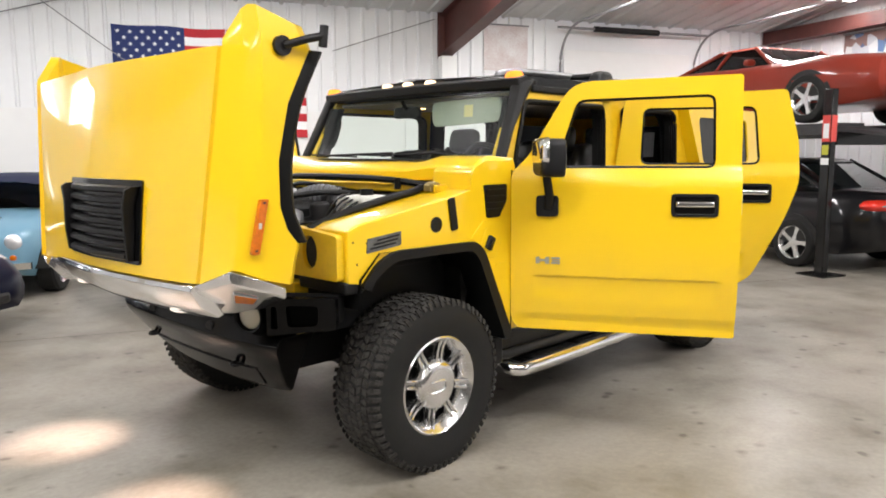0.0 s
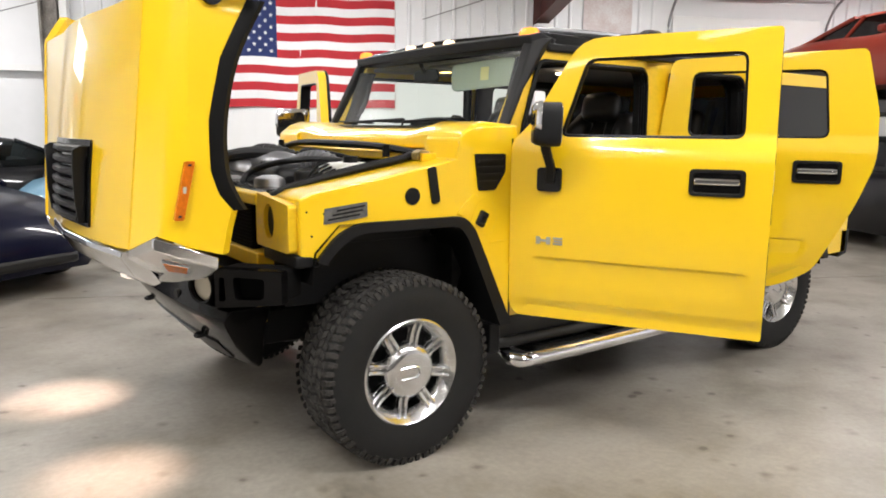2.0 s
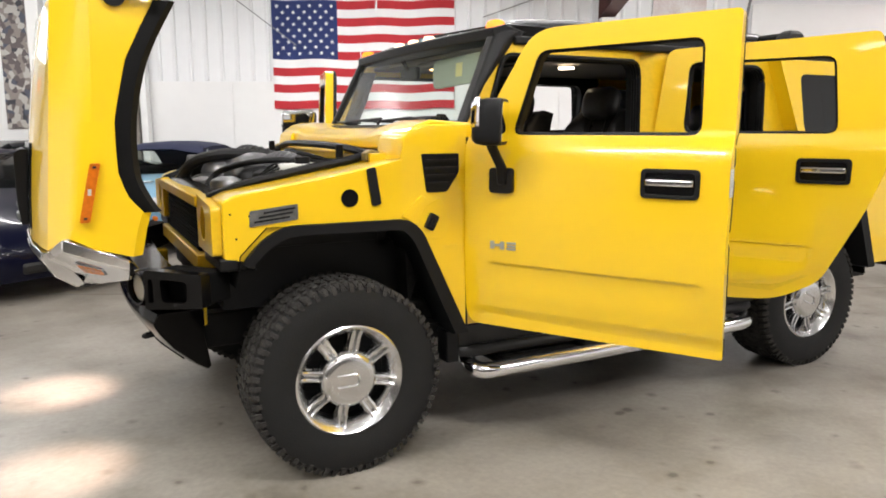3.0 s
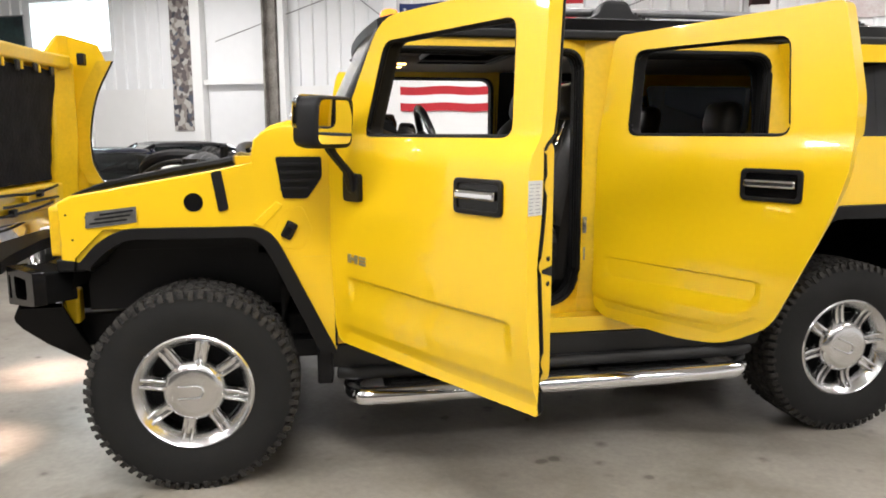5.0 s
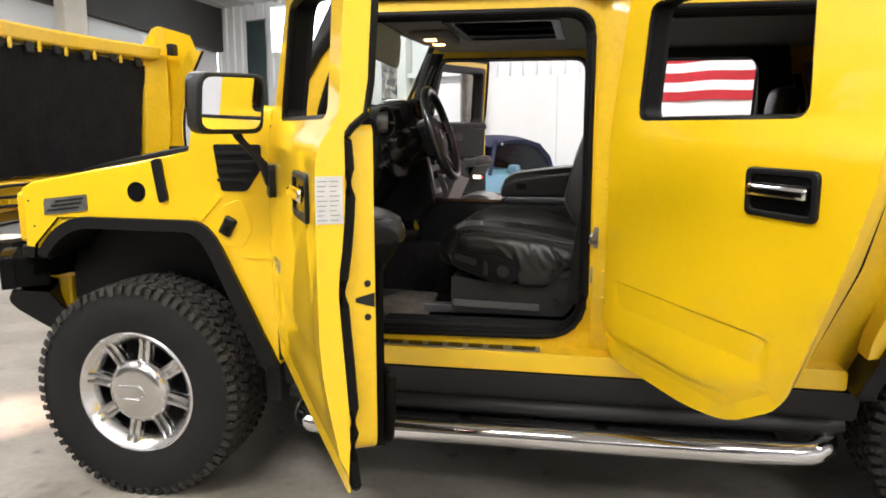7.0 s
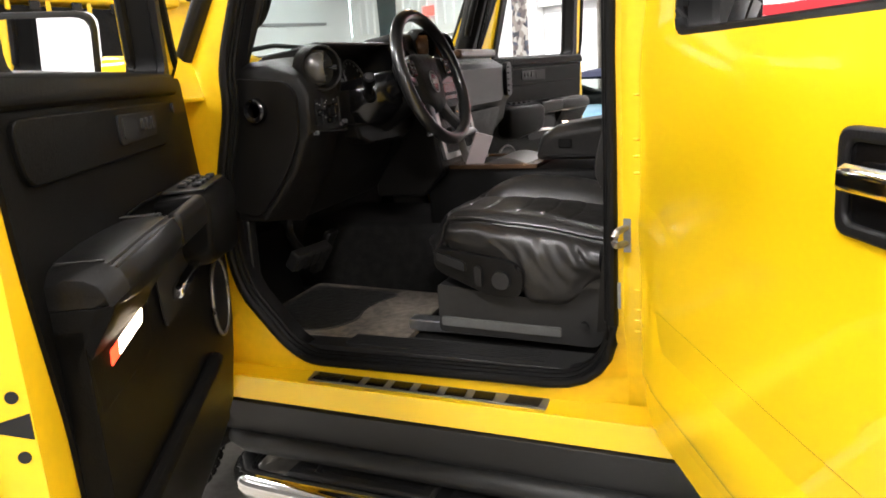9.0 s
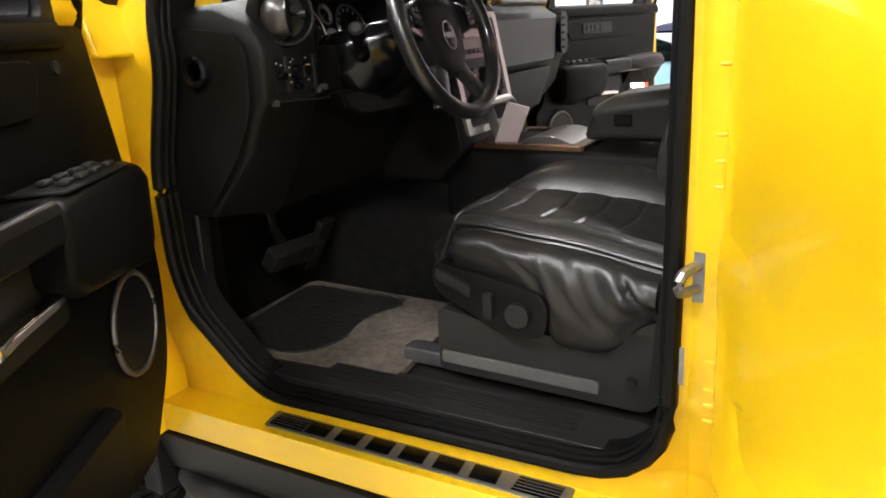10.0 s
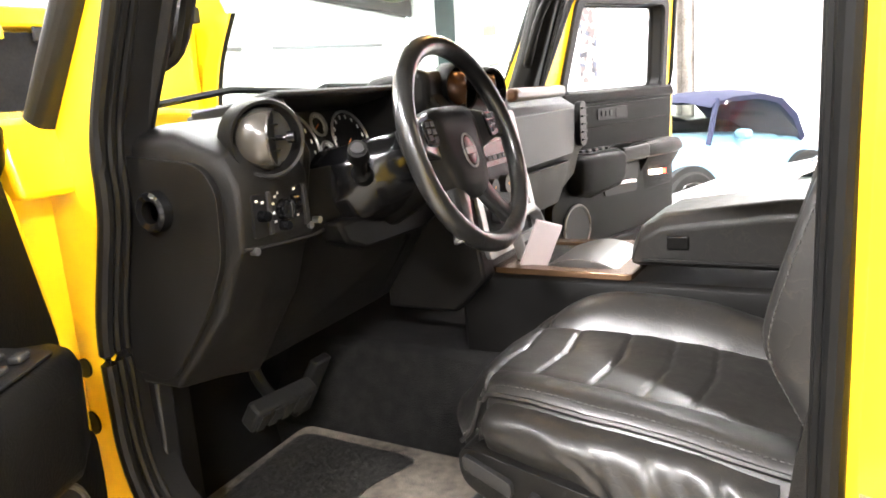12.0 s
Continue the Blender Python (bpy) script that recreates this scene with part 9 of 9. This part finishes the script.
part("top_back", loft([[Vector((x, y * k, z - 0.05 * abs(y / 0.6) ** 3)) for y in (-0.62, -0.45, -0.2, 0.0, 0.2, 0.45, 0.62)] + [Vector((x - 0.03, y * k * 0.96, z - 0.05 - 0.05 * abs(y / 0.6) ** 3)) for y in (0.62, 0.2, -0.2, -0.62, -0.62, -0.62, -0.62)] for x, z, k in ((1.05, 1.285, 0.90), (1.30, 1.325, 0.93), (1.65, 1.33, 0.96), (1.90, 1.27, 0.98), (2.10, 1.10, 1.0), (2.22, 0.86, 1.0))]), SOFT, c, "navy canvas hood folding to the deck", sharp=60)
part("bonnet_scoop", bx(0.42, 0.50, -0.20, 0.20, 0.835, 0.862), CHROME, c, "chrome bonnet scoop", bevel=0.01)
part("grille", bx(-0.015, 0.03, -0.28, 0.28, 0.40, 0.56), CHROME, c, "chrome oval grille", bevel=0.06, segs=4)
part("bumper", loft([[Vector((-0.10 + 0.16 * (y / 0.6) ** 2, y, z)) for z in (0.33, 0.40)] + [Vector((-0.06 + 0.16 * (y / 0.6) ** 2, y, z)) for z in (0.40, 0.33)] for y in [-0.62 + 0.124 * k for k in range(11)]]), CHROME, c, "chrome bumper")
part("windscreen_frame", loft([[Vector((1.0 + 0.2 * t, y, 0.88 + 0.36 * t)) for t in (0.9, 1.0)] + [Vector((1.02 + 0.2 * t, y, 0.88 + 0.36 * t)) for t in (1.0, 0.9)] for y in (-0.56, -0.3, 0.0, 0.3, 0.56)]), CHROME, c, "chrome windscreen frame")
# navy sports car with its nose to the off-roader
c = parked_car("sports_car", "dark navy low sports car with clear headlamps", heading(-0.95, 3.45, 0.50, -0.86), NAVY, 4.4, 1.82,
    [(0.0, 0.28, 0.42, 0.50), (0.05, 0.2, 0.52, 0.70), (0.3, 0.17, 0.66, 0.84), (0.8, 0.16, 0.80, 0.90), (1.5, 0.16, 0.90, 0.90), (2.6, 0.17, 0.92, 0.91), (3.6, 0.2, 0.94, 0.90), (4.2, 0.28, 0.88, 0.82), (4.4, 0.4, 0.75, 0.66)],
    (1.30, 1.95, 2.75, 3.7, 1.28, 0.74), (0.85, 3.35), [(0.42, 0.66, 0.60, 0.20, 0.13, 0.07, CLEAR_LENS, "clear oval headlamp"), (0.13, 0.58, 0.40, 0.06, 0.13, 0.035, CLEAR_LENS, "slim front lamp"), (4.36, 0.6, 0.72, 0.05, 0.14, 0.05, RED_LENS, "red tail lamp")], 0.33)
part("air_intake", bx(-0.02, 0.06, -0.48, 0.48, 0.26, 0.36), DARK, c, "dark front air intake", bevel=0.03)
# black coupe further off
parked_car("coupe", "glossy black coupe parked by the white wall", heading(-3.6, 6.4, -0.93, -0.37), JET, 4.5, 1.84,
    [(0.0, 0.3, 0.5, 0.6), (0.06, 0.22, 0.66, 0.78), (0.6, 0.2, 0.84, 0.90), (1.4, 0.2, 0.96, 0.92), (2.6, 0.2, 0.97, 0.92), (3.8, 0.22, 1.0, 0.90), (4.3, 0.3, 0.96, 0.84), (4.5, 0.42, 0.84, 0.72)],
    (1.25, 1.95, 2.9, 3.8, 1.33, 0.74), (0.85, 3.6), [(0.14, 0.66, 0.62, 0.10, 0.14, 0.06, CLEAR_LENS, "clear headlamp"), (4.44, 0.6, 0.8, 0.05, 0.16, 0.06, RED_LENS, "red tail lamp")], 0.34)
# white sports car beyond the passenger side
c = parked_car("sports_car", "white low sports car with a dark front marker", heading(0.42, 3.95, -1.0, 0.10), IVORY, 4.4, 1.8,
    [(0.0, 0.3, 0.44, 0.6), (0.06, 0.2, 0.56, 0.76), (0.5, 0.17, 0.72, 0.86), (1.2, 0.16, 0.86, 0.90), (1.9, 0.16, 0.93, 0.90), (2.8, 0.17, 0.93, 0.90), (3.9, 0.2, 0.92, 0.88), (4.3, 0.3, 0.86, 0.8), (4.4, 0.4, 0.7, 0.7)],
    (1.10, 1.75, 2.6, 3.7, 1.20, 0.72), (0.80, 3.4), [(0.35, 0.70, 0.55, 0.16, 0.10, 0.06, CLEAR_LENS, "clear headlamp"), (4.36, 0.6, 0.7, 0.05, 0.14, 0.05, RED_LENS, "red tail lamp")], 0.33)
part("side_marker", bx(0.92, 1.04, -0.905, -0.885, 0.60, 0.67), mat("amber_dark", (0.3, 0.1, 0.03), 0.3), c, "dark side marker")
# black sedan under the lift
SED = heading(10.17, 3.05, 0.38, 0.925)
c = parked_car("sedan", "glossy black sedan parked under a lift with red tail lamps", SED, JET, 4.75, 1.84,
    [(0.0, 0.3, 0.55, 0.62), (0.08, 0.22, 0.7, 0.80), (0.7, 0.2, 0.88, 0.90), (1.5, 0.2, 0.98, 0.92), (3.4, 0.2, 1.0, 0.92), (4.2, 0.22, 1.03, 0.90), (4.65, 0.3, 1.0, 0.84), (4.75, 0.42, 0.86, 0.76)],
    (1.35, 2.05, 3.2, 4.05, 1.44, 0.76), (0.85, 3.65), [(4.62, 0.64, 0.87, 0.18, 0.24, 0.085, RED_LENS, "red wraparound tail lamp"), (4.775, 0.62, 0.875, 0.035, 0.15, 0.018, CLEAR_LENS, "clear strip of the tail lamp"), (0.15, 0.66, 0.68, 0.12, 0.14, 0.07, CLEAR_LENS, "clear headlamp")], 0.33)
part("number_plate", bx(4.75, 4.765, -0.26, 0.26, 0.62, 0.74), WHITE_PAINT, c, "pale plate with a grey bar")
part("rear_trim", bx(4.735, 4.76, -0.55, 0.55, 0.80, 0.825), CHROME, c, "chrome boot strip", bevel=0.005)
# drive-on lift with the red coupe on top
LIFT_STEEL = mat("lift_steel", (0.055, 0.055, 0.058), 0.5, metal=0.3, vary=0.4, scale=6)
lift = thing("car_lift", "black four-post car lift with a red warning label", "car lift", pose(8.945, 0.599, 0, 0, 0, -22.4))
for px, py in ((-1.0, -1.60), (1.6, -1.60), (-1.0, 3.0), (1.6, 3.0)):
    post = part("post", loft([[Vector((px + a, py + b, z)) for a, b in ((-0.05, -0.065), (0.05, -0.065), (0.05, 0.065), (-0.05, 0.065))] for z in (0.0, 2.30)]), BLACK_GLOSS, lift, "black lift post", bevel=0.012)
    part("foot_plate", bx(px - 0.2, px + 0.2, py - 0.2, py + 0.2, 0.0, 0.02), BLACK_GLOSS, lift)
    if py < 0 and px < 0:
        part("warning_label", bx(px - 0.054, px - 0.0505, py - 0.055, py + 0.055, 1.66, 1.98), mat("label_red", (0.65, 0.06, 0.05), 0.5), post, "red and white warning label")
        part("label_white", bx(px - 0.0565, px - 0.0545, py - 0.04, py + 0.04, 1.70, 1.88), WHITE_PAINT, post)
        part("label_yellow", bx(px - 0.054, px - 0.0505, py - 0.045, py + 0.045, 1.50, 1.62), mat("label_lime", (0.5, 0.5, 0.05), 0.5), post)
        part("label_pale", bx(px - 0.054, px - 0.0505, py - 0.055, py + 0.055, 1.38, 1.46), WHITE_PAINT, post)
        part("label_pale", bx(px - 0.045, px + 0.045, py - 0.069, py - 0.0655, 1.66, 1.98), mat("label_red_b", (0.65, 0.08, 0.07), 0.5), post)
for x0 in (-0.75, 0.80):
    part("runway", bx(x0, x0 + 0.50, -1.5, 3.2, 1.74, 1.90), LIFT_STEEL, lift, "dark steel runway", bevel=0.01)
for py in (-1.6, 3.0):
    part("crossbeam", bx(-0.95, 1.55, py - 0.08, py + 0.08, 1.62, 1.78), BLACK_GLOSS, lift, "black crossbeam", bevel=0.01)
part("ramp", loft([[Vector((x, -1.5, z)) for x, z in ((-0.75, 1.80), (-0.25, 1.80), (-0.25, 1.86), (-0.75, 1.86))], [Vector((x, -2.6, z)) for x, z in ((-0.75, 1.66), (-0.25, 1.66), (-0.25, 1.68), (-0.75, 1.68))]]), LIFT_STEEL, lift, "dark loading ramp")
c = parked_car("muscle_coupe", "brick red seventies coupe raised on a lift", heading(8.556, -1.299, -0.381, -0.925, 1.915), REDP, 4.7, 1.86,
    [(0.0, 0.40, 0.66, 0.72), (0.08, 0.30, 0.80, 0.86), (0.45, 0.24, 0.85, 0.92), (0.75, 0.22, 0.87, 0.94), (1.05, 0.22, 0.88, 0.945), (1.4, 0.2, 0.87, 0.93), (2.5, 0.2, 0.86, 0.92), (3.1, 0.22, 0.88, 0.94), (3.7, 0.24, 0.88, 0.93), (4.3, 0.34, 0.82, 0.84), (4.6, 0.44, 0.72, 0.74)],
    (1.78, 2.20, 2.85, 3.80, 1.175, 0.76), (1.05, 3.70), [(0.06, 0.66, 0.59, 0.06, 0.09, 0.09, CLEAR_LENS, "round headlamp"), (0.55, 0.89, 0.55, 0.10, 0.02, 0.03, AMBER, "amber side marker"), (0.02, 0.62, 0.40, 0.03, 0.06, 0.03, AMBER, "amber turn lamp"), (3.86, 0.6, 0.62, 0.04, 0.2, 0.06, RED_LENS, "red tail lamp")], 0.325)
part("bumper", bx(-0.06, 0.06, -0.7, 0.7, 0.36, 0.50), REDP, c, bevel=0.04)
# posters on the end wall
ENDW = HALL @ pose(11.7, 0, 0, 0, 0, -90)
banner("wall_banner", "blue and white printed poster on the end wall", 1.66, 2.5, 2.9, 3.5, patchy("blue_print", [(0.05, 0.07, 0.14), (0.30, 0.31, 0.33), (0.14, 0.08, 0.07), (0.40, 0.40, 0.41), (0.06, 0.11, 0.22)], 7.0), -0.06, ENDW)


# ---- far rear door, closed
FR, FRP = door("rear_door", R_OUT, R_WIN, (1.80, 0.99), 0.0, 1, "closed yellow rear door", R_LOW, (0.75, 0.985, 1.23, 1.35), (0.11, 0.83, 0.925), False)
part("window_trim", plate(rounded([(0.05, 1.43), (1.12, 1.43), (1.11, 1.60), (1.03, 1.905), (0.10, 1.875)], 0.03), [R_WIN], 0.012, [], FRP, 0.086), BLACK_PLASTIC, FR, "black inner window surround")
door_trim(FR, FRP, False, rounded([(0.10, 0.72), (0.14, 0.68), (0.66, 0.68), (0.83, 0.79), (0.98, 1.12), (1.05, 1.36), (1.05, 1.46), (0.10, 1.46)], 0.03))
